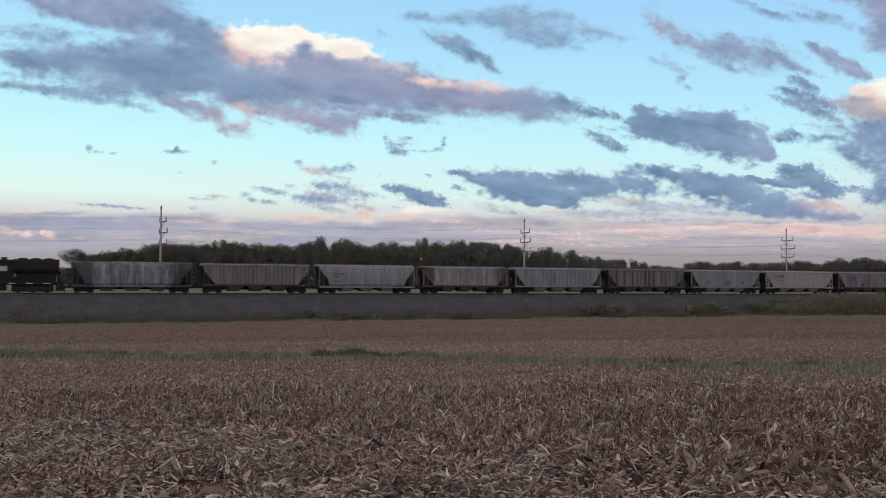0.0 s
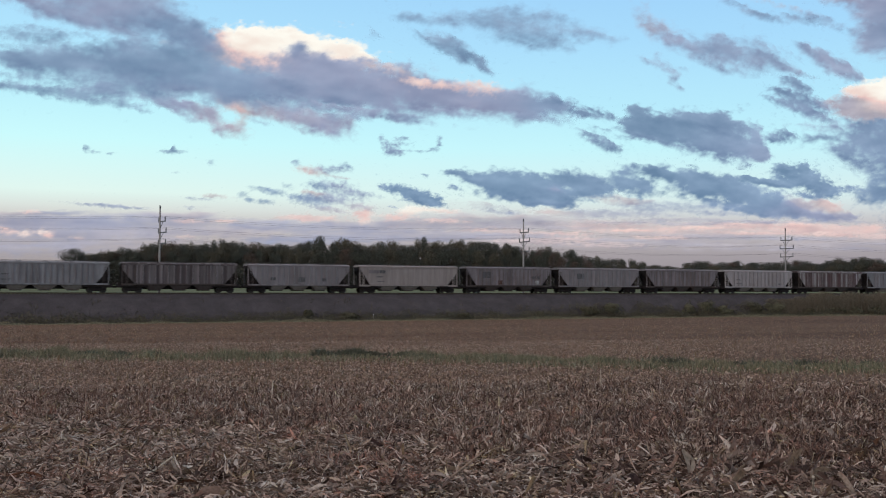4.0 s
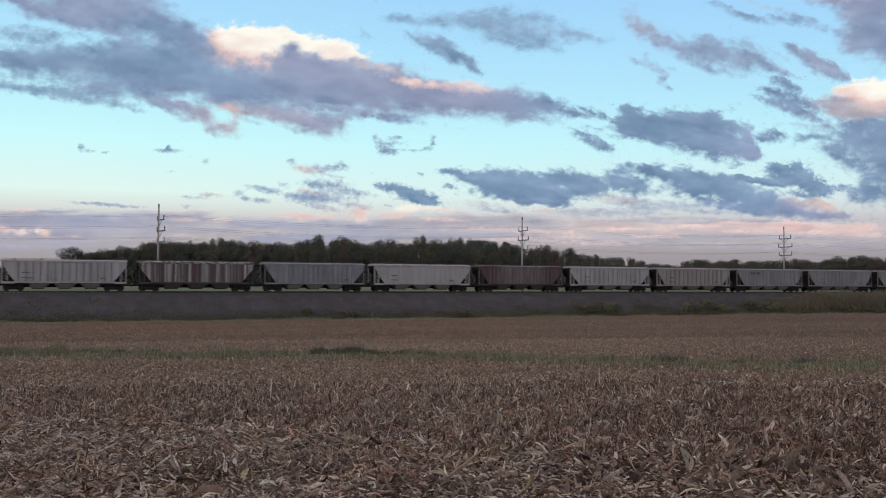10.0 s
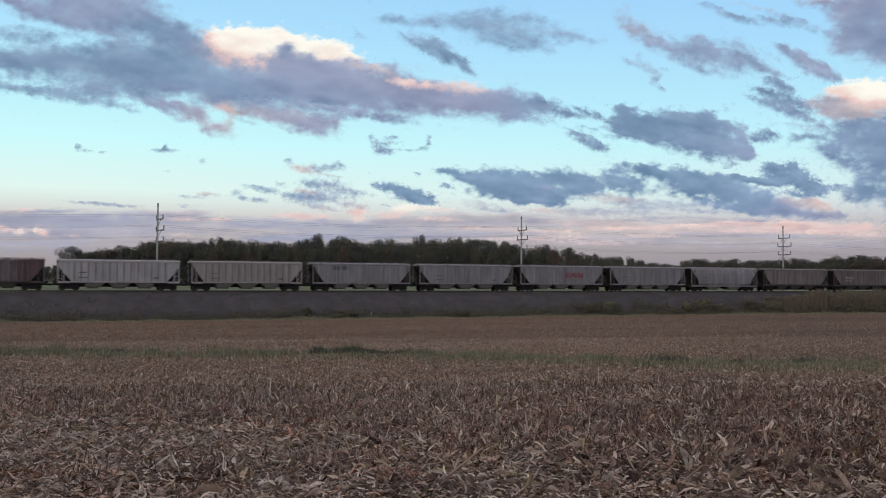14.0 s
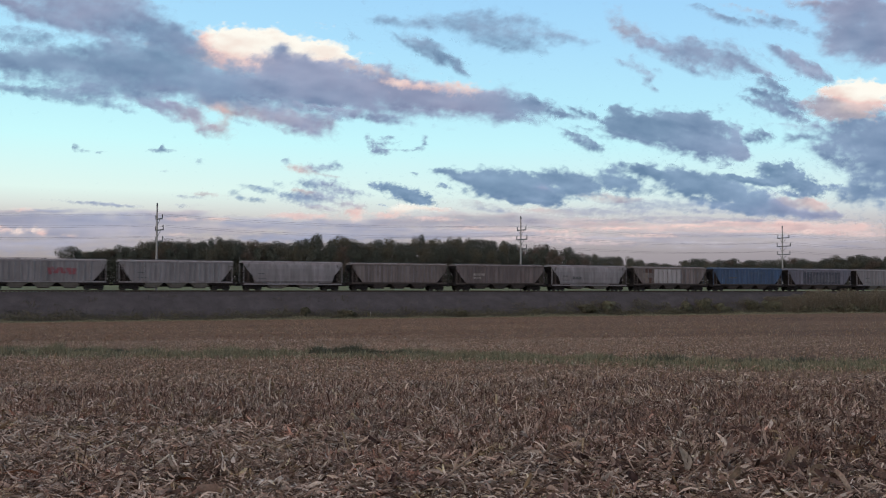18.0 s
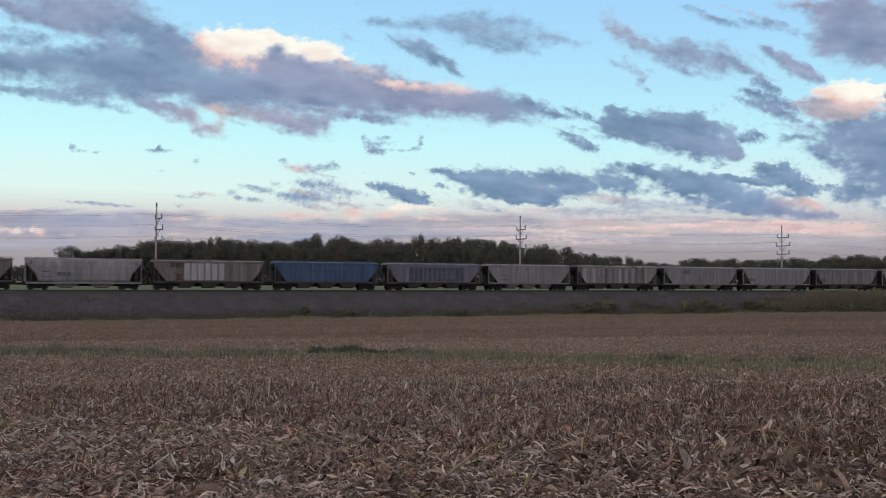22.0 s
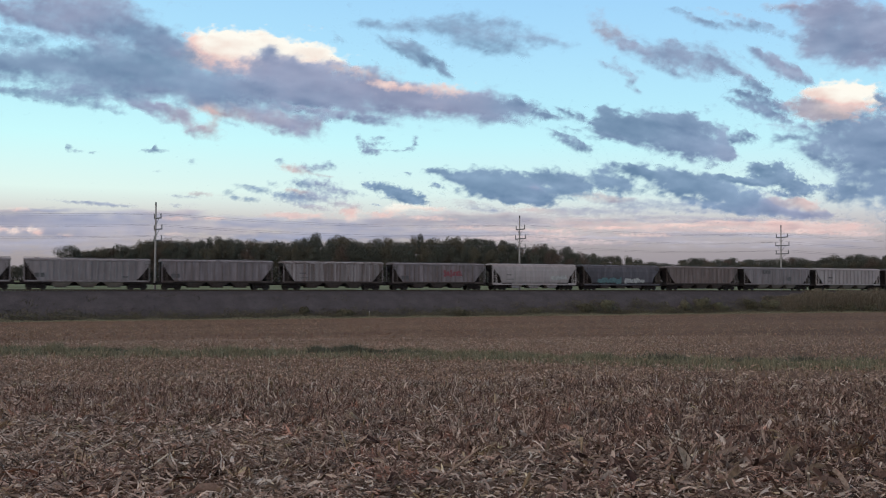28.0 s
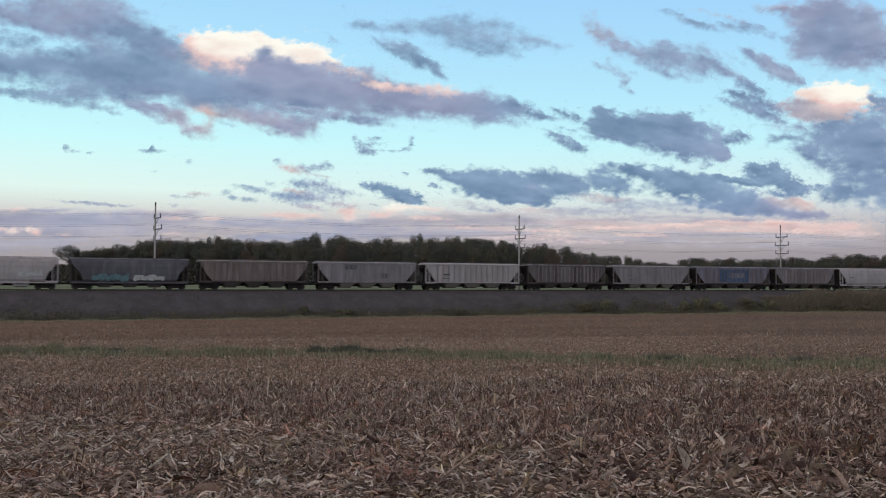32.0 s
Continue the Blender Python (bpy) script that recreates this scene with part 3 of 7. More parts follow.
# rear end of each car as seconds of running time behind the reference point, and its look
FIRST = 16.462
CARS = (
    (17.342, "smooth", "stained", 0), (18.209, "ribbed", "tan", 20), (19.060, "smooth", "light", 0), (19.886, "ribbed", "rust", 17), (20.794, "ribbed", "pale", 17),
    (21.678, "ribbed", "striped", 15), (22.540, "ribbed", "light", 15), (23.452, "ribbed", "cream", 0), (24.315, "ribbed", "grey", 16), (25.207, "ribbed", "light", 15),
    (26.077, "ribbed", "grey", 15), (26.957, "ribbed", "white", 14), (27.849, "ribbed", "barred", 15), (28.708, "ribbed", "pale", 16), (29.613, "ribbed", "white", 0),
    (30.475, "ribbed", "maroon", 18), (31.367, "ribbed", "white", 14), (32.266, "ribbed", "cream", 14), (33.141, "ribbed", "light", 15), (34.048, "ribbed", "light", 14),
    (34.932, "ribbed", "light", 16), (35.806, "ribbed", "light", 18), (36.639, "smooth", "light", 0), (37.520, "ribbed", "tan", 20), (38.412, "ribbed", "brown", 16),
    (39.241, "smooth", "light", 0), (40.112, "ribbed", "tan", 14), (41.007, "ribbed", "blue", 17), (41.889, "ribbed", "slate", 16), (42.740, "ribbed", "light", 16),
    (43.642, "ribbed", "streaked", 15), (44.539, "ribbed", "light", 16), (45.436, "ribbed", "light", 16), (46.316, "ribbed", "grey", 12), (47.189, "ribbed", "streaked", 18),
    (48.068, "ribbed", "grey", 16), (48.944, "smooth", "white", 0), (49.812, "smooth", "soot", 0), (50.694, "ribbed", "tan", 14), (51.578, "ribbed", "light", 14),
    (52.505, "ribbed", "white", 14), (53.354, "ribbed", "striped", 16), (54.251, "ribbed", "light", 15), (55.187, "ribbed", "slate", 14), (56.005, "ribbed", "grey", 14),
    (56.88, "smooth", "white", 0), (57.76, "ribbed", "light", 15))
SPEED, GAIN, ZERO = 20.68, 4.455e-4, -333.1
WORDS = {"light": "light grey", "white": "off-white", "cream": "cream grey", "grey": "mid grey", "pale": "pale greenish grey", "tan": "rust-dusted tan grey", "brown": "dark brown",
         "maroon": "faded maroon-ended grey", "rust": "rust-streaked grey", "stained": "soot-stained grey", "barred": "maroon and white barred", "striped": "brown and grey striped", "blue": "faded blue", "streaked": "rust-streaked light grey", "slate": "slate grey", "soot": "soot-dark slate grey"}
TRAIN = []
front = FIRST
for i, (rear, kind, paint, ribs) in enumerate(CARS):
    no = i + 1
    length = (rear - front) * SPEED
    rib_paint = {2: "light", 24: "grey", 16: "brown", 27: "stained", 28: "bluefade", 29: "slate", 13: "maroon", 6: "light", 42: "light"}.get(no)
    ob = hopper_car(length, kind, paint, ribs, rib_paint)
    tagged(ob, {27: "tan grey covered hopper car with white side sheets and brown patches", 29: "slate grey covered hopper car with a darker faded panel"}.get(
        no, "%s %s covered hopper car on the track" % (WORDS[paint], "ribbed-sided" if ribs else "smooth-sided")))
    TRAIN.append((ob, (rear + front) / 2))
    front = rear
CAR = {i + 1: t[0] for i, t in enumerate(TRAIN)}


def locomotive():
    ob = root("diesel_locomotive", "black diesel locomotive with white lettering bars", "locomotive")
    part("underframe", boxed(-10.7, 10.7, -1.5, 1.5, 1.12, 1.52, 0.05), M_BLACK, ob)
    part("hood", boxed(-6.0, 4.6, -0.95, 0.95, 1.5, 4.6, 0.12), M_BLACK, ob)
    part("blower_housing", boxed(-5.8, -1.5, -1.1, 1.1, 2.9, 4.36, 0.1), M_BLACK, ob)
    rad = part("radiator_section", loft([[(x, y, z) for y, z in ((-1.1, 2.7), (-1.52, 3.2), (-1.52, 4.3), (-1.25, 4.68), (1.25, 4.68), (1.52, 4.3), (1.52, 3.2), (1.1, 2.7))] for x in (4.2, 10.1)]), M_BLACK, ob)
    for y in (-1.53, 1.53):
        part("radiator_grille", boxed(4.6, 9.7, y - 0.012, y + 0.012, 3.45, 4.2, 0.005), M_GREASE_SHADE, rad)
    part("rear_hood", boxed(4.6, 10.3, -0.95, 0.95, 1.5, 3.0, 0.08), M_BLACK, ob)
    part("cab", boxed(-9.0, -6.0, -1.5, 1.5, 1.5, 4.5, 0.12), M_BLACK, ob)
    part("nose", boxed(-10.2, -9.0, -1.0, 1.0, 1.5, 3.2, 0.15), M_BLACK, ob)
    part("exhaust_stack", boxed(2.6, 3.4, -0.4, 0.4, 4.5, 4.95, 0.06), M_GREASE_SHADE, ob)
    part("fuel_tank", boxed(-3.4, 3.4, -1.45, 1.45, 0.3, 1.12, 0.15), M_BLACK, ob)
    for x in (-6.7, 6.7):
        t = part("truck", boxed(-2.7, 2.7, -1.15, 1.15, 0.5, 1.12, 0.06), M_GREASE_SHADE, ob, "", pose(x, 0, 0))
        for y in (-1.2, 1.2):
            part("side_frame", boxed(-2.75, 2.75, y - 0.1, y + 0.1, 0.16, 0.95, 0.08), M_GREASE_SHADE, t)
        for dx in (-1.85, 0.0, 1.85):
            AXLES.setdefault(dx, []).append(part("wheelset", ME_WHEEL, None, t, "", pose(dx, 0, 0.4572)))
    for x in (-10.55, 10.55):
        for y in (-1.2, 1.2):
            part("step_well", boxed(x - 0.12 - 0.7 * (x > 0), x + 0.12 + 0.7 * (x < 0), y - 0.28, y + 0.28, 0.3, 1.15, 0.03), M_GREASE_SHADE, ob)
        part("end_rail", loft([[(x - 0.03, y, z) for y, z in ((-1.4, 1.5), (-1.36, 1.5), (-1.36, 2.5), (1.36, 2.5), (1.36, 1.5), (1.4, 1.5), (1.4, 2.56), (-1.4, 2.56))],
                              [(x + 0.03, y, z) for y, z in ((-1.4, 1.5), (-1.36, 1.5), (-1.36, 2.5), (1.36, 2.5), (1.36, 1.5), (1.4, 1.5), (1.4, 2.56), (-1.4, 2.56))]]), M_GREASE_SHADE, ob)
        part("end_sheet", boxed(x - 0.06, x + 0.06, -1.3, 1.3, 1.15, 2.45, 0.03), M_BLACK, ob)
        part("coupler", boxed(x + math.copysign(0.1, x) - 0.25, x + math.copysign(0.1, x) + 0.25, -0.15, 0.15, 0.7, 1.0, 0.03), M_GREASE_SHADE, ob)
    for y in (-1.45, 1.45):
        for k in range(12):
            x = -9.8 + k * 1.78
            part("handrail_post", tubed((x, y, 1.5), (x, y, 2.5), 0.022, seg=6), M_WHITE if k % 11 == 0 else M_GREASE_SHADE, ob)
        part("handrail", tubed((-9.8, y, 2.5), (9.8, y, 2.5), 0.022, seg=6), M_GREASE_SHADE, ob)
    for x0, x1, z0, z1, y in ((-3.6, 0.0, 2.95, 3.8, -1.112), (0.0, 3.4, 3.0, 3.7, -0.962), (3.0, 4.5, 2.2, 2.75, -0.962), (-0.6, 2.6, 2.2, 2.8, -0.962)):
        part("lettering_bar", boxed(x0, x1, y, y + 0.008, z0, z1), M_SPRAY, ob, "plain white bar of lettering")
    for k in range(7):
        x = -5.7 + k * 1.45
        for y in (-0.965, 0.965):
            door = part("hood_door", boxed(x, x + 1.3, y - 0.015, y + 0.015, 1.62, 2.78, 0.008), M_BLACK, ob)
            part("latch", boxed(x + 1.12, x + 1.2, y - 0.035, y + 0.035, 2.1, 2.3, 0.005), M_GREASE_SHADE, door)
    for x in (5.4, 7.1, 8.8):
        fan = part("radiator_fan", tubed((x, 0, 4.66), (x, 0, 4.84), 0.66, 0.6, seg=20), M_GREASE_SHADE, ob)
        part("fan_hub", tubed((x, 0, 4.84), (x, 0, 4.9), 0.16, seg=10), M_ARM, fan)
    for x in (-10.85, 10.85):
        part("pilot", loft([[(x - 0.05, y, z) for y, z in ((-1.45, 0.95), (1.45, 0.95), (1.3, 0.14), (-1.3, 0.14))], [(x + 0.05, y, z) for y, z in ((-1.45, 0.95), (1.45, 0.95), (1.3, 0.14), (-1.3, 0.14))]]), M_BLACK, ob)
    for y in (-1.38, 1.38):
        part("air_tank", tubed((-2.2, y, 1.02), (2.2, y, 1.02), 0.17, seg=10), M_GREASE_SHADE, ob)
        part("walkway_edge", boxed(-10.6, 10.6, y * 1.09 - 0.02, y * 1.09 + 0.02, 1.4, 1.56, 0.008), M_GREASE_SHADE, ob)
        for k in range(3):
            part("cab_window", boxed(-8.6 + k * 0.85, -7.95 + k * 0.85, y * 1.089 - 0.012, y * 1.089 + 0.012, 3.3, 4.05, 0.01), M_INSUL, ob)
    for k in range(9):
        part("sill_stripe", boxed(-9.6 + k * 2.2, -8.7 + k * 2.2, -1.508, -1.502, 1.28, 1.36), M_WHITE, ob)
    return ob


def word(no, x, z, h, w, n, mat=M_INK, label="plain dark bar of painted lettering"):
    """A short line of lettering on a car's near side, as plain bars."""
    for k in range(n):
        x0 = x + k * w * 1.25
        part("lettering_bar", boxed(x0, x0 + w, -1.604, -1.585, z, z + h), mat, CAR[no], label)


# number and data lines near the front end
for no in (2, 3, 5, 8, 12, 15, 17, 18, 20, 22, 23, 26, 30, 35, 37, 41, 43, 46):
    word(no, -5.6, 2.5, 0.15, 0.42, 2)
    word(no, -5.6, 1.8, 0.12, 0.36, 3)
for no in (12, 14, 15, 17, 18, 20, 33, 39):
    word(no, 4.7, 1.7, 0.22, 0.3, 2)
word(3, -5.6, 2.9, 0.25, 0.45, 3)
word(7, -0.2, 1.7, 0.7, 0.3, 3)
word(7, -4.6, 1.9, 0.5, 0.35, 2)
word(7, 3.6, 1.8, 0.5, 0.3, 2)
word(8, -7.0, 3.15, 0.5, 0.34, 4, PAINT["grey"])
word(8, -5.2, 3.15, 0.5, 0.42, 2)
word(9, -5.2, 2.55, 1.05, 0.32, 4)
word(9, -2.2, 1.45, 0.7, 0.8, 1, M_PATCH)
word(9, 5.0, 1.5, 0.65, 0.7, 1, M_SPRAY, "plain white smear of paint")
word(9, 4.2, 2.4, 0.5, 0.5, 3)
word(10, -4.8, 2.5, 0.95, 0.3, 4)
word(19, -4.9, 3.3, 0.55, 1.05, 2)
word(25, -5.2, 2.5, 0.4, 0.35, 5, PAINT["cream"], "plain pale bar of painted lettering")
word(25, -5.2, 2.0, 0.3, 0.4, 3, PAINT["cream"], "plain pale bar of painted lettering")
word(26, -3.6, 2.0, 0.5, 0.5, 3)
word(28, -4.9, 2.4, 0.22, 0.9, 2)
word(28, 0.2, 3.2, 0.45, 0.4, 8, M_BLUEFADE, "plain pale bar of painted lettering")
part("side_panel", boxed(-4.4, 5.3, -1.516, -1.49, 1.45, 3.75), M_SLATEPANEL, CAR[29], "dark slate painted panel")
for k in range(6):
    part("lettering_bar", boxed(-1.7 + k * 0.92, -1.1 + k * 0.92, -1.526, -1.512, 1.75, 3.2), M_FADED, CAR[29], "plain faded bar of painted lettering")
# old white sheets and patches of primer on the tan car
for x0, x1, z0, z1, mat, lab in ((-6.3, -4.95, 1.45, 3.3, M_BUFF, "faded buff painted sheet"), (-5.7, -3.95, 3.3, 4.0, M_PATCH, "brown patch of primer"), (-4.9, -3.95, 1.4, 2.4, M_PATCH, "brown patch of primer")):
    part("side_sheet", boxed(x0, x1, -1.528, -1.49, z0, z1), mat, CAR[27], lab)
for k in range(6):
    part("side_sheet", boxed(-3.75 + k * 1.0, -2.90 + k * 1.0, -1.628, -1.49, 1.45, 3.95), PAINT["white"], CAR[27], "white painted side sheet")
word(32, -4.0, 3.1, 0.75, 0.6, 2)
word(33, -7.0, 1.75, 0.6, 0.55, 2)
word(34, -6.9, 1.75, 0.6, 0.55, 2)
word(36, -6.8, 1.7, 0.6, 0.55, 2)
word(40, -3.9, 3.2, 0.7, 0.55, 3)
word(40, 2.2, 1.9, 0.7, 0.5, 2)
word(41, -5.4, 2.4, 0.25, 0.3, 3)
part("side_panel", boxed(-3.4, 3.6, -1.582, -1.572, 1.5, 3.9), PAINT["blue"], CAR[44], "faded blue painted panel")
word(44, -1.2, 2.3, 1.0, 0.5, 6, PAINT["slate"], "plain pale bar of painted lettering")
scrawl(CAR[21], M_REDPAINT, 0.5, 4.2, 2.1, 3.4, 7, 3, "red spray-painted scrawl")
scrawl(CAR[36], M_REDPAINT, 0.7, 4.0, 2.1, 3.35, 6, 4, "red spray-painted scrawl")
scrawl(CAR[38], M_TEAL, -5.3, -0.3, 1.15, 2.3, 14, 5, "teal spray-painted scrawl")
scrawl(CAR[38], M_SPRAY, 0.4, 4.7, 1.15, 2.2, 9, 6, "white spray-painted letters")
scrawl(CAR[37], M_SPRAY, 3.2, 6.2, 1.7, 2.6, 8, 8, "faded spray-painted scrawl")

LOCO = locomotive()
TRAIN.append((LOCO, FIRST - 11.0 / SPEED))
# ---- power line ----
POLE_Q = TRACK_Q + 12.0
POLE_TOP = 14.15
ARM_Z = (11.6, 9.83, 8.06)
POLE_S = (*range(-440, -43, 66), 22.0, 88.05, 151.8, *range(217, 820, 66))


ARM_NEAR, ARM_FAR = (2.0, 2.4, 2.25), (1.35, 1.6, 1.45)


def power_pole(s, twist=0.0):
    """A pole whose arms reach further on the railway's side; twist turns that half of each arm."""
    base = ground_z(POLE_Q) - 0.3
    h = POLE_TOP - base
    ob = root("power_pole", "tall grey utility pole with three crossarms beside the railway", "power pole", "poles of the power line", m=rail_frame(s, POLE_Q, base))
    part("shaft", tubed((0, 0, 0), (0, 0, h), 0.21, 0.12, seg=12), M_POLE, ob, smooth=True)
    part("pole_cap", tubed((0, 0, h - 0.5), (0, 0, h + 0.05), 0.135, 0.12, seg=12), M_ARM, ob)
    tx, ty = math.sin(radians(twist)), -math.cos(radians(twist))
    for za, near, far in zip(ARM_Z, ARM_NEAR, ARM_FAR):
        z = za - base
        spine = ((tx * near, ty * near), (0, 0), (0, far))
        arm = part("crossarm", loft([[(x + dx, y, z + dz) for dx, dz in ((-0.08, -0.09), (0.08, -0.09), (0.08, 0.09), (-0.08, 0.09))] for x, y in spine]), M_ARM, ob)
        for x, y in (spine[0], spine[2]):
            x, y = x * 0.97, y * 0.97
            bm = bmesh.new()
            tube(bm, (x, y, z + 0.08), (x, y, z + 0.75), 0.07, 0.055, seg=8)
            for k in range(5):
                tube(bm, (x, y, z + 0.18 + k * 0.11), (x, y, z + 0.23 + k * 0.11), 0.14, 0.09, seg=10)
            part("insulator", bm, M_INSUL, arm)
            part("brace", tubed((x * 0.08, y * 0.08, z - 1.0), (x * 0.6, y * 0.6, z - 0.05), 0.04, seg=6), M_ARM, arm)
    return ob


for s in POLE_S:
    power_pole(s, 16.0 if s == 22.0 else 0.0)


def wire(a, b, sag, r=0.012):
    d = (b - a).normalized()
    side = Vector((-d.y, d.x, 0))
    rings = []
    for k in range(13):
        u = k / 12
        p = a.lerp(b, u)
        p.z -= sag * 4 * u * (1 - u)
        rings.append([p + side * r * math.cos(c) + Vector((0, 0, r * math.sin(c))) for c in (0, 1.26, 2.51, 3.77, 5.03)])
    return loft(rings)


wires = root("power_wires", "thin dark overhead wires sagging between the poles", "wires")
for sa, sb in zip(POLE_S, POLE_S[1:]):
    for za, near, far in zip(ARM_Z, ARM_NEAR, ARM_FAR):
        for y in (-near * 0.97, far * 0.97):
            part("wire", wire(at(sa, POLE_Q + y, za + 0.76), at(sb, POLE_Q + y, za + 0.76), 0.85 + 0.1 * (y > 0)), M_WIRE, wires)

# ---- trees ----
def leaf_cloud(rnd, lobes, count, size):
    """Many small leaf clumps (bent quads) spread over rounded lobes (centre, radii), thinning inwards."""
    vol = np.array([l[1][0] * l[1][1] * l[1][2] for l in lobes]) ** 0.67
    pick = rnd.choice(len(lobes), count, p=vol / vol.sum())
    c = np.array([l[0] for l in lobes])[pick]
    r = np.array([l[1] for l in lobes])[pick]
    d = rnd.normal(size=(count, 3))
    d /= np.linalg.norm(d, axis=1)[:, None]
    p = c + d * r * (rnd.uniform(0.55, 1.12, count) ** 0.7)[:, None]
    return leaf_quads(rnd, p, size, d * 0.9 + np.array([0, 0, 0.35]) + rnd.normal(0, 0.32, (count, 3)))


def leaf_quads(rnd, p, size, facing=None):
    """One bent quad for each leaf clump at p, lying across its facing (any way if none is given)."""
    n = len(p)
    facing = rnd.normal(size=(n, 3)) if facing is None else facing
    a = np.cross(facing, rnd.normal(size=(n, 3)))
    a /= np.linalg.norm(a, axis=1)[:, None]
    b = np.cross(facing, a)
    b /= np.linalg.norm(b, axis=1)[:, None]
    w = size * rnd.uniform(0.5, 1.3, (n, 1))
    v = np.stack([p - a * w, p - b * w * 0.6, p + a * w, p + b * w * 0.6 + np.cross(a, b) * w * 0.3], 1)
    return v.reshape(-1, 3), np.arange(n * 4).reshape(-1, 4)


def tree_kind(seed, height, mat, slim=1.0, bare=0.0):
    rnd = np.random.default_rng(seed)
    ob = root("tree", "", "tree", "trees of the wood")
    bm = bmesh.new()
    tube(bm, (0, 0, -0.6), (0, 0, height * 0.3), height * 0.018, height * 0.013, seg=8)
    tube(bm, (0, 0, height * 0.3), (0.3, 0.1, height * 0.8), height * 0.013, height * 0.004, seg=7)
    lobes = []
    n = rnd.integers(9, 14)
    for k in range(n):
        z = height * (0.30 + 0.62 * (k + 0.5) / n)
        reach = height * 0.22 * slim * (1.15 - abs((z / height) - 0.55) * 1.6)
        ang = rnd.uniform(0, 2 * math.pi)
        rr = reach * rnd.uniform(0.25, 1.0)
        c = (rr * math.cos(ang), rr * math.sin(ang), z)
        tube(bm, (0, 0, z * 0.75), c, height * 0.007, height * 0.002, seg=5)
        s = height * rnd.uniform(0.09, 0.16)
        lobes.append((c, (s * slim, s * slim, s * rnd.uniform(0.7, 1.05))))
    lobes.append(((0.3, 0, height * 0.9), (height * 0.1 * slim, height * 0.1 * slim, height * 0.1)))
    for k in range(14):
        z = height * rnd.uniform(0.45, 0.8)
        ang = rnd.uniform(0, 6.28)
        tube(bm, (0, 0, z), (height * 0.2 * math.cos(ang), height * 0.2 * math.sin(ang), z + height * 0.16), height * 0.004, 0.02, seg=4)
    part("trunk", bm, M_BARK, ob)
    part("crown", quads("crown", *leaf_cloud(rnd, lobes, int(4600 * (1 - bare)), height * 0.0118), mat), None, ob)
    return ob


TREE_H = 22.0
KINDS = [tree_kind(11, TREE_H, M_CROWN[0]), tree_kind(12, TREE_H, M_CROWN[0], 0.85), tree_kind(13, TREE_H, M_CROWN[1]), tree_kind(14, TREE_H, M_CROWN[0], 1.15),
         tree_kind(15, TREE_H, M_CROWN[1], 0.9), tree_kind(16, TREE_H, M_CROWN[2], 0.95, 0.35), tree_kind(17, TREE_H, M_CROWN[0], 1.0), tree_kind(18, TREE_H, M_CROWN[1], 0.8, 0.55)]
TREE_WORDS = ("dark green leafy tree", "slim dark green tree", "olive green tree", "broad dark green tree", "olive autumn tree", "rusty thinning autumn tree", "dark green tree", "half-bare autumn tree")
# the skyline of the wood: sideways tangent and tangent of height above the eye
SKYLINE = ((-0.352, 0.0300), (-0.339, 0.0325), (-0.316, 0.0366), (-0.293, 0.0414), (-0.264, 0.0427), (-0.229, 0.0440), (-0.212, 0.0464), (-0.194, 0.0448), (-0.177, 0.0431),
           (-0.159, 0.0449), (-0.139, 0.0433), (-0.127, 0.0486), (-0.107, 0.0493), (-0.090, 0.0464), (-0.078, 0.0424), (-0.055, 0.0449), (-0.031, 0.0438), (-0.020, 0.0462),
           (0.003, 0.0451), (0.018, 0.0469), (0.038, 0.0476), (0.056, 0.0442), (0.079, 0.0420), (0.096, 0.0386), (0.113, 0.0421), (0.120, 0.0387), (0.149, 0.0330),
           (0.178, 0.0297), (0.195, 0.0292), (0.213, 0.0246), (0.242, 0.0207), (0.256, 0.0254), (0.268, 0.0278), (0.288, 0.0255), (0.317, 0.0274), (0.334, 0.0258),
           (0.369, 0.0300), (0.387, 0.0266), (0.416, 0.0308), (0.439, 0.0321), (0.455, 0.0310), (0.532, 0.0313))
SKY_U, SKY_W = [p[0] for p in SKYLINE], [p[1] for p in SKYLINE]
tree_rnd = random.Random(21)


def plant(u, dist, w, kind=None):
    """A tree of the wood at a sideways tangent and depth, as tall as the skyline there."""
    x, y = u * dist, dist
    q = -x * math.sin(TURN) + y * math.cos(TURN)
    base = ground_z(q)
    h = EYE.z + w * dist - base
    spire = kind is None and tree_rnd.random() < 0.2 and dist < 600
    h *= 1.07 if spire else 1.0
    k = tree_rnd.choices(range(8), (5, 3, 4, 4, 3, 1.5, 4, 1.0))[0] if kind is None else kind
    ob = copy_thing(KINDS[k], pose(x, y, base, 0, 0, tree_rnd.uniform(0, 360)))
    sc = h / (TREE_H * 1.0)
    ob.scale = (max(sc, 0.62) * (tree_rnd.uniform(0.5, 0.7) if spire else tree_rnd.uniform(0.9, 1.2) * (1.25 if dist > 600 else 1.0)),) * 2 + (sc,)
    tagged(ob, TREE_WORDS[k] + (" in the wood beyond the railway" if kind is None else " at the open edge of the wood"), group="trees of the wood")
    return ob


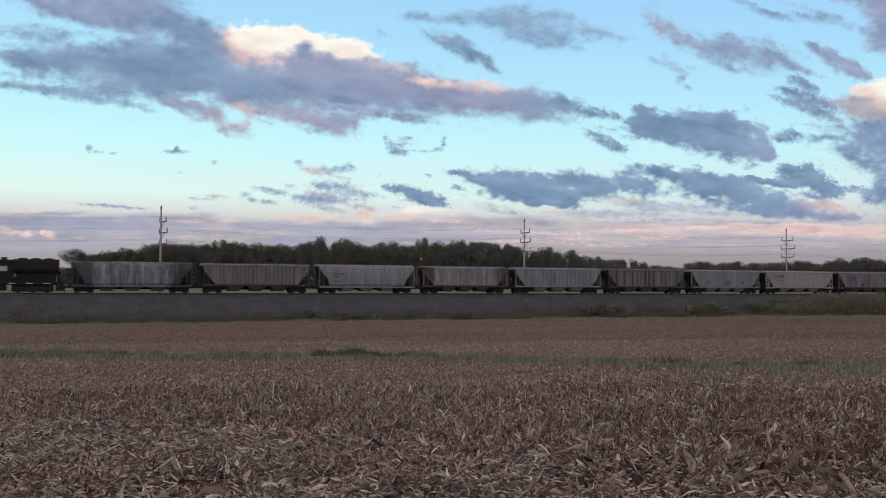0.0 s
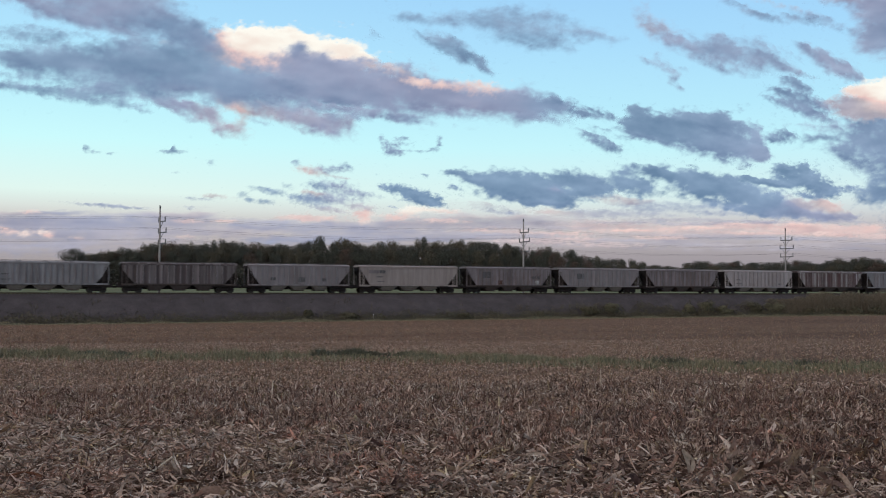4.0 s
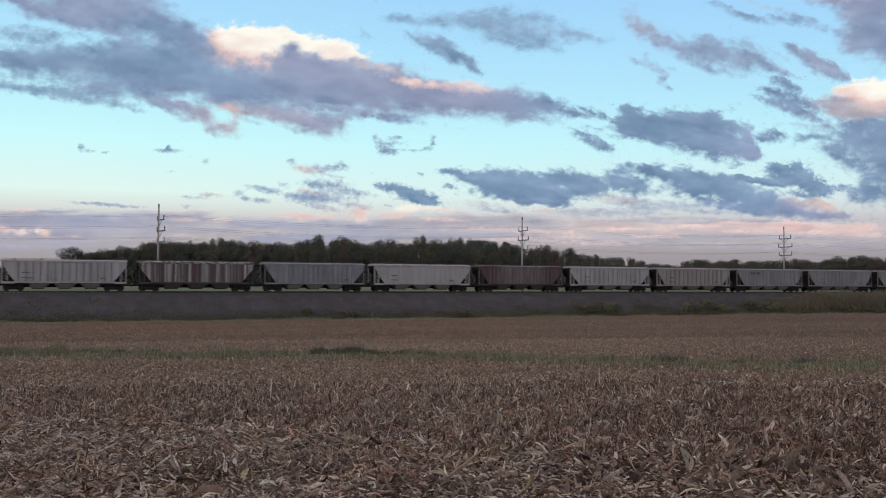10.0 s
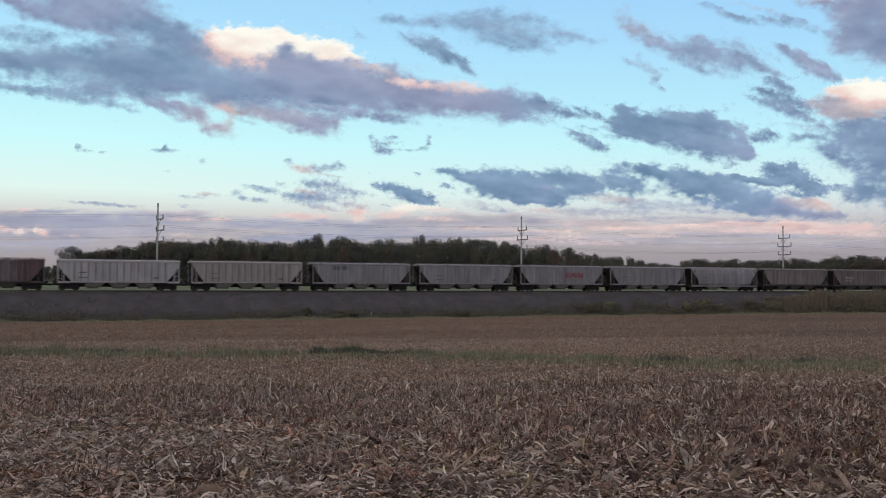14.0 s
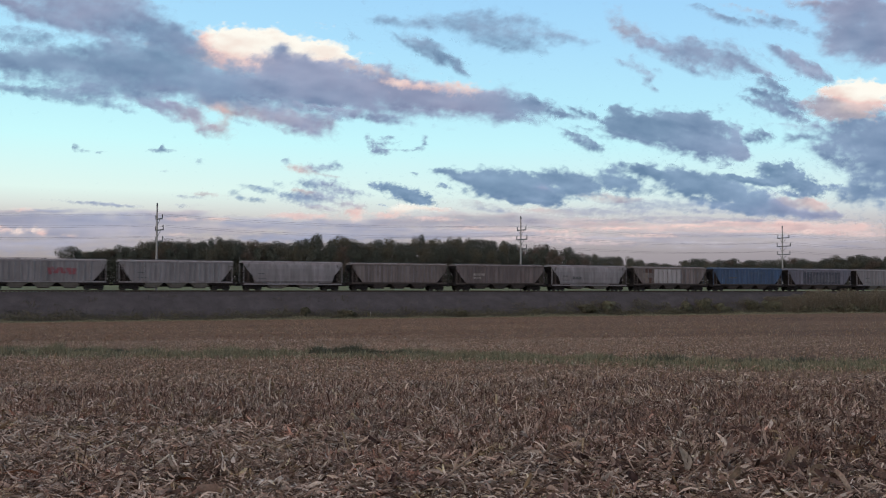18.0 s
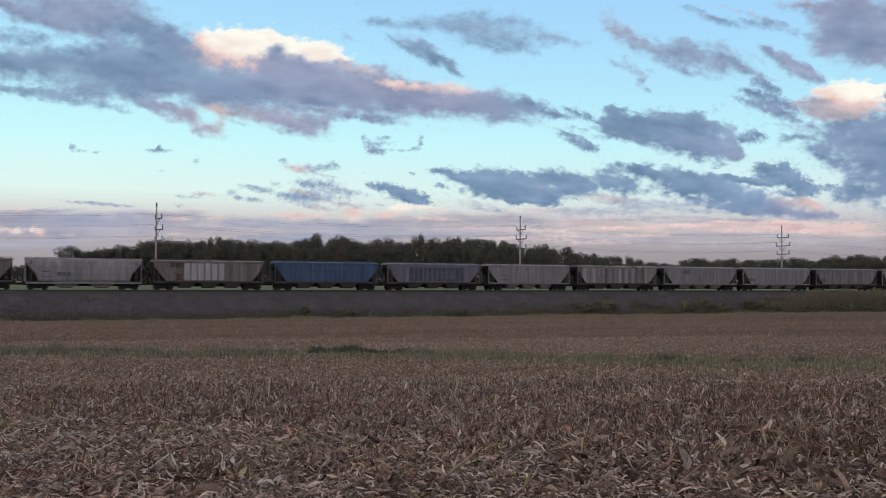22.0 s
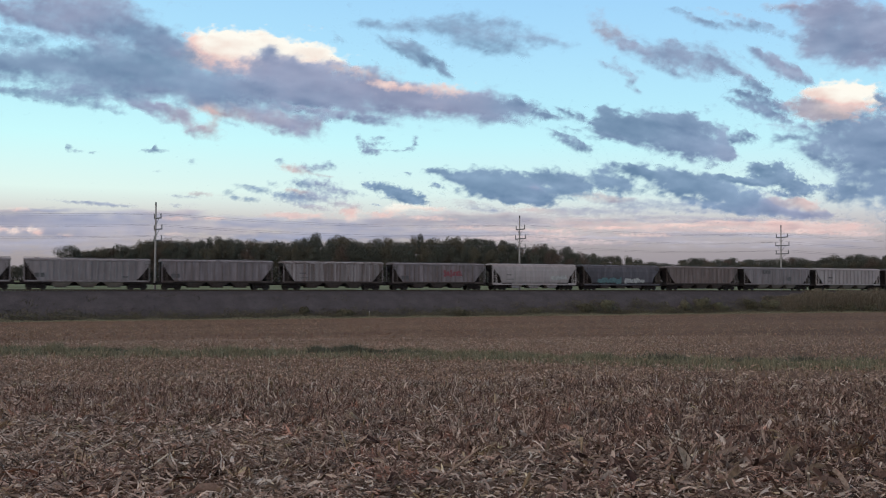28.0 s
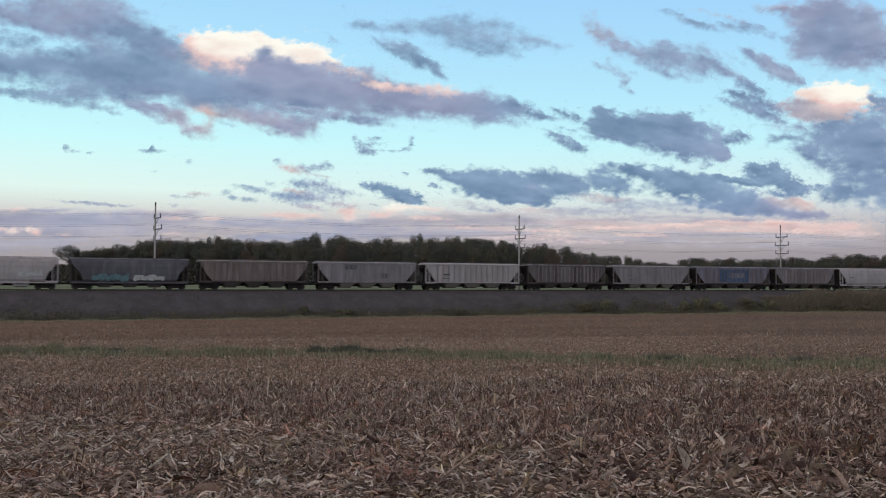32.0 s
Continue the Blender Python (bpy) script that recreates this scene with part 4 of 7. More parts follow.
for row, (dist, low, step) in enumerate(((440, 0.82, 0.0125), (458, 0.98, 0.0115), (480, 1.0, 0.011), (505, 0.97, 0.012))):
    u = -0.352 + row * 0.003
    while u < 0.235:
        plant(u + tree_rnd.uniform(-0.003, 0.003), dist + tree_rnd.uniform(-6, 6), float(np.interp(u, SKY_U, SKY_W)) * low * tree_rnd.uniform(0.88, 1.01))
        u += step * tree_rnd.uniform(0.8, 1.25)
for row, (dist, low, step) in enumerate(((660, 0.85, 0.0095), (690, 1.0, 0.009), (720, 0.98, 0.009))):
    u = 0.232 + row * 0.003
    while u < 0.53:
        plant(u + tree_rnd.uniform(-0.002, 0.002), dist + tree_rnd.uniform(-8, 8), float(np.interp(u, SKY_U, SKY_W)) * low * tree_rnd.uniform(0.88, 1.02))
        u += step * tree_rnd.uniform(0.8, 1.25)
plant(-0.3775, 425, 0.0322, 3).scale = (1.0, 1.0, 0.74)
plant(-0.3725, 428, 0.0318, 0)
for u, d, w, k in ((-0.3695, 432, 0.0325, 0), (-0.3625, 440, 0.0295, 2), (-0.3585, 446, 0.0300, 6), (-0.353, 450, 0.0312, 1), (-0.348, 446, 0.0315, 4)):
    plant(u, d, w, k)
# a far line of trees past the end of the wood
for dist in (880, 905):
    u = -0.52
    while u < -0.36:
        plant(u, dist, 0.0158 * tree_rnd.uniform(0.82, 1.06))
        u += 0.0075 * tree_rnd.uniform(0.8, 1.2)
u = -0.368
while u < -0.27:
    plant(u + tree_rnd.uniform(-0.001, 0.001), 452 + tree_rnd.uniform(-8, 8), max(0.0305, float(np.interp(u, SKY_U, SKY_W))) * tree_rnd.uniform(0.97, 1.05))
    u += 0.0052
for k in KINDS:
    for o in (*k.children, k):
        bpy.data.objects.remove(o)

# undergrowth at the foot of the wood
rnd = np.random.default_rng(31)
un = 60000
uu = rnd.uniform(-0.53, 0.53, un)
dd = np.where(uu < -0.397, rnd.uniform(870, 910, un), np.where(uu < 0.24, rnd.uniform(426, 500, un), rnd.uniform(640, 700, un)))
px, py = uu * dd, dd
pq = -px * math.sin(TURN) + py * math.cos(TURN)
pz = np.interp(pq, [p[0] for p in PROFILE], [p[1] for p in PROFILE]) + rnd.uniform(0, 1, un) ** 1.2 * 8.0
v, f = leaf_quads(rnd, np.stack([px, py, pz], 1), 0.65)
under = tagged(new("undergrowth", quads("undergrowth", v, f, M_UNDER)), "dark shrubs along the foot of the wood", "undergrowth", kind="stuff")

stake = root("marker_post", "thin pale wooden marker post at the embankment foot", "marker post", m=rail_frame(50.4, TRACK_Q - 9.7, -3.95))
part("post", tubed((0, 0, 0), (0.03, 0, 1.15), 0.045, 0.04, seg=8), M_POLE, stake)
part("cap", tubed((0.03, 0, 1.15), (0.03, 0, 1.2), 0.05, 0.03, seg=8), M_WHITE, stake)
# ---- weeds and brush along the embankment ----
def patchy(x, y, scale, seed=0.0):
    return np.array([noise.noise(Vector((a * scale + seed, b * scale, seed))) for a, b in zip(x, y)])


def bank_z(dq):
    return np.interp(dq, [b[0] for b in BANK], [b[1] for b in BANK])


def blades(rnd, s, q, z, height, width, lean=0.35):
    """Upright tapering blades, one bent strip each."""
    n = len(s)
    base = s[:, None] * np.array(ALONG)[None] + q[:, None] * np.array(ACROSS)[None]
    base[:, 2] = z
    ang = rnd.uniform(0, 2 * np.pi, n)
    side = np.stack([np.cos(ang), np.sin(ang), np.zeros(n)], 1) * (width * rnd.uniform(0.6, 1.3, n))[:, None]
    tip = rnd.normal(0, lean, (n, 3)) * height[:, None]
    tip[:, 2] = height
    mid = base + tip * np.array([0.35, 0.35, 0.6])
    top = base + tip
    v = np.stack([base - side, base + side, mid + side * 0.8, mid - side * 0.8, top + side * 0.25, top - side * 0.25], 1).reshape(-1, 3)
    k = np.arange(n)[:, None] * 6
    f = np.concatenate([k + [0, 1, 2, 3], k + [3, 2, 4, 5]], 0)
    return v, f


rnd = np.random.default_rng(41)


def low_growth(n, dq, s, height, size):
    """Small leaves of low plants, heaped over the ground at s and dq."""
    foot = np.where(dq < -9.6, np.maximum(-3.9, -0.0274 * (TRACK_Q + dq)), bank_z(np.maximum(dq, -9.6)))
    p = s[:, None] * np.array(ALONG)[None] + (TRACK_Q + dq)[:, None] * np.array(ACROSS)[None]
    p[:, 2] = foot - 0.03 + height * rnd.uniform(0, 1, n) ** 0.7
    return leaf_quads(rnd, p, size, rnd.normal(0, 0.5, (n, 3)) + np.array([0, 0, 0.8]) - np.array(ACROSS) * 0.4)


def lushness(s):
    return 0.62 + 0.38 * np.sin(s * 0.31) * np.sin(s * 0.11 + 1) + 0.22 * np.sin(s * 0.9) + 0.15 * np.sin(s * 2.3 + 1)


n = 60000
s = rnd.uniform(-60, 230, n)
dq = np.clip(rnd.normal(-8.9, 0.75, n), -10.6, -6.0)
tall = np.clip(lushness(s), 0.3, 1.4) * (1.15 - 0.30 * np.abs(dq + 9.0))
ob = new("weeds", quads("weeds", *low_growth(n, dq, s, np.clip(tall, 0.1, 1.4), 0.10), M_WEED))
tagged(ob, "dark olive weeds along the foot of the embankment", "weeds", kind="stuff")
n = 52000
s = rnd.uniform(26, 150, n)
dq = rnd.uniform(-9.7, -5.6, n)
thick = patchy(s * 0.5, dq * 1.6, 0.5, 21.0) + 0.5 * patchy(s, dq, 1.1, 23.0)
m = thick + 0.45 * np.clip((s - 60) / 40, -0.6, 1) - 0.22 * (dq + 9.0) + rnd.normal(0, 0.12, n) > 0.12
s, dq, thick = s[m], dq[m], thick[m]
ob = new("slope_brush", quads("slope_brush", *low_growth(len(s), dq, s, np.clip(0.55 + 0.9 * thick, 0.25, 1.5), 0.11), M_BRUSH))
tagged(ob, "olive brown brush over the lower embankment slope", "brush", kind="stuff")
n = 9000
s = rnd.uniform(-60, 230, n)
dq = np.clip(rnd.normal(-9.0, 0.7, n), -10.4, -6.5)
v, f = blades(rnd, s, TRACK_Q + dq, np.where(dq < -9.6, -3.9, bank_z(dq)) - 0.05, rnd.uniform(0.3, 1.0, n) * np.clip(lushness(s), 0.3, 1.2), np.full(n, 0.022))
tagged(new("weed_stems", quads("weed_stems", v, f, M_WEED)), "thin dark weed stems along the embankment foot", "weeds", kind="stuff")
n = 90000
s = rnd.uniform(-60, 230, n)
dq = np.where(rnd.uniform(0, 1, n) < 0.75, rnd.normal(-11.0, 0.7, n), -10.6 - np.abs(rnd.normal(0, 3.4, n)))
ob = new("verge_grass", quads("verge_grass", *low_growth(n, dq, s, rnd.uniform(0.06, 0.55, n) * np.clip(lushness(s * 0.7 + 9), 0.35, 1.2), 0.065), M_GRASS))
tagged(ob, "pale green grass verge between field and embankment", "grass", kind="stuff")
# loose stones on the slope, paler where fresh ones slid to the foot
n = 7000
s = rnd.uniform(-60, 215, n)
dq = np.clip(np.where(rnd.uniform(0, 1, n) < 0.6, rnd.normal(-7.4, 0.6, n), rnd.uniform(-8.6, -2.7, n)), -9.0, -2.6)
p = s[:, None] * np.array(ALONG)[None] + (TRACK_Q + dq)[:, None] * np.array(ACROSS)[None]
p[:, 2] = bank_z(dq) + 0.01
size = rnd.uniform(0.05, 0.12, n)[:, None, None] * np.array([1.3, 1.0, 0.45])
six = np.array([[1, 0, 0], [0, 1, 0], [-1, 0, 0], [0, -1, 0], [0, 0, 0.8], [0, 0, -0.5]])
v = (p[:, None] + (six[None] + rnd.normal(0, 0.25, (n, 6, 3))) * size).reshape(-1, 3)
k = np.arange(n)[:, None] * 6
f = np.concatenate([k + list(t) for t in ((0, 1, 4), (1, 2, 4), (2, 3, 4), (3, 0, 4), (1, 0, 5), (2, 1, 5), (3, 2, 5), (0, 3, 5))], 0)
tagged(new("slope_stones", quads("slope_stones", v, f, M_STONE)), "loose grey stones lying on the embankment slope", "stones", kind="stuff")
# stray tufts on the stone slope
n = 1600
c_s = rnd.uniform(-40, 200, 60)
c_q = rnd.uniform(-8.0, -4.0, 60)
pick = rnd.integers(0, 60, n)
s, dq = c_s[pick] + rnd.normal(0, 0.7, n), c_q[pick] + rnd.normal(0, 0.3, n)
v, f = blades(rnd, s, TRACK_Q + dq, bank_z(dq) - 0.05, rnd.uniform(0.08, 0.3, n), np.full(n, 0.04))
tagged(new("slope_tufts", quads("slope_tufts", v, f, M_WEED)), "sparse weed tufts on the stone slope", "weeds", kind="stuff")


def shrub(s, dq, height, spread, mat, label, seed, count=900):
    rnd = np.random.default_rng(seed)
    z = float(bank_z(dq))
    ob = root("shrub", label, "shrub", "shrubs by the railway", m=rail_frame(s, TRACK_Q + dq, z))
    lobes = []
    for k in range(9):
        a = rnd.uniform(0, 6.28)
        r = spread * rnd.uniform(0.1, 0.7)
        c = (r * math.cos(a) * 1.2, r * math.sin(a), height * rnd.uniform(0.35, 0.8))
        part("stem", tubed((r * 0.2 * math.cos(a), r * 0.2 * math.sin(a), -0.1), c, 0.04, 0.012, seg=5), M_BARK, ob)
        lobes.append((c, (spread * 0.42, spread * 0.36, height * rnd.uniform(0.18, 0.3))))
    lobes.append(((0, 0, height * 0.3), (spread * 0.8, spread * 0.6, height * 0.3)))
    part("foliage", quads("foliage", *leaf_cloud(rnd, lobes, int(count * 1.6), 0.08 + 0.02 * spread), mat), None, ob)
    return ob


for k, (s, dq, h, w, mat, lab) in enumerate((
        (40.5, -8.2, 1.3, 0.8, M_WEED, "small dark shrub on the embankment slope"), (46.8, -8.8, 1.2, 1.5, M_WEED, "low dark shrub at the embankment foot"),
        (66.0, -8.8, 1.0, 1.4, M_WEED, "low dark shrub at the embankment foot"), (80.0, -8.6, 1.1, 1.6, M_WEED, "low dark shrub at the embankment foot"),
        (90.0, -8.2, 1.6, 2.0, M_WEED, "dark olive shrub at the embankment foot"), (94.5, -7.8, 1.9, 1.7, M_OLIVE, "olive shrub at the embankment foot"),
        (110.5, -8.0, 1.8, 1.6, M_OLIVE, "olive shrub on the embankment slope"), (114.8, -7.8, 2.4, 2.0, M_OLIVE, "yellowing shrub on the embankment slope"),
        (118.5, -8.2, 1.6, 1.6, M_OLIVE, "olive shrub on the embankment slope"), (126.0, -8.0, 2.0, 2.0, M_WEED, "dark olive shrub at the embankment foot"),
        (130.0, -8.1, 2.2, 2.0, M_OLIVE, "olive shrub on the embankment slope"), (136.5, -9.2, 1.6, 2.2, M_WEED, "dark low brush under the tawny grass"),
        (142.0, -9.3, 1.7, 2.4, M_WEED, "dark low brush under the tawny grass"), (148.0, -9.3, 1.8, 2.5, M_WEED, "dark low brush under the tawny grass"),
        (154.0, -9.3, 1.8, 2.5, M_WEED, "dark low brush under the tawny grass"), (160.0, -9.3, 1.8, 2.6, M_WEED, "dark low brush under the tawny grass"),
        (145.0, -7.9, 3.2, 2.4, M_TAN, "tawny shrub in tall dry grass"), (153.0, -7.9, 3.2, 2.4, M_TAN, "tawny shrub in tall dry grass"))):
    shrub(s, dq, h, w, mat, lab, 100 + k, 1800 if h > 3 else 1200)
rnd = np.random.default_rng(43)
n = 16000
s = rnd.uniform(132, 200, n)
dq = rnd.uniform(-9.4, -4.9, n)
rise = np.clip((s - 132) / 8, 0.25, 1) * (0.85 + 0.15 * np.sin(s * 0.8) + 0.1 * np.sin(s * 2.1))
top = 0.72 * rise - 2.9 * (1 - rise)
hgt = np.clip(top - bank_z(dq), 0.5, 4.0) * rnd.uniform(0.55, 1.03, n)
v, f = blades(rnd, s, TRACK_Q + dq, bank_z(dq) - 0.05, hgt, np.full(n, 0.035), 0.2)
tagged(new("tall_grass", quads("tall_grass", v, f, M_TAN)), "tall tawny dry grass covering the embankment", "grass", kind="stuff")
n = 60000
s = rnd.uniform(131, 200, n)
dq = rnd.uniform(-9.6, -4.9, n)
rise = np.clip((s - 131) / 8, 0.2, 1) * (0.85 + 0.15 * np.sin(s * 0.8) + 0.1 * np.sin(s * 2.1))
top = 0.70 * rise - 2.9 * (1 - rise)
z = bank_z(dq) + (np.clip(top - bank_z(dq), 0.4, 4.0)) * rnd.uniform(0.0, 1.0, n) ** 0.6
p = s[:, None] * np.array(ALONG)[None] + (TRACK_Q + dq)[:, None] * np.array(ACROSS)[None]
p[:, 2] = z
v, f = leaf_quads(rnd, p, 0.08)
tagged(new("grass_plumes", quads("grass_plumes", v, f, M_TAN)), "tawny seed heads and dry stems of tall grass", "grass", kind="stuff")
# ---- the harvested field ----
def leaves(rnd, x, y, z, length, width, pitch, curl, fold=False, turn=1.5):
    """Dry leaf strips lying about, bent and twisted along their length; fold gives them a hollow midrib."""
    n = len(x)
    yaw = rnd.uniform(0, 2 * np.pi, n)
    d = np.stack([np.cos(yaw) * np.cos(pitch), np.sin(yaw) * np.cos(pitch), np.sin(pitch)], 1)
    side = np.stack([-np.sin(yaw), np.cos(yaw), rnd.normal(0, 0.45, n)], 1)
    side /= np.linalg.norm(side, axis=1)[:, None]
    up = np.cross(d, side)
    p = np.stack([x, y, z], 1)
    sway = np.stack([-np.sin(yaw), np.cos(yaw), np.zeros(n)], 1) * (length * rnd.normal(0, 0.10, n))[:, None]
    droop = rnd.uniform(-0.4, 1.3, n) * curl * length
    twist, roll = rnd.normal(0, turn, n), rnd.normal(0, 0.5, n)
    row = []
    for u, w in ((0, rnd.uniform(0.25, 0.9, n)), (0.34, 1.0), (0.68, 0.9), (1, rnd.uniform(0.1, 0.8, n))):
        c = p + d * (length * u)[:, None] + sway * (4 * u * (1 - u))
        c[:, 2] += 3.2 * u * (1 - u) * curl * length - u * u * droop
        a = roll + twist * u
        lay = (side * np.cos(a)[:, None] + up * np.sin(a)[:, None]) * (width * w)[:, None]
        row += [c - lay, c - up * (0.45 * width * w)[:, None], c + lay] if fold else [c - lay, c + lay]
    v = np.stack(row, 1).reshape(-1, 3)
    if fold:
        k = np.arange(n)[:, None] * 12
        return v, np.concatenate([k + [b + e, b + e + 1, b + e + 4, b + e + 3] for b in (0, 3, 6) for e in (0, 1)], 0)
    k = np.arange(n)[:, None] * 8
    return v, np.concatenate([k + [0, 1, 3, 2], k + [2, 3, 5, 4], k + [4, 5, 7, 6]], 0)


def stuff(name, v, f, mat, label, cat):
    return tagged(new(name, quads(name, v, f, mat)), label, cat, kind="stuff")


rnd = np.random.default_rng(51)


def strewn(name, near, far, count, size, pitch, spread, label, gate=None, bias=1.35, mat=M_LEAF, wide=(0.003, 0.009), single=False, fold=False, heap=0.03, curl=0.10, lean=False):
    """A layer of dry leaf and husk shreds; thicker close by."""
    d = rnd.uniform(near ** bias, far ** bias, count) ** (1 / bias)
    x = rnd.uniform(-0.5, 0.5, count) * d
    q = -x * math.sin(TURN) + d * math.cos(TURN)
    m = q < TRACK_Q - 10.4
    if single:  # bare wheel tracks of the harvester
        rut = np.minimum(np.abs((q + 3.0) % 11.0 - 5.0), np.abs((q + 3.0) % 11.0 - 7.3))
        m &= (rut > 0.28) | (rnd.uniform(0, 1, count) < 0.35)
    m &= rnd.uniform(0, 1, count) > np.clip(0.06 + (1.7 if single else 1.2) * x / d, 0.0, 0.7 if single else 0.12 if gate is None else 0.0)  # fewer pieces towards one side, so the darker soil shows
    if not single:  # thinner between the old crop rows
        m &= rnd.uniform(0, 1, count) > 0.25 + 0.25 * np.cos(q * 2 * np.pi / 1.52)
    if lean:  # more whole leaves on the side where the crop stood thickest
        m &= rnd.uniform(0, 1, count) < np.clip(0.35 + 1.8 * x / d, 0.12, 1.0)
    if gate is not None:
        s = x * math.cos(TURN) + d * math.sin(TURN)
        m &= 0.8 * patchy(s * 0.35, q, 0.42, 3.0) + 0.6 * patchy(x, d, 1.3, 9.0) + rnd.normal(0, 0.15, count) + 0.42 * np.tanh((d - 12.0 + 0.5 * x) / 0.9) - 0.6 * np.clip(d - 20.0, 0, 2) + 0.2 * np.cos((q - 17.3) * 0.9) > gate
    x, y, q = x[m], d[m], q[m]
    n = len(x)
    L = rnd.gamma(3.5, size / 3.5, n) + size * 0.25
    hump = np.zeros(n) if single else 0.16 * np.clip(patchy(x, y * 0.8, 1.25, 13.0) + 0.5 * patchy(x, y, 3.1, 17.0) + 0.05, 0, 1)
    v, f = leaves(rnd, x, y, -0.0274 * q + hump * rnd.uniform(0.3, 1.0, n) + heap * rnd.uniform(0, 1, n) ** 1.6, L, rnd.uniform(*wide, n) * (0.75 + 0.3 * L / size), np.abs(rnd.normal(pitch, spread, n)), rnd.normal(0.04, curl, n), fold)
    if single:
        v = v.reshape(-1, 8, 3)[:, [2, 3, 5, 4]].reshape(-1, 3)
        f = np.arange(len(v)).reshape(-1, 4)
    ob = stuff(name, v, f, mat, label, "corn residue")
    if mat in (M_LEAF, M_SHRED):  # darker leaves lie in drifts, more of them towards one side
        is_dark = rnd.uniform(0, 1, n) < np.clip(0.02 + 0.85 * x / y + 0.7 * patchy(x, y, 0.55, 7.0), 0.0, 0.55)
        ob.data.materials.append(M_LEAF_DARK)
        ob.data.polygons.foreach_set("material_index", np.tile(is_dark, len(f) // n).astype(np.int32))
    return ob


strewn("corn_litter", 8.0, 21, 115000, 0.074, 0.10, 0.22, "dry chopped corn leaves and husks strewn on the field", wide=(0.003, 0.009), heap=0.05)
strewn("corn_litter", 8.0, 20, 46000, 0.074, 0.18, 0.32, "torn flat corn leaves lying over the litter", wide=(0.004, 0.011), fold=True, heap=0.07, bias=1.1, curl=0.14)
strewn("corn_litter", 8.0, 14, 9000, 0.105, 0.22, 0.32, "broad rust and tan corn husks lying on the litter", mat=M_SHRED, lean=True, wide=(0.010, 0.023), fold=True, heap=0.07, bias=1.0, curl=0.15)
strewn("corn_tangle", 8.0, 21.5, 98000, 0.076, 0.72, 0.38, "upright tangles of torn rust-brown corn leaves", gate=0.12, mat=M_SHRED, wide=(0.004, 0.010), fold=True, heap=0.07, curl=0.18)
strewn("corn_tangle", 8.0, 20.5, 72000, 0.068, 0.68, 0.42, "fine brown shreds standing in the tangles of corn leaves", gate=0.08, mat=M_SHRED, wide=(0.0025, 0.006), heap=0.09, curl=0.18)
strewn("corn_litter", 18.5, 50, 230000, 0.078, 0.26, 0.38, "dry corn litter over the middle of the field", mat=M_LEAF_MID, wide=(0.006, 0.016), single=True, heap=0.07)
strewn("corn_litter", 49, 196, 250000, 0.10, 0.16, 0.25, "dry corn litter over the far part of the field", mat=M_LEAF_FAR, wide=(0.010, 0.024), single=True, heap=0.06)


# the same litter goes on over the near field all round
n = 60000
ang, d = rnd.uniform(0, 2 * np.pi, n), np.sqrt(rnd.uniform(0.3, 24.0 ** 2, n))
x, y = d * np.cos(ang), d * np.sin(ang)
m = ~((y > 7.9) & (np.abs(x) < 0.5 * y))
x, y = x[m], y[m]
n = len(x)
v, f = leaves(rnd, x, y, -0.0274 * np.maximum(0, -x * math.sin(TURN) + y * math.cos(TURN)) + rnd.uniform(0, 0.03, n), rnd.uniform(0.06, 0.2, n), rnd.uniform(0.004, 0.012, n), np.abs(rnd.normal(0.1, 0.2, n)), rnd.normal(0.03, 0.08, n))
v = v.reshape(-1, 8, 3)[:, [2, 3, 5, 4]].reshape(-1, 3)
stuff("corn_litter", v, np.arange(len(v)).reshape(-1, 4), M_LEAF, "dry corn leaf litter strewn over the harvested field", "corn residue")

# stubble in rows that run along the railway
def stubble(rnd, near, far, pitch, tall):
    d_max = far * 1.15
    qs = np.arange(0, d_max, 0.76)
    ss, qq = [], []
    for q0 in qs:
        s = np.arange(-d_max, d_max, pitch) + rnd.uniform(0, pitch)
        s = s + rnd.normal(0, pitch * 0.3, len(s))
        ss.append(s)
        qq.append(np.full(len(s), q0) + rnd.normal(0, 0.06, len(s)))
    s, q = np.concatenate(ss), np.concatenate(qq)
    x = s * ALONG.x + q * ACROSS.x
    y = s * ALONG.y + q * ACROSS.y
    m = (y > near) & (y < far) & (np.abs(x) < y * 0.5)
    s, q, x, y = s[m], q[m], x[m], y[m]
    keep = rnd.uniform(0, 1, len(s)) < np.clip(0.55 + 0.9 * patchy(x, y * 1.5, 0.3, 5.0), 0.1, 1)
    s, q = s[keep], q[keep]
    n = len(s)
    h = rnd.gamma(5.0, tall / 5.0, n)
    r = rnd.uniform(0.007, 0.012, n)
    base = s[:, None] * np.array(ALONG)[None] + q[:, None] * np.array(ACROSS)[None]
    base[:, 2] = -0.0274 * q - 0.02
    tip = base + np.stack([rnd.normal(0, 0.22, n) * h, rnd.normal(0, 0.22, n) * h, h], 1)
    ring = np.array([[1, 0, 0], [-0.5, 0.87, 0], [-0.5, -0.87, 0]])
    v = np.concatenate([base[:, None] + ring[None] * r[:, None, None] * 1.3, tip[:, None] + ring[None] * r[:, None, None] + rnd.normal(0, 0.01, (n, 3, 3))], 1).reshape(-1, 3)
    k = np.arange(n)[:, None] * 6
    return v, np.concatenate([k + [0, 1, 4, 3], k + [1, 2, 5, 4], k + [2, 0, 3, 5], k + [3, 4, 5, 5]], 0)


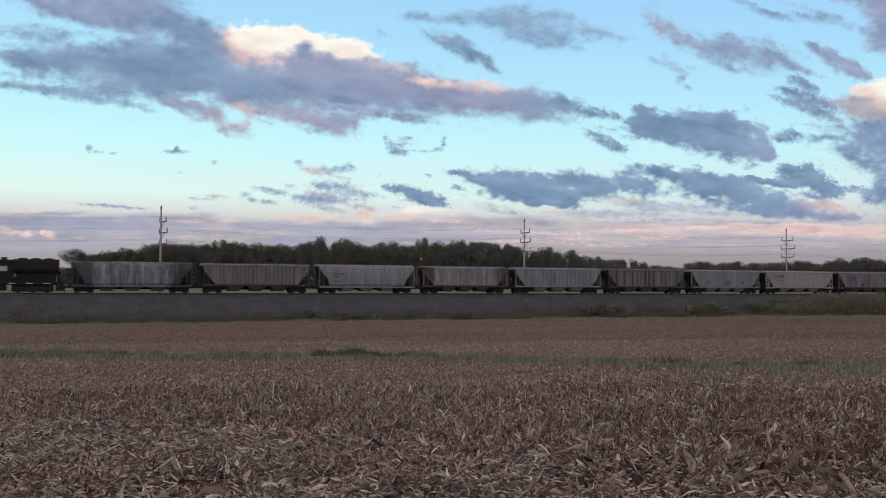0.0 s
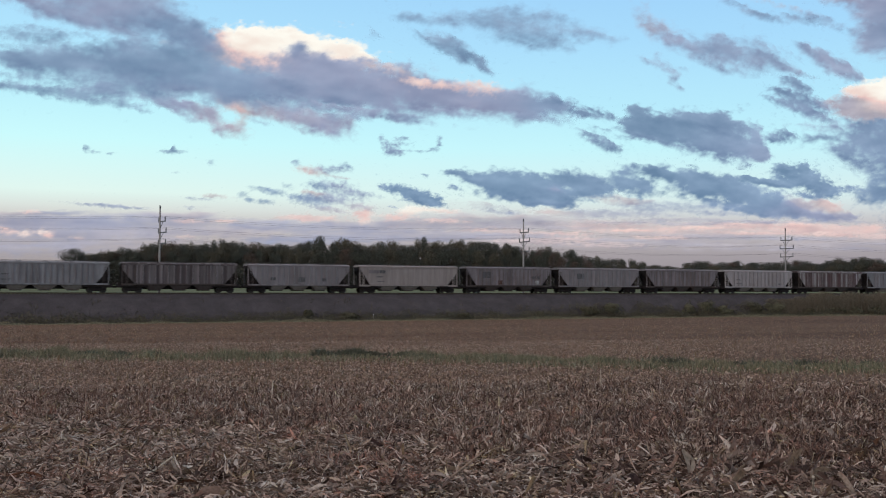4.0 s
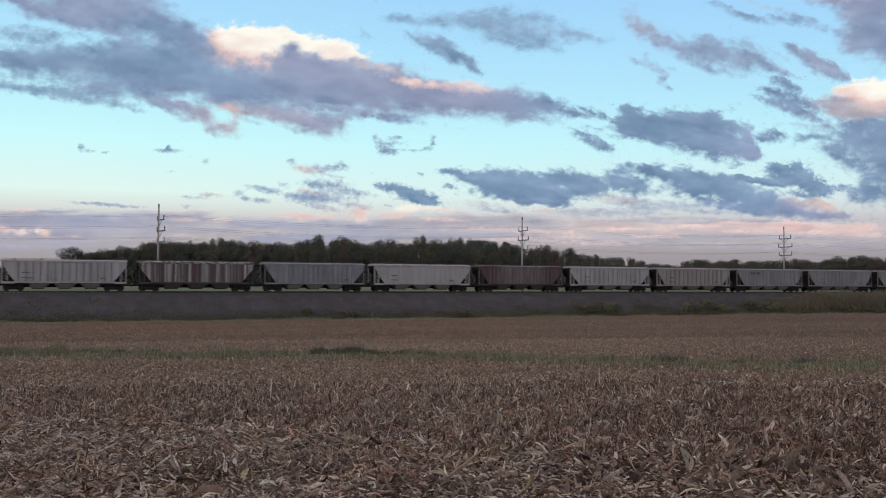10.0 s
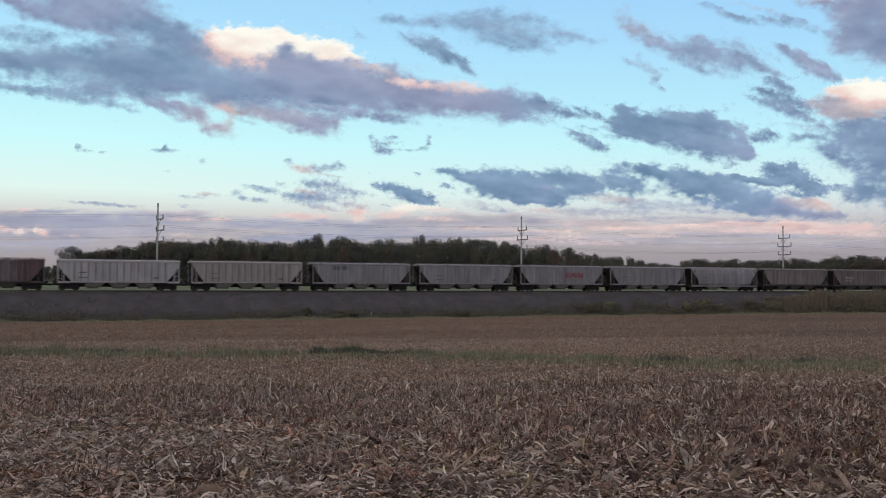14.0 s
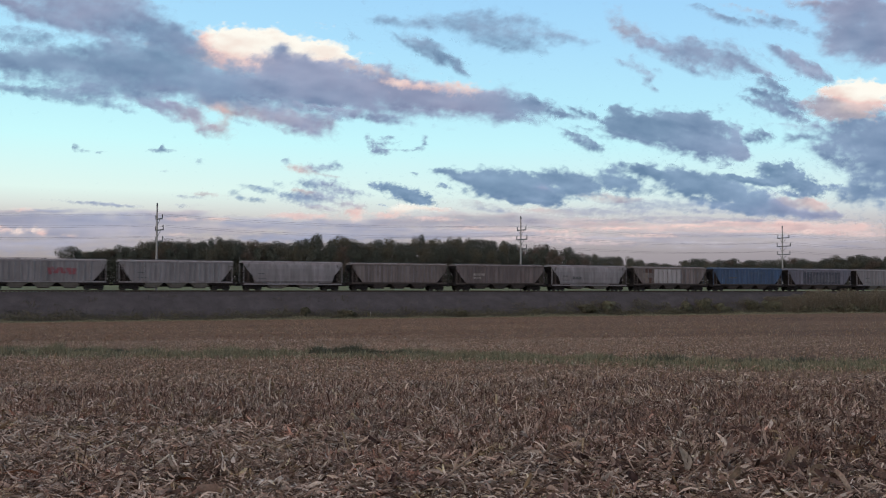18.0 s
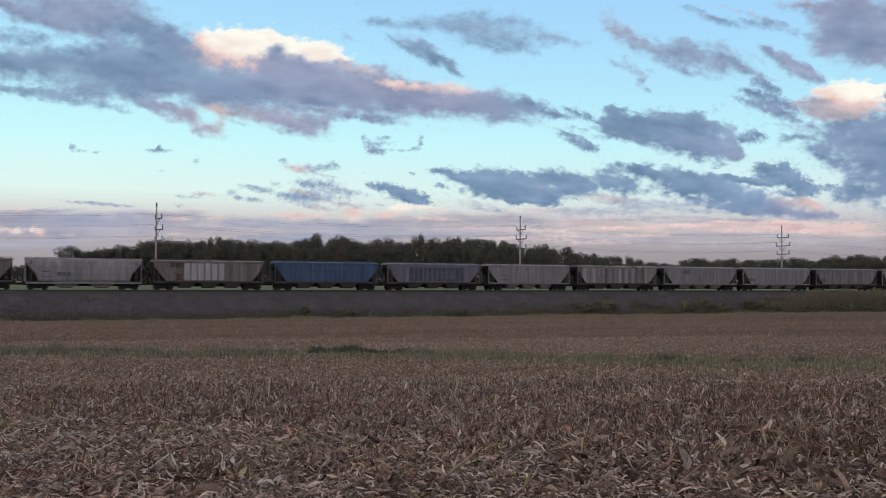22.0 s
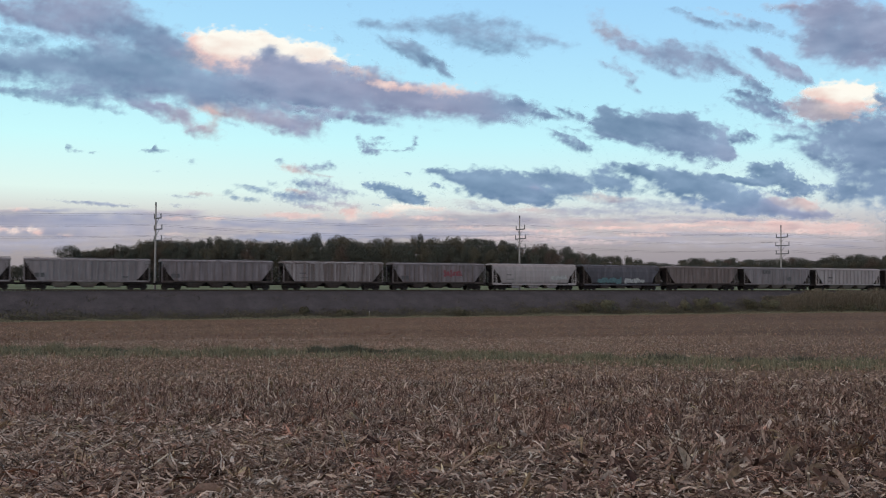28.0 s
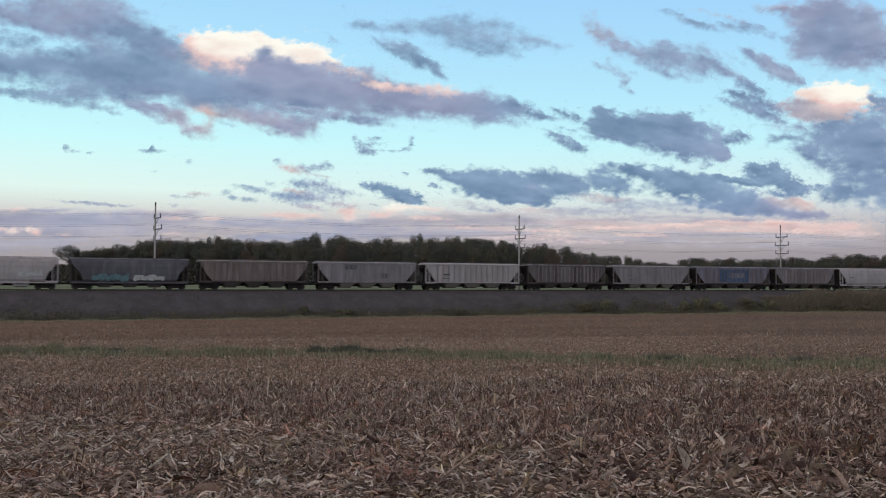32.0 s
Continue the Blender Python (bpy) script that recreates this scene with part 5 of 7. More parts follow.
v, f = stubble(rnd, 8.0, 30, 0.26, 0.11)
f = f[:len(f) // 4 * 3]
stuff("corn_stubble", v, f, M_STALK, "cut corn stalks standing in rows", "corn stubble")
v, f = stubble(rnd, 30, 90, 0.4, 0.10)
f = f[:len(f) // 4 * 3]
stuff("corn_stubble", v, f, M_STALK, "distant cut corn stalks standing in rows", "corn stubble")

# grassed waterway
WAY = ((-2.5, 40.8), (1.7, 38.2), (6.1, 34.6), (11.3, 31.0), (14.6, 27.4), (16.0, 24.7), (17.2, 22.3), (19.0, 20.9), (20.8, 19.6), (23.1, 18.0))
way_s, way_q = np.array([p[0] for p in WAY]), np.array([p[1] for p in WAY])
n = 82000
u = rnd.uniform(0, 1, n)
run = np.concatenate([[0], np.cumsum(np.hypot(np.diff(way_s), np.diff(way_q)))])
cs, cq = np.interp(u * run[-1], run, way_s), np.interp(u * run[-1], run, way_q)
off = rnd.normal(0, 1.0, n) * 0.95
s, q = cs + off * 0.5 + rnd.normal(0, 0.15, n), cq + off + rnd.normal(0, 0.15, n)
clump = np.clip(0.75 + 1.1 * patchy(s, q, 0.9, 2.0) + 0.6 * patchy(s, q, 3.0, 4.0), 0.15, 1.7)
h = rnd.uniform(0.08, 0.29, n) * clump * np.clip(1.15 - 0.022 * s, 0.7, 1.1)
m = rnd.uniform(0, 1, n) < np.clip(0.74 + 1.6 * patchy(s * 0.55, q, 0.45, 8.0), 0.15, 1.0)
s, q, h = s[m], q[m], h[m]
v, f = blades(rnd, s, q, -0.0274 * q - 0.01, h, np.full(len(s), 0.012), 0.3)
stuff("waterway_grass", v, f, M_GRASS, "strip of pale green grass crossing the field", "grass")
# darker weeds in it: stretches along the strip, how many, how tall
for s0, s1, n, tall in ((-2.0, 4.8, 5200, 0.24), (7.2, 8.4, 700, 0.22), (10.0, 12.3, 6000, 0.36), (17.2, 17.7, 420, 0.30), (18.6, 19.2, 300, 0.24), (20.2, 21.4, 900, 0.24)):
    s = rnd.uniform(s0, s1, n) + rnd.normal(0, 0.3, n)
    q = np.interp(s, way_s, way_q) + 0.5 + np.abs(rnd.normal(0, 0.5, n))
    h = rnd.uniform(0.3, 1.0, n) * tall * np.clip(0.8 + 1.3 * patchy(s, q, 1.3, 6.0), 0.2, 1.3)
    v, f = blades(rnd, s, q, -0.0274 * q - 0.01, h, np.full(n, 0.013), 0.35)
    stuff("waterway_weeds", v, f, M_PATCHWEED, "dark green weed patch in the grass strip", "weeds")

# single husks, leaves and stalks that lie on top close by
def husk_mesh(seed, size=None, mat=None):
    r = random.Random(seed)
    bm = bmesh.new()
    rows = []
    L, w = size or (r.uniform(0.14, 0.28), r.uniform(0.007, 0.017))
    bend, twist = r.uniform(-0.3, 0.4), r.uniform(-0.9, 0.9)
    for i in range(7):
        u = i / 6
        ww = w * (math.sin(math.pi * (0.12 + 0.86 * u)) ** 0.7)
        c = Vector((L * u, 0.03 * math.sin(u * 4 + seed), L * bend * u * (1 - u) * 0.8 + 0.01))
        a = twist * u
        rows.append([bm.verts.new(c + Vector((0, k * ww * math.cos(a), k * ww * math.sin(a) + abs(k) * ww * 0.5))) for k in (-1, 0, 1)])
    for a, b in zip(rows, rows[1:]):
        for k in (0, 1):
            bm.faces.new((a[k], a[k + 1], b[k + 1], b[k]))
    bmesh.ops.solidify(bm, geom=bm.faces, thickness=0.0015)
    return mesh_of("corn_husk", bm, mat or M_HUSK)


def stalk_mesh(seed):
    r = random.Random(seed)
    bm = bmesh.new()
    L = r.uniform(0.25, 0.5)
    for k in range(3):
        tube(bm, (L * k / 3, 0.01 * k, 0.012), (L * (k + 1) / 3, 0.01 * (k + 1), 0.012), 0.011 - 0.001 * k, seg=7)
        tube(bm, (L * (k + 1) / 3 - 0.008, 0.01 * (k + 1), 0.012), (L * (k + 1) / 3 + 0.008, 0.01 * (k + 1), 0.012), 0.014 - 0.001 * k, seg=7)
    return mesh_of("corn_stalk", bm, M_HUSK)


HUSKS, STALKS = [husk_mesh(k) for k in range(8)], [stalk_mesh(k) for k in range(4)]
r = random.Random(77)
for k in range(230):
    d = r.uniform(8.4 ** 1.2, 19 ** 1.2) ** (1 / 1.2)
    x = r.uniform(-0.47, 0.47) * d
    q = -x * math.sin(TURN) + d * math.cos(TURN)
    stalk = r.random() < 0.2
    ob = new("corn_stalk" if stalk else "corn_husk", r.choice(STALKS if stalk else HUSKS))
    ob.matrix_basis = pose(x, d, -0.0274 * q + 0.02, r.uniform(-25, 25), r.uniform(-50, 8), r.uniform(0, 360))
    tagged(ob, "broken dry corn stalk lying on the stubble" if stalk else "pale dry corn husk lying on the stubble", "corn stalk" if stalk else "corn husk", "loose husks and stalks")
# broad husks and standing stalks that stand out in the litter
HUSK_TINT = {"rust": ("rust brown", (0.20, 0.095, 0.058)), "dark": ("dark maroon brown", (0.085, 0.05, 0.046)), "tan": ("tan", (0.27, 0.195, 0.14)), "pale": ("pale buff", (0.42, 0.345, 0.29))}
HUSK_PAINT = {k: plain("husk_" + k, c, 0.8, 0, 14.0, 0.45) for k, (_, c) in HUSK_TINT.items()}
for k, (tint, x, y, L, yaw, tilt) in enumerate((
        ("rust", -4.23, 9.47, 0.20, 20, -10), ("rust", -3.87, 9.43, 0.22, 150, -12), ("rust", -2.43, 8.99, 0.20, 10, -6), ("dark", -0.68, 11.39, 0.24, 160, -25),
        ("dark", 0.58, 9.61, 0.18, 80, -45), ("tan", 1.11, 11.64, 0.26, 5, -8), ("pale", 2.40, 9.48, 0.26, 95, -55), ("pale", 2.31, 8.46, 0.30, 170, -5),
        ("tan", 3.44, 9.10, 0.26, 25, -15), ("dark", 3.58, 10.86, 0.22, 110, -35), ("tan", 3.48, 9.66, 0.28, 60, -40), ("pale", 3.46, 8.62, 0.24, 140, -25),
        ("tan", 2.63, 8.87, 0.24, 40, -35), ("rust", 4.76, 10.93, 0.24, 20, -30), ("dark", 1.73, 8.74, 0.24, 75, -20), ("pale", -0.84, 8.56, 0.22, 30, -8),
        ("tan", 0.03, 9.70, 0.22, 0, -4), ("dark", -0.40, 8.70, 0.20, 100, -30), ("tan", -2.49, 9.56, 0.22, 165, -6))):
    q = -x * math.sin(TURN) + y * math.cos(TURN)
    ob = new("corn_husk", husk_mesh(60 + k, (L, 0.17 * L), HUSK_PAINT[tint]))
    ob.matrix_basis = pose(x, y, -0.0274 * q + 0.05, 0, tilt, yaw)
    tagged(ob, "broad %s corn husk curled on the stubble" % HUSK_TINT[tint][0], "corn husk", "broad husks")
for k, (x, y) in enumerate(((-4.55, 19.01), (-1.28, 19.02), (1.90, 18.79), (3.61, 16.76), (-5.57, 18.13), (1.85, 14.10), (-2.85, 16.41), (0.43, 18.29), (3.15, 19.34))):
    q = -x * math.sin(TURN) + y * math.cos(TURN)
    ob = new("corn_stalk", STALKS[k % 4])
    ob.matrix_basis = pose(x, y, -0.0274 * q - 0.02, 0, -80 - 3 * (k % 3), 70 * k)
    tagged(ob, "cut corn stalk standing upright in the stubble", "corn stalk", "standing stalks")
# ---- clouds ----
def lattice(x, y, seed):
    """Smooth gradient noise over two arrays, about -0.7 to 0.7."""
    r = np.random.default_rng(900 + seed)
    perm, ang = r.permutation(256), r.uniform(0, 2 * np.pi, 256)
    gx, gy = np.cos(ang), np.sin(ang)
    i, j = np.floor(x).astype(int), np.floor(y).astype(int)
    fx, fy = x - i, y - j
    sx, sy = fx ** 3 * (fx * (fx * 6 - 15) + 10), fy ** 3 * (fy * (fy * 6 - 15) + 10)

    def corner(di, dj):
        k = perm[(perm[(i + di) % 256] + j + dj) % 256]
        return gx[k] * (fx - di) + gy[k] * (fy - dj)
    a, b = corner(0, 0), corner(0, 1)
    a, b = a + (corner(1, 0) - a) * sx, b + (corner(1, 1) - b) * sx
    return a + (b - a) * sy


def billows(x, y, seed, octaves=5, gain=0.55, round_tops=0.0):
    """Layered noise; round_tops turns it from plain wisps to rounded heads."""
    total, amp = np.zeros_like(x), 1.0
    for k in range(octaves):
        v = lattice(x, y, seed * 7 + k)
        total += amp * ((1 - round_tops) * v + round_tops * (0.42 - 1.7 * np.abs(v)))
        x, y, amp = x * 2.07 + 3.1, y * 2.07 + 1.7, amp * gain
    return total


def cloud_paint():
    """Dusk light on a cloud painted into emission, from slate over mauve and pink to cream; its edge frays out."""
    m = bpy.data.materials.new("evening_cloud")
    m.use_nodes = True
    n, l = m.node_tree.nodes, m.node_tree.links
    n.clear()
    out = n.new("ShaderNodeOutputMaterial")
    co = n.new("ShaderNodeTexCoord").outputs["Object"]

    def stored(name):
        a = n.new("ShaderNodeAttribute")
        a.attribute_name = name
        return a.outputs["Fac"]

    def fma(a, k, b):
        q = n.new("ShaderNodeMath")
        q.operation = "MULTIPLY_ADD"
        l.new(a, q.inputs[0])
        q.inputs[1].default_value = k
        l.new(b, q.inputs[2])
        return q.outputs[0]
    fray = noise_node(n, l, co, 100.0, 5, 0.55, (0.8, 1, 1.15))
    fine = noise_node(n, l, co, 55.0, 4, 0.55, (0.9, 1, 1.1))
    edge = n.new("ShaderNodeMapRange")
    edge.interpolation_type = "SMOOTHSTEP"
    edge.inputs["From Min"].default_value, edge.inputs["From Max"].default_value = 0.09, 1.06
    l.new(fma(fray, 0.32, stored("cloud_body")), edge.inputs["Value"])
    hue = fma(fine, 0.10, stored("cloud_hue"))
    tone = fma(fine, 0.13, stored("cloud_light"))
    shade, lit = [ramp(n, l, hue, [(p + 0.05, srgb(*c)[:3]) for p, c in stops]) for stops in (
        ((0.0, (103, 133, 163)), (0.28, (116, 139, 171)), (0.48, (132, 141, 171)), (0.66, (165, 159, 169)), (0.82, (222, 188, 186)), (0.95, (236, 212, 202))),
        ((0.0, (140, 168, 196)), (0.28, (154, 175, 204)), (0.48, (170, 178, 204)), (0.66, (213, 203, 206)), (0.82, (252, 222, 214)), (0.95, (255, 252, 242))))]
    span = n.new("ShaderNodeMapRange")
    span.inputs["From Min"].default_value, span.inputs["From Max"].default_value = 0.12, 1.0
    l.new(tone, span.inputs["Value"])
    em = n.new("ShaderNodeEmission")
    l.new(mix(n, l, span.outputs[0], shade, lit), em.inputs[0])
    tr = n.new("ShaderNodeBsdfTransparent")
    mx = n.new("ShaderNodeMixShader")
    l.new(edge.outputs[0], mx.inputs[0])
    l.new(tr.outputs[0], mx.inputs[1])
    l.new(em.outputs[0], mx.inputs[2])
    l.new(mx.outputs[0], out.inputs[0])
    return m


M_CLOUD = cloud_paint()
CLOUD_WORDS = {"grey": "broad blue-grey evening cloud with soft edges", "pale": "thin pale blue-grey scraps of cloud", "veil": "thin blue-grey veil of high cloud",
               "slate": "slate blue evening cloud with ragged top", "mauve": "mauve grey evening cloud flushed with pink", "bright": "sunlit cream white cloud top",
               "rosy": "rosy cloud puffs low over the horizon", "haze": "lavender cloud bank low over the horizon"}
CLOUDS = []
WIND = Vector((-1.62, 1.53, 0))


def cloud(look_of, depth, seed, tilt, soft, thick, wide, puff, lobes):
    """A cloud as a puffed sheet: soft lobes (sideways and upward tangents of the centre, half sizes,
    weight, hue) leaning by tilt degrees, torn and billowed by noise."""
    lob = np.array(lobes)
    u0, u1 = (lob[:, 0] - 2.1 * lob[:, 2]).min(), (lob[:, 0] + 2.1 * lob[:, 2]).max()
    w0, w1 = max(0.006, (lob[:, 1] - 2.3 * lob[:, 3]).min()), (lob[:, 1] + 2.3 * lob[:, 3]).max()
    step = 0.0014 if (u1 - u0) > 0.25 else 0.0011
    us, ws = np.arange(u0, u1, step), np.arange(w0, w1, step * (0.6 if wide < 0.5 else 0.85))
    U, W = np.meshgrid(us, ws)
    ca, sa = math.cos(radians(-tilt)), math.sin(radians(-tilt))
    size = float(np.clip(np.median(lob[:, 3]), 0.0022, 0.0105))
    P, Q = (U * ca + W * sa) * wide * 0.62 / size, (W * ca - U * sa) / size
    UU = U + 0.75 * size / wide ** 0.5 * billows(P * 0.5, Q * 0.5, seed + 50, 4)
    WW = W + 0.60 * size * billows(P * 0.5 + 7, Q * 0.5 + 3, seed + 90, 4)
    den, hue, hsum = np.zeros_like(U), np.zeros_like(U), np.full_like(U, 1e-6)
    for a, b, ra, rb, wt, h in lobes:
        x, y = (UU - a) * ca + (WW - b) * sa, (WW - b) * ca - (UU - a) * sa
        g = (x / ra) ** 2 + (y / rb) ** 2
        den += wt * np.exp(-0.85 * g)
        g = wt * np.exp(-1.1 * g)
        hue += h * g
        hsum += g
    rough = 0.62 * billows(P * 0.7, Q * 0.7, seed, 6, 0.62) + 0.5 * puff * billows(P * 0.9 + 5, Q * 0.9, seed + 20, 4, 0.5, 1.0)
    body = 1.30 * (1 - np.exp(-1.3 * den)) - 0.24 + 0.62 * rough * np.clip(1.45 - 0.6 * den, 0.16, 1.0)
    bulk = 1.30 * (1 - np.exp(-1.3 * den)) + 0.35 * billows(P * 0.5, Q * 0.6, seed, 2, 0.4)
    gw, gu = np.gradient(bulk, ws[1] - ws[0], us[1] - us[0])
    mass = np.clip(body, 0, 1.2)
    # light and shade put into the glow: tops and thin parts lighter
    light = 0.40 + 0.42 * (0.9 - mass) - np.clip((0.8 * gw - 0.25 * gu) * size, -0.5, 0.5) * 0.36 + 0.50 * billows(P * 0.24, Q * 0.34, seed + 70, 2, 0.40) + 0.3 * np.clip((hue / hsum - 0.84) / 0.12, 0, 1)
    body = np.minimum(body / soft, 1.2) * (0.55 + 0.45 * thick)
    body = np.minimum(body, 0.25 + 0.62 * thick ** 1.3 + (thick > 0.99))
    body[[0, -1], :] = -0.5
    body[:, [0, -1]] = -0.5
    idx = -np.ones(U.shape, int)
    keep = body > -0.12
    cell = keep[:-1, :-1] | keep[1:, :-1] | keep[:-1, 1:] | keep[1:, 1:]
    use = np.zeros_like(keep)
    for di in (0, 1):
        for dj in (0, 1):
            use[di:di + cell.shape[0], dj:dj + cell.shape[1]] |= cell
    idx[use] = np.arange(use.sum())
    cu, cw = (u0 + u1) / 2, (w0 + w1) / 2
    v = np.stack([U[use] - cu, -mass[use] * 0.006, W[use] - cw], 1)
    i, j = np.nonzero(cell)
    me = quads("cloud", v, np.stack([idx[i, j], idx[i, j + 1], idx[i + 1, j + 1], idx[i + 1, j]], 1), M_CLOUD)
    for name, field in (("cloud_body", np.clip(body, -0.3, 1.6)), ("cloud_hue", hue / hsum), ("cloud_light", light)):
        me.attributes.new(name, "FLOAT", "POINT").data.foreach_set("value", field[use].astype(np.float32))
    me.polygons.foreach_set("use_smooth", [True] * len(me.polygons))
    ob = new("cloud", me)
    ob.scale = (depth,) * 3
    ob.location = (cu * depth, depth, EYE.z + cw * depth)
    ob.visible_shadow = False
    tagged(ob, CLOUD_WORDS[look_of], "cloud", "evening clouds")
    CLOUDS.append((ob, Vector(ob.location)))


# look, depth in metres, seed, tilt, softness, thickness, fineness along the wind, puffiness, lobes
cloud("bright", 1245, 0, 6, 0.72, 1, 1, 0.9, ((-0.191, 0.2588, 0.0203, 0.0081, 1, 1), (-0.161, 0.2571, 0.0232, 0.0081, 1, 1), (-0.202, 0.2481, 0.0203, 0.0104, 1, 0.98), (-0.173, 0.2423, 0.0290, 0.0128, 1, 0.95), (-0.132, 0.2484, 0.0261, 0.0081, 1, 1),
    (-0.106, 0.2456, 0.0232, 0.0081, 1, 1), (-0.085, 0.2368, 0.0145, 0.0058, 0.9, 0.95), (-0.150, 0.2306, 0.0290, 0.0093, 0.9, 0.85), (-0.208, 0.2333, 0.0203, 0.0093, 0.9, 0.8), (-0.179, 0.2275, 0.0290, 0.0070, 0.9, 0.78),
    (-0.226, 0.2480, 0.0116, 0.0104, 0.6, 0.75), (-0.223, 0.2362, 0.0145, 0.0081, 0.7, 0.7), (-0.117, 0.2337, 0.0348, 0.0081, 0.9, 0.9)))
cloud("grey", 910, 1, 12, 1.17, 1, 1, 0.35, ((-0.373, 0.2916, 0.0406, 0.0163, 1, 0.42), (-0.335, 0.2859, 0.0406, 0.0174, 1, 0.42), (-0.302, 0.2742, 0.0348, 0.0139, 1, 0.3), (-0.267, 0.2643, 0.0290, 0.0128, 1, 0.25), (-0.248, 0.2597, 0.0174, 0.0116, 1, 0.3),
    (-0.411, 0.2885, 0.0261, 0.0093, 0.8, 0.42), (-0.438, 0.2972, 0.0290, 0.0058, 0.7, 0.5), (-0.320, 0.3067, 0.0348, 0.0128, 1, 0.42), (-0.355, 0.2722, 0.0348, 0.0070, 0.8, 0.35), (-0.235, 0.2456, 0.0116, 0.0070, 0.7, 0.45),
    (-0.285, 0.2903, 0.0174, 0.0070, 0.5, 0.3)))
cloud("grey", 1215, 2, 9, 1.17, 1, 1, 0.35, ((-0.448, 0.2333, 0.0290, 0.0070, 0.8, 0.2), (-0.419, 0.2341, 0.0348, 0.0081, 1, 0.15), (-0.389, 0.2383, 0.0261, 0.0104, 1, 0.15), (-0.360, 0.2284, 0.0348, 0.0128, 1, 0.15), (-0.404, 0.2223, 0.0406, 0.0087, 0.95, 0.18),
    (-0.325, 0.2327, 0.0290, 0.0128, 1, 0.15), (-0.328, 0.2504, 0.0145, 0.0070, 0.8, 0.2), (-0.290, 0.2358, 0.0348, 0.0139, 1, 0.15), (-0.261, 0.2301, 0.0348, 0.0163, 1, 0.1), (-0.296, 0.2152, 0.0464, 0.0139, 1, 0.22),
    (-0.330, 0.2062, 0.0348, 0.0093, 0.9, 0.28), (-0.225, 0.2138, 0.0464, 0.0163, 1, 0.22), (-0.254, 0.2007, 0.0464, 0.0081, 1, 0.4), (-0.196, 0.2039, 0.0406, 0.0139, 1, 0.27), (-0.164, 0.2058, 0.0348, 0.0151, 1, 0.4),
    (-0.242, 0.2449, 0.0203, 0.0116, 0.9, 0.2)))
cloud("grey", 1225, 3, 8, 1.04, 1, 1, 0.5, ((-0.158, 0.2259, 0.0174, 0.0081, 0.8, 0.5), (-0.146, 0.2424, 0.0087, 0.0081, 0.9, 0.38), (-0.132, 0.2272, 0.0197, 0.0104, 1, 0.47), (-0.106, 0.2273, 0.0255, 0.0093, 1, 0.47), (-0.143, 0.2130, 0.0290, 0.0139, 1, 0.45),
    (-0.108, 0.2131, 0.0348, 0.0151, 1, 0.45), (-0.126, 0.1966, 0.0522, 0.0139, 1, 0.33), (-0.073, 0.2133, 0.0348, 0.0139, 1, 0.45), (-0.061, 0.1898, 0.0522, 0.0093, 1, 0.4), (-0.032, 0.2106, 0.0290, 0.0128, 0.9, 0.5),
    (-0.015, 0.1971, 0.0406, 0.0128, 1, 0.45), (0.026, 0.1932, 0.0406, 0.0116, 1, 0.5), (0.061, 0.1904, 0.0348, 0.0116, 1, 0.45), (0.090, 0.1870, 0.0290, 0.0116, 1, 0.35), (0.111, 0.1848, 0.0186, 0.0110, 1, 0.25),
    (0.117, 0.1936, 0.0070, 0.0052, 0.8, 0.2)))
cloud("grey", 1200, 4, 8, 1.17, 1, 1, 0.5, ((-0.085, 0.1803, 0.0522, 0.0046, 0.9, 0.42), (0.003, 0.2078, 0.0232, 0.0041, 0.8, 0.78), (0.045, 0.2062, 0.0197, 0.0052, 1, 0.84), (-0.056, 0.2258, 0.0232, 0.0046, 0.7, 0.7), (-0.021, 0.2100, 0.0145, 0.0035, 0.8, 0.86),
    (-0.030, 0.2288, 0.0035, 0.0064, 0.75, 0.4), (-0.050, 0.1746, 0.0348, 0.0035, 0.7, 0.35), (-0.085, 0.1733, 0.0104, 0.0046, 0.6, 0.3), (-0.029, 0.1712, 0.0128, 0.0041, 0.6, 0.3), (0.015, 0.1784, 0.0348, 0.0035, 0.7, 0.4),
    (0.090, 0.1759, 0.0232, 0.0046, 0.7, 0.35)))
cloud("pale", 1235, 5, 6, 1.15, 0.8, 1, 0.3, ((-0.444, 0.2045, 0.0232, 0.0041, 0.8, 0.18), (-0.412, 0.1999, 0.0348, 0.0046, 0.9, 0.18), (-0.377, 0.1966, 0.0348, 0.0052, 0.9, 0.18), (-0.345, 0.2032, 0.0232, 0.0058, 0.8, 0.2), (-0.359, 0.1896, 0.0290, 0.0041, 0.7, 0.22),
    (-0.321, 0.1851, 0.0232, 0.0041, 0.55, 0.25), (-0.308, 0.1793, 0.0104, 0.0023, 0.5, 0.25), (-0.436, 0.2151, 0.0232, 0.0046, 0.6, 0.15), (-0.395, 0.2118, 0.0348, 0.0046, 0.5, 0.1), (-0.336, 0.1973, 0.0348, 0.0052, 0.8, 0.3)))
cloud("pale", 1240, 6, 4, 1.26, 0.75, 1, 0.3, ((-0.443, 0.2587, 0.0232, 0.0058, 0.8, 0.12), (-0.413, 0.2553, 0.0232, 0.0070, 0.8, 0.15), (-0.425, 0.2677, 0.0174, 0.0035, 0.6, 0.2), (-0.395, 0.2578, 0.0093, 0.0052, 0.7, 0.15), (-0.454, 0.2457, 0.0232, 0.0035, 0.5, 0.15),
    (-0.372, 0.2591, 0.0232, 0.0046, 0.4, 0.2), (-0.284, 0.2506, 0.0116, 0.0023, 0.4, 0.7)))
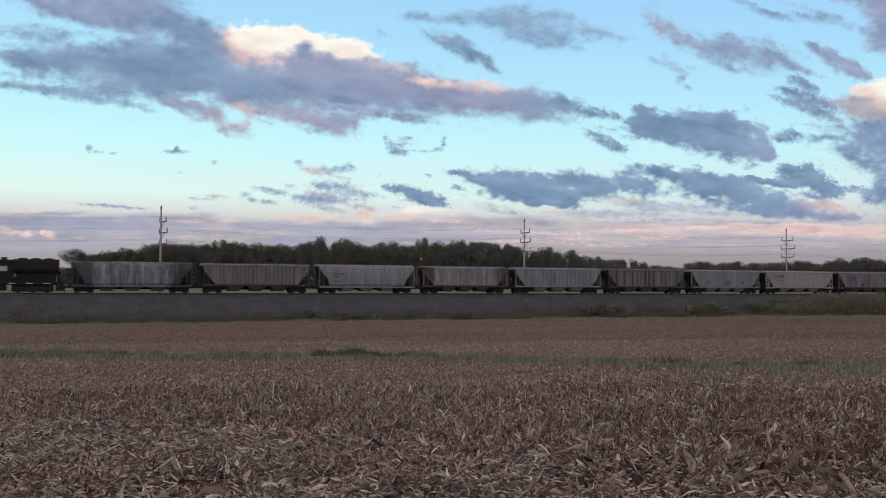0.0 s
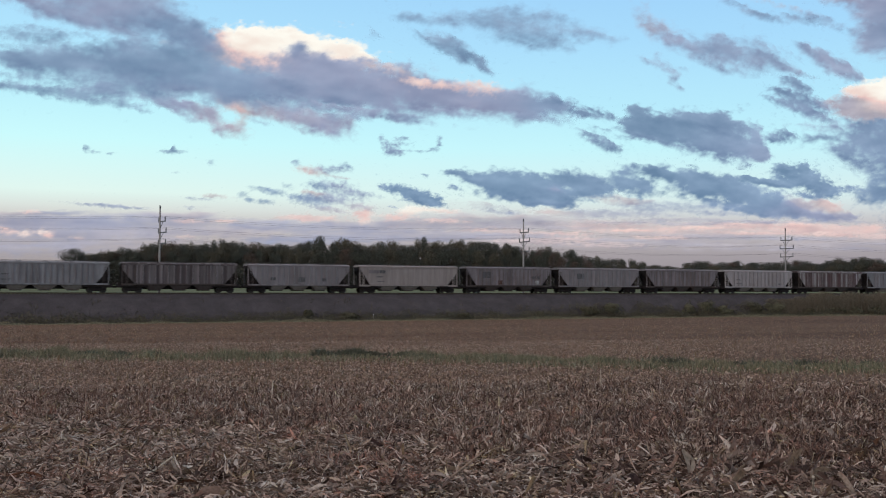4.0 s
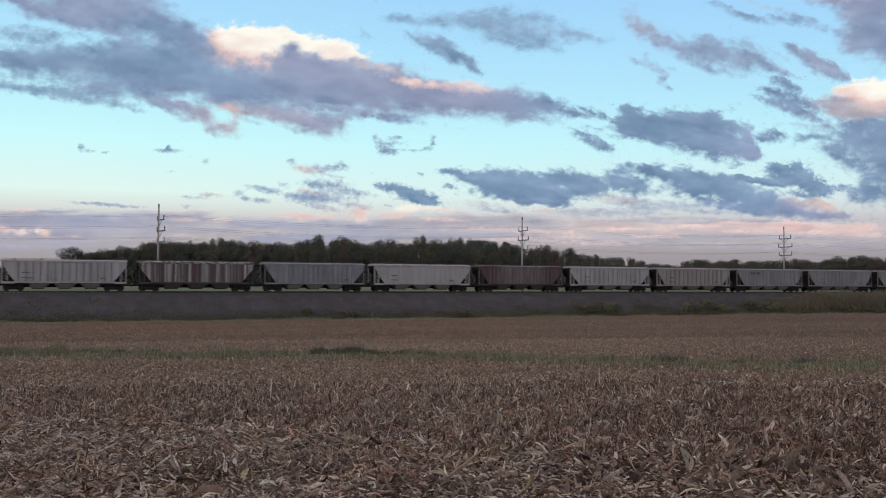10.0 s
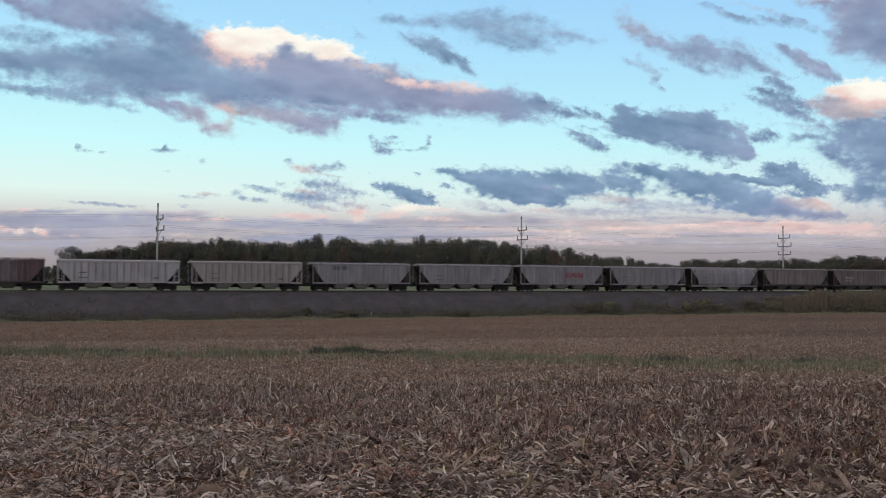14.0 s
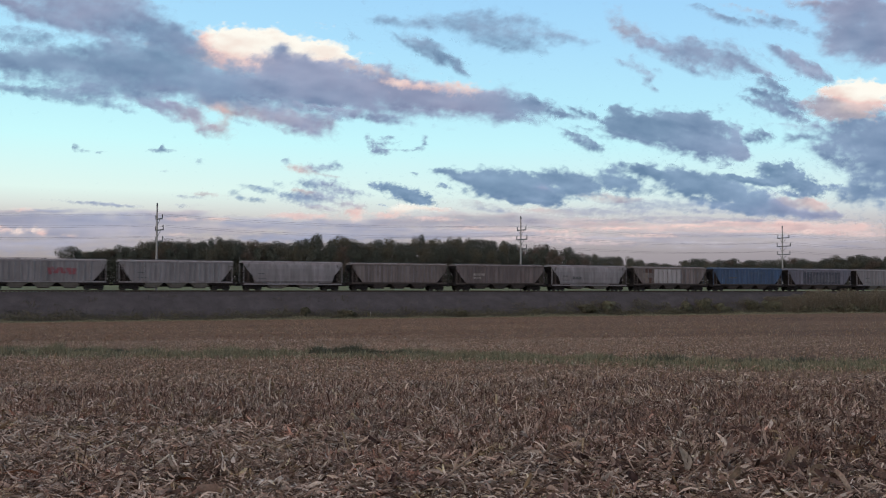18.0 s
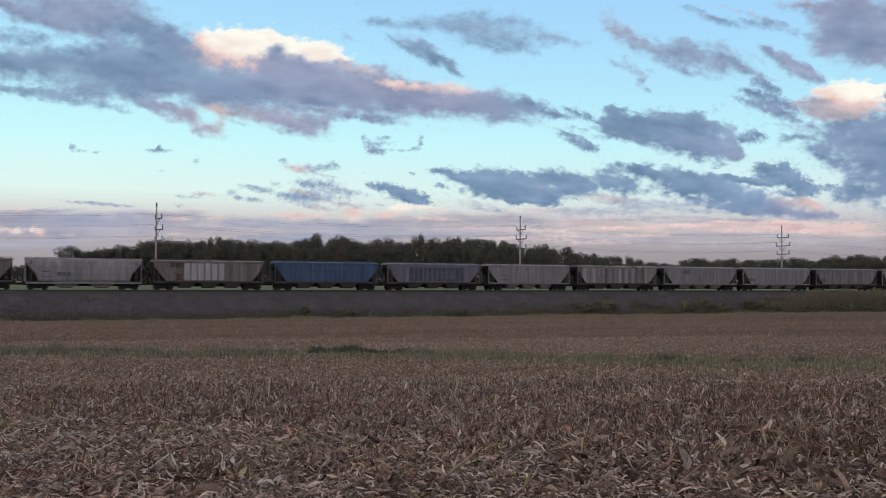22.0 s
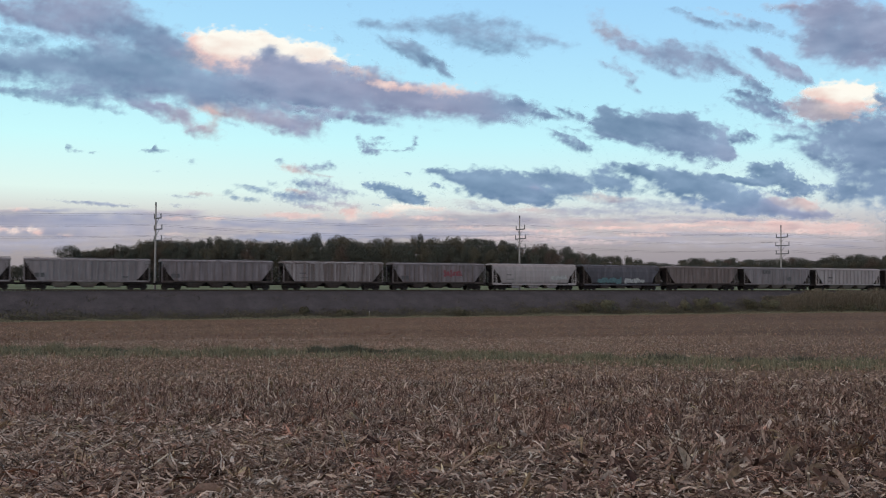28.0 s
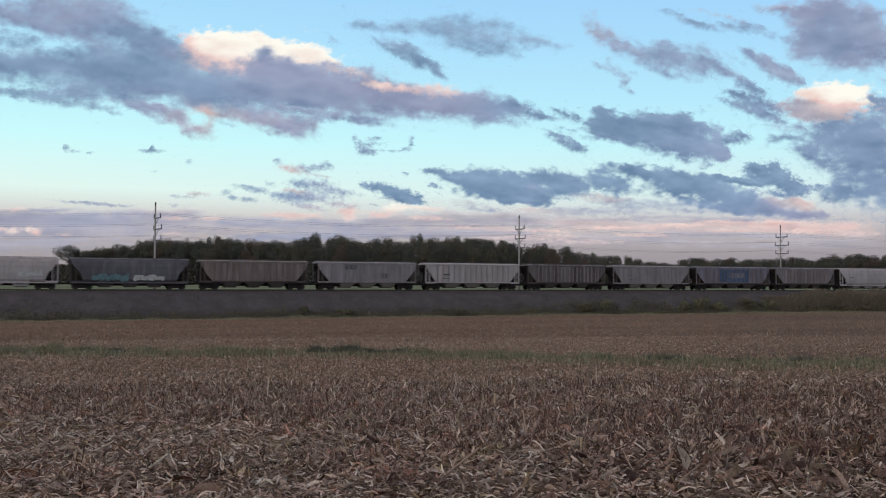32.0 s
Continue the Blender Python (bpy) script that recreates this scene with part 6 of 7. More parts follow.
cloud("mauve", 1232, 7, 18, 1.1, 1, 1, 0.45, ((-0.283, 0.1888, 0.0216, 0.0065, 0.9, 0.42), (-0.260, 0.1830, 0.0216, 0.0059, 0.9, 0.48), (-0.238, 0.1755, 0.0151, 0.0076, 0.9, 0.55), (-0.223, 0.1620, 0.0108, 0.0070, 0.9, 0.55), (-0.207, 0.1586, 0.0097, 0.0070, 0.8, 0.6),
    (-0.203, 0.1692, 0.0065, 0.0059, 0.5, 0.66), (-0.210, 0.1856, 0.0151, 0.0059, 1, 0.7), (-0.178, 0.1805, 0.0324, 0.0070, 1, 0.55), (-0.149, 0.1777, 0.0270, 0.0081, 1, 0.5), (-0.126, 0.1690, 0.0205, 0.0092, 1, 0.5),
    (-0.106, 0.1649, 0.0151, 0.0092, 1, 0.48), (-0.096, 0.1720, 0.0097, 0.0059, 0.7, 0.5), (-0.207, 0.1833, 0.0076, 0.0032, 0.9, 0.86), (-0.254, 0.1701, 0.0086, 0.0032, 0.4, 0.4), (-0.184, 0.1675, 0.0108, 0.0027, 0.4, 0.4)))
cloud("slate", 1627, 8, 14, 0.78, 1, 1, 1.1, ((0.207, 0.1793, 0.0110, 0.0060, 1, 0.04), (0.201, 0.1652, 0.0130, 0.0075, 1, 0.04), (0.222, 0.1677, 0.0175, 0.0085, 1, 0.05), (0.248, 0.1690, 0.0175, 0.0085, 1, 0.08), (0.266, 0.1726, 0.0150, 0.0065, 1, 0.15),
    (0.257, 0.1584, 0.0250, 0.0080, 1, 0.1), (0.230, 0.1572, 0.0220, 0.0070, 1, 0.08), (0.289, 0.1709, 0.0175, 0.0065, 1, 0.15), (0.300, 0.1592, 0.0240, 0.0125, 1, 0.2), (0.283, 0.1433, 0.0225, 0.0090, 1, 0.25),
    (0.312, 0.1417, 0.0190, 0.0095, 1, 0.3), (0.327, 0.1389, 0.0110, 0.0065, 0.9, 0.35), (0.216, 0.1536, 0.0180, 0.0030, 0.7, 0.2), (0.330, 0.1564, 0.0060, 0.0090, 0.8, 0.3)))
cloud("slate", 1653, 9, 14, 1.17, 1, 1, 1.1, ((0.160, 0.1815, 0.0100, 0.0035, 0.8, 0.1), (0.173, 0.1757, 0.0120, 0.0040, 0.8, 0.1), (0.155, 0.1568, 0.0100, 0.0035, 1, 0.2), (0.166, 0.1498, 0.0110, 0.0045, 1.2, 0.15), (0.179, 0.1428, 0.0100, 0.0045, 1.2, 0.12),
    (0.167, 0.1627, 0.0125, 0.0025, 0.5, 0.1), (0.190, 0.1628, 0.0100, 0.0025, 0.45, 0.1), (0.236, 0.1472, 0.0125, 0.0030, 0.6, 0.2), (0.252, 0.1426, 0.0125, 0.0025, 0.6, 0.2), (0.261, 0.1245, 0.0060, 0.0012, 0.5, 0.15)))
cloud("slate", 1230, 10, 8, 1.04, 1, 1, 1.1, ((0.125, 0.1848, 0.0125, 0.0050, 0.9, 0.2), (0.143, 0.1802, 0.0125, 0.0045, 0.9, 0.15), (0.156, 0.1768, 0.0100, 0.0035, 0.7, 0.15), (0.137, 0.1896, 0.0090, 0.0035, 0.6, 0.15), (0.190, 0.1722, 0.0060, 0.0020, 0.5, 0.1)))
cloud("slate", 2537, 11, 6, 0.78, 1, 1, 1.1, ((0.009, 0.1157, 0.0060, 0.0025, 0.9, 0.05), (0.022, 0.1140, 0.0100, 0.0035, 0.9, 0.05), (0.039, 0.1077, 0.0125, 0.0040, 0.9, 0.05), (0.058, 0.1054, 0.0175, 0.0075, 1, 0.04), (0.074, 0.1078, 0.0200, 0.0080, 1, 0.04),
    (0.079, 0.0956, 0.0299, 0.0075, 1, 0.08), (0.103, 0.1056, 0.0200, 0.0080, 1, 0.05), (0.117, 0.0928, 0.0250, 0.0070, 1, 0.12), (0.132, 0.1099, 0.0140, 0.0065, 1, 0.05), (0.149, 0.1029, 0.0200, 0.0080, 1, 0.08),
    (0.105, 0.0846, 0.0299, 0.0030, 0.8, 0.2), (0.117, 0.0987, 0.0070, 0.0030, 0.6, 0.78), (0.160, 0.1041, 0.0175, 0.0075, 1, 0.08)))
cloud("slate", 2698, 12, 10, 0.81, 1, 1, 1.1, ((0.190, 0.1101, 0.0120, 0.0100, 1, 0.05), (0.207, 0.1014, 0.0190, 0.0075, 1, 0.08), (0.219, 0.1184, 0.0140, 0.0045, 1, 0.05), (0.236, 0.1150, 0.0200, 0.0065, 1, 0.05), (0.259, 0.1105, 0.0200, 0.0080, 1, 0.05),
    (0.272, 0.0988, 0.0230, 0.0080, 1, 0.08), (0.294, 0.1059, 0.0190, 0.0075, 1, 0.08), (0.313, 0.0949, 0.0230, 0.0090, 1, 0.1), (0.330, 0.0886, 0.0230, 0.0080, 1, 0.15), (0.306, 0.0803, 0.0299, 0.0035, 0.8, 0.28),
    (0.353, 0.0782, 0.0270, 0.0070, 1, 0.38), (0.387, 0.0737, 0.0240, 0.0045, 1, 0.48), (0.416, 0.0739, 0.0140, 0.0035, 0.8, 0.52), (0.373, 0.0853, 0.0180, 0.0060, 0.9, 0.6), (0.399, 0.0831, 0.0160, 0.0045, 0.8, 0.74)))
cloud("mauve", 3221, 13, 3, 1.15, 0.85, 0.6, 0.4, ((0.189, 0.0879, 0.0270, 0.0038, 0.8, 0.66), (0.160, 0.0936, 0.0216, 0.0027, 0.6, 0.6), (0.213, 0.0822, 0.0270, 0.0043, 0.7, 0.42), (0.265, 0.0825, 0.0270, 0.0038, 0.7, 0.38), (0.160, 0.0738, 0.0324, 0.0043, 0.7, 0.5),
    (0.204, 0.0746, 0.0324, 0.0032, 0.6, 0.5), (0.117, 0.0748, 0.0270, 0.0027, 0.6, 0.7), (0.282, 0.0756, 0.0324, 0.0027, 0.6, 0.4), (0.056, 0.0780, 0.0162, 0.0032, 0.5, 0.5), (0.070, 0.0745, 0.0162, 0.0022, 0.5, 0.4),
    (0.038, 0.0837, 0.0270, 0.0032, 0.4, 0.6)))
cloud("slate", 2370, 14, 8, 0.72, 1, 1, 1.1, ((0.353, 0.1214, 0.0080, 0.0045, 1, 0.05), (0.376, 0.1215, 0.0100, 0.0055, 1, 0.05), (0.364, 0.1115, 0.0165, 0.0070, 1, 0.05), (0.387, 0.1070, 0.0140, 0.0070, 1, 0.1), (0.399, 0.0983, 0.0110, 0.0045, 1, 0.15),
    (0.329, 0.1085, 0.0175, 0.0030, 0.9, 0.05), (0.315, 0.1125, 0.0060, 0.0020, 0.8, 0.05), (0.348, 0.1062, 0.0150, 0.0030, 0.9, 0.1), (0.380, 0.0935, 0.0140, 0.0025, 0.8, 0.2), (0.424, 0.1013, 0.0125, 0.0035, 0.7, 0.2)))
cloud("slate", 1913, 15, 4, 0.98, 1, 1, 1.1, ((0.441, 0.1716, 0.0165, 0.0120, 1, 0.2), (0.435, 0.1511, 0.0175, 0.0085, 1, 0.2), (0.417, 0.1405, 0.0165, 0.0045, 1, 0.2), (0.440, 0.1306, 0.0200, 0.0085, 1, 0.25), (0.464, 0.1571, 0.0200, 0.0200, 1, 0.25),
    (0.452, 0.1044, 0.0125, 0.0120, 1, 0.15), (0.443, 0.0915, 0.0125, 0.0065, 0.9, 0.2), (0.475, 0.1220, 0.0200, 0.0299, 1, 0.2), (0.395, 0.1562, 0.0150, 0.0035, 1.2, 0.2), (0.411, 0.1639, 0.0200, 0.0045, 0.5, 0.35),
    (0.383, 0.1655, 0.0150, 0.0040, 0.4, 0.4), (0.490, 0.1543, 0.0240, 0.0240, 1, 0.25), (0.504, 0.1046, 0.0230, 0.0250, 1, 0.22)))
cloud("bright", 1364, 16, 0, 0.8, 1, 1, 0.9, ((0.464, 0.2064, 0.0221, 0.0075, 1, 1), (0.450, 0.1993, 0.0163, 0.0070, 1, 0.93), (0.482, 0.2012, 0.0174, 0.0093, 1, 0.96), (0.434, 0.2039, 0.0104, 0.0046, 0.8, 0.9), (0.461, 0.1864, 0.0261, 0.0075, 0.9, 0.74),
    (0.435, 0.1863, 0.0174, 0.0075, 0.8, 0.58), (0.416, 0.1909, 0.0128, 0.0064, 0.6, 0.58), (0.444, 0.1781, 0.0232, 0.0046, 0.7, 0.6)))
cloud("slate", 1395, 17, 0, 0.8, 1, 1, 1.1, ((0.502, 0.1948, 0.0160, 0.0060, 1, 0.25), (0.523, 0.1867, 0.0200, 0.0100, 1, 0.3)))
cloud("slate", 1378, 18, 20, 1.1, 1, 1, 1.1, ((0.365, 0.2142, 0.0090, 0.0040, 0.9, 0.15), (0.375, 0.2084, 0.0120, 0.0050, 1, 0.15), (0.356, 0.2018, 0.0120, 0.0040, 1, 0.15), (0.342, 0.1964, 0.0070, 0.0020, 0.7, 0.15), (0.374, 0.1948, 0.0170, 0.0070, 1, 0.2),
    (0.378, 0.1831, 0.0190, 0.0055, 1, 0.25), (0.400, 0.1885, 0.0140, 0.0055, 0.9, 0.35), (0.394, 0.1773, 0.0200, 0.0035, 0.7, 0.35), (0.353, 0.1918, 0.0090, 0.0035, 0.7, 0.2), (0.350, 0.1536, 0.0090, 0.0040, 1.2, 0.15),
    (0.362, 0.1578, 0.0100, 0.0045, 1.1, 0.2), (0.344, 0.1524, 0.0045, 0.0017, 0.8, 0.1)))
cloud("veil", 1050, 19, 20, 1.21, 0.88, 1, 0.4, ((0.223, 0.2714, 0.0130, 0.0086, 0.6, 0.56), (0.232, 0.2655, 0.0184, 0.0086, 0.6, 0.52), (0.213, 0.2885, 0.0108, 0.0086, 0.35, 0.5), (0.248, 0.2543, 0.0189, 0.0065, 0.75, 0.48), (0.272, 0.2456, 0.0216, 0.0070, 1, 0.4),
    (0.295, 0.2469, 0.0216, 0.0092, 1, 0.35), (0.313, 0.2387, 0.0313, 0.0103, 1, 0.35), (0.342, 0.2389, 0.0216, 0.0081, 1, 0.38), (0.295, 0.2268, 0.0216, 0.0043, 0.8, 0.35), (0.359, 0.2301, 0.0162, 0.0059, 0.9, 0.38),
    (0.377, 0.2225, 0.0135, 0.0032, 0.7, 0.4), (0.330, 0.2553, 0.0135, 0.0070, 0.6, 0.35), (0.295, 0.2575, 0.0108, 0.0049, 0.5, 0.35)))
cloud("veil", 1146, 20, 30, 1.26, 0.75, 1, 0.4, ((0.219, 0.2324, 0.0097, 0.0032, 0.7, 0.42), (0.237, 0.2277, 0.0135, 0.0043, 0.8, 0.42), (0.245, 0.2148, 0.0043, 0.0070, 0.8, 0.4), (0.252, 0.2060, 0.0049, 0.0032, 0.6, 0.4), (0.231, 0.2395, 0.0076, 0.0032, 0.4, 0.42),
    (0.257, 0.2255, 0.0054, 0.0022, 0.5, 0.3)))
cloud("veil", 957, 21, 5, 1.32, 0.8, 1, 0.3, ((-0.027, 0.2785, 0.0216, 0.0049, 0.7, 0.22), (0.008, 0.2757, 0.0270, 0.0054, 0.8, 0.22), (0.049, 0.2759, 0.0270, 0.0081, 1, 0.2), (0.079, 0.2790, 0.0270, 0.0108, 1, 0.2), (0.084, 0.2612, 0.0270, 0.0092, 0.9, 0.2),
    (0.108, 0.2578, 0.0216, 0.0097, 0.9, 0.2), (0.120, 0.2792, 0.0216, 0.0070, 0.8, 0.25), (0.149, 0.2645, 0.0216, 0.0070, 0.8, 0.25), (0.172, 0.2569, 0.0216, 0.0049, 0.7, 0.3), (0.125, 0.2484, 0.0162, 0.0054, 0.6, 0.2)))
cloud("veil", 1051, 22, 30, 1.15, 0.85, 1, 0.4, ((-0.015, 0.2572, 0.0135, 0.0032, 0.7, 0.15), (0.003, 0.2514, 0.0162, 0.0065, 0.9, 0.15), (0.017, 0.2538, 0.0108, 0.0059, 0.8, 0.2), (0.020, 0.2432, 0.0184, 0.0076, 1, 0.15), (0.038, 0.2356, 0.0146, 0.0059, 1, 0.15),
    (0.048, 0.2268, 0.0081, 0.0043, 0.9, 0.2), (0.055, 0.2210, 0.0049, 0.0027, 0.7, 0.2), (-0.065, 0.2605, 0.0076, 0.0038, 0.4, 0.2), (-0.052, 0.2961, 0.0054, 0.0054, 0.3, 0.2)))
cloud("veil", 913, 23, 14, 1.26, 0.85, 1, 0.3, ((0.313, 0.2949, 0.0162, 0.0027, 0.7, 0.25), (0.328, 0.2861, 0.0162, 0.0032, 0.8, 0.25), (0.345, 0.2802, 0.0189, 0.0038, 0.85, 0.25), (0.377, 0.2792, 0.0216, 0.0038, 0.85, 0.25), (0.395, 0.2816, 0.0162, 0.0043, 0.8, 0.3),
    (0.418, 0.2717, 0.0216, 0.0043, 0.5, 0.3), (0.360, 0.2933, 0.0324, 0.0032, 0.4, 0.62)))
cloud("veil", 1107, 24, 30, 1.09, 0.9, 1, 0.4, ((0.380, 0.2508, 0.0076, 0.0043, 0.6, 0.32), (0.392, 0.2420, 0.0135, 0.0054, 0.9, 0.38), (0.406, 0.2333, 0.0184, 0.0076, 1, 0.42), (0.421, 0.2263, 0.0162, 0.0070, 1, 0.44), (0.432, 0.2216, 0.0086, 0.0043, 0.8, 0.42),
    (0.365, 0.2437, 0.0135, 0.0027, 0.4, 0.35)))
cloud("mauve", 946, 25, 0, 0.95, 1, 1, 0.3, ((0.477, 0.2986, 0.0324, 0.0151, 1, 0.42), (0.500, 0.2751, 0.0324, 0.0216, 1, 0.36), (0.477, 0.2572, 0.0248, 0.0162, 1.1, 0.32), (0.455, 0.2719, 0.0151, 0.0216, 1, 0.4), (0.530, 0.2634, 0.0270, 0.0270, 1, 0.45),
    (0.500, 0.2420, 0.0216, 0.0076, 0.7, 0.42), (0.454, 0.2961, 0.0248, 0.0070, 0.7, 0.5), (0.422, 0.2984, 0.0216, 0.0043, 0.5, 0.55), (0.445, 0.2511, 0.0108, 0.0076, 0.5, 0.42)))
cloud("slate", 1808, 26, 0, 1.09, 0.9, 1, 1.1, ((-0.049, 0.1382, 0.0070, 0.0040, 1.2, 0.32), (-0.055, 0.1458, 0.0040, 0.0040, 0.8, 0.32), (-0.060, 0.1517, 0.0025, 0.0030, 0.6, 0.3), (-0.044, 0.1459, 0.0050, 0.0035, 0.7, 0.32), (-0.038, 0.1512, 0.0070, 0.0020, 0.6, 0.25),
    (-0.032, 0.1459, 0.0050, 0.0020, 0.4, 0.2), (-0.023, 0.1384, 0.0150, 0.0012, 0.6, 0.25), (-0.006, 0.1402, 0.0050, 0.0020, 0.7, 0.2), (0.000, 0.1461, 0.0020, 0.0040, 0.8, 0.2), (0.001, 0.1520, 0.0020, 0.0025, 0.6, 0.2),
    (-0.041, 0.1359, 0.0045, 0.0020, 0.6, 0.32)))
cloud("pale", 1873, 27, 0, 1.09, 0.8, 1, 0.5, ((-0.365, 0.1397, 0.0035, 0.0029, 1.1, 0.15), (-0.355, 0.1362, 0.0070, 0.0015, 0.7, 0.2), (-0.339, 0.1345, 0.0046, 0.0012, 0.6, 0.2)))
cloud("pale", 1930, 28, 0, 1.09, 0.85, 1, 0.5, ((-0.274, 0.1366, 0.0093, 0.0020, 1.1, 0.15), (-0.275, 0.1407, 0.0017, 0.0029, 1, 0.15), (-0.283, 0.1371, 0.0058, 0.0012, 0.5, 0.2), (-0.236, 0.1257, 0.0041, 0.0035, 0.55, 0.2), (-0.271, 0.1150, 0.0046, 0.0012, 0.45, 0.3)))
cloud("pale", 2922, 29, 4, 1.09, 0.9, 0.8, 0.4, ((-0.203, 0.0925, 0.0052, 0.0029, 0.8, 0.1), (-0.197, 0.0867, 0.0046, 0.0023, 0.8, 0.1), (-0.183, 0.0984, 0.0116, 0.0023, 0.8, 0.15), (-0.171, 0.0944, 0.0116, 0.0029, 0.8, 0.15), (-0.180, 0.0850, 0.0087, 0.0023, 0.9, 0.15),
    (-0.157, 0.1015, 0.0058, 0.0029, 0.5, 0.2), (-0.232, 0.0906, 0.0128, 0.0023, 0.8, 0.66), (-0.250, 0.0876, 0.0145, 0.0015, 0.6, 0.42), (-0.258, 0.0788, 0.0093, 0.0017, 0.5, 0.42), (-0.349, 0.0807, 0.0290, 0.0016, 0.9, 0.42),
    (-0.322, 0.0785, 0.0174, 0.0012, 0.6, 0.42)))
cloud("mauve", 2652, 30, 8, 1.05, 0.88, 1, 0.7, ((-0.131, 0.0864, 0.0151, 0.0049, 0.95, 0.3), (-0.113, 0.0888, 0.0162, 0.0043, 0.8, 0.45), (-0.148, 0.0898, 0.0076, 0.0032, 0.8, 0.25), (-0.125, 0.1016, 0.0135, 0.0038, 0.7, 0.25), (-0.107, 0.1017, 0.0162, 0.0049, 0.75, 0.4),
    (-0.090, 0.0930, 0.0162, 0.0043, 0.7, 0.4), (-0.108, 0.1192, 0.0130, 0.0027, 0.8, 0.36), (-0.096, 0.1222, 0.0076, 0.0027, 0.7, 0.25), (-0.134, 0.1174, 0.0130, 0.0038, 0.9, 0.7), (-0.148, 0.1261, 0.0043, 0.0027, 0.6, 0.3),
    (-0.122, 0.1174, 0.0097, 0.0022, 0.5, 0.4), (-0.084, 0.0808, 0.0135, 0.0032, 0.7, 0.58), (-0.072, 0.0931, 0.0135, 0.0027, 0.5, 0.35), (-0.131, 0.0940, 0.0119, 0.0022, 0.8, 0.72), (-0.113, 0.0772, 0.0162, 0.0027, 0.7, 0.58),
    (-0.102, 0.1105, 0.0108, 0.0022, 0.5, 0.62)))
cloud("slate", 2780, 31, 12, 0.85, 1, 1, 1.1, ((-0.054, 0.0990, 0.0065, 0.0030, 0.8, 0.1), (-0.040, 0.0991, 0.0100, 0.0040, 1, 0.05), (-0.029, 0.0933, 0.0120, 0.0040, 1, 0.05), (-0.014, 0.0905, 0.0120, 0.0050, 1, 0.05), (-0.005, 0.0847, 0.0090, 0.0030, 0.9, 0.1),
    (-0.023, 0.0858, 0.0140, 0.0025, 0.8, 0.1), (-0.061, 0.1019, 0.0040, 0.0020, 0.5, 0.2), (-0.049, 0.0804, 0.0040, 0.0012, 0.7, 0.3), (-0.016, 0.1132, 0.0040, 0.0015, 0.6, 0.1), (0.012, 0.1023, 0.0040, 0.0025, 0.7, 0.1),
    (0.018, 0.0994, 0.0040, 0.0020, 0.7, 0.1), (0.000, 0.0894, 0.0030, 0.0015, 0.6, 0.1)))
cloud("rosy", 3650, 32, 0, 1.17, 0.95, 0.7, 0.9, ((-0.029, 0.0776, 0.0104, 0.0029, 1, 0.97), (-0.034, 0.0741, 0.0070, 0.0029, 0.8, 0.9), (-0.020, 0.0788, 0.0081, 0.0023, 0.8, 0.97), (-0.005, 0.0777, 0.0093, 0.0023, 0.8, 0.95), (-0.046, 0.0699, 0.0145, 0.0035, 0.8, 0.84),
    (-0.078, 0.0698, 0.0058, 0.0058, 1, 0.84), (-0.084, 0.0727, 0.0104, 0.0035, 0.7, 0.8), (-0.130, 0.0678, 0.0232, 0.0029, 0.9, 0.8), (-0.148, 0.0694, 0.0174, 0.0023, 0.7, 0.76), (0.009, 0.0760, 0.0116, 0.0023, 0.6, 0.8),
    (-0.078, 0.0785, 0.0116, 0.0029, 0.6, 0.6), (0.114, 0.0765, 0.0116, 0.0023, 0.6, 0.76)))
cloud("rosy", 3700, 33, 0, 1.17, 0.95, 0.7, 0.9, ((-0.441, 0.0523, 0.0087, 0.0020, 1, 0.84), (-0.427, 0.0512, 0.0064, 0.0029, 1, 0.87), (-0.409, 0.0525, 0.0070, 0.0029, 1, 0.87), (-0.402, 0.0496, 0.0046, 0.0023, 0.9, 0.84), (-0.374, 0.0468, 0.0081, 0.0017, 0.7, 0.72),
    (-0.424, 0.0740, 0.0116, 0.0015, 0.8, 0.88), (-0.450, 0.0564, 0.0081, 0.0015, 0.8, 0.8), (-0.261, 0.0648, 0.0145, 0.0020, 0.8, 0.75), (-0.220, 0.0650, 0.0104, 0.0015, 0.9, 0.84), (-0.264, 0.0485, 0.0081, 0.0017, 0.6, 0.75)))
cloud("haze", 4000, 34, 0, 1.1, 0.86, 0.3, 0.5, ((-0.444, 0.0622, 0.0464, 0.0075, 1, 0.57), (-0.386, 0.0625, 0.0464, 0.0070, 1, 0.51), (-0.328, 0.0628, 0.0464, 0.0075, 1, 0.51), (-0.270, 0.0648, 0.0348, 0.0064, 1, 0.57), (-0.398, 0.0508, 0.0696, 0.0075, 0.9, 0.55),
    (-0.310, 0.0530, 0.0696, 0.0052, 0.8, 0.58), (-0.485, 0.0591, 0.0406, 0.0104, 1, 0.57), (-0.392, 0.0735, 0.0232, 0.0015, 0.9, 0.5), (-0.270, 0.0712, 0.0290, 0.0029, 1, 0.63), (-0.433, 0.0722, 0.0232, 0.0017, 0.7, 0.66),
    (-0.420, 0.0361, 0.0813, 0.0081, 0.7, 0.55), (-0.310, 0.0425, 0.0813, 0.0052, 0.5, 0.59), (-0.206, 0.0628, 0.0406, 0.0029, 0.8, 0.63), (-0.200, 0.0546, 0.0464, 0.0041, 0.8, 0.63)))
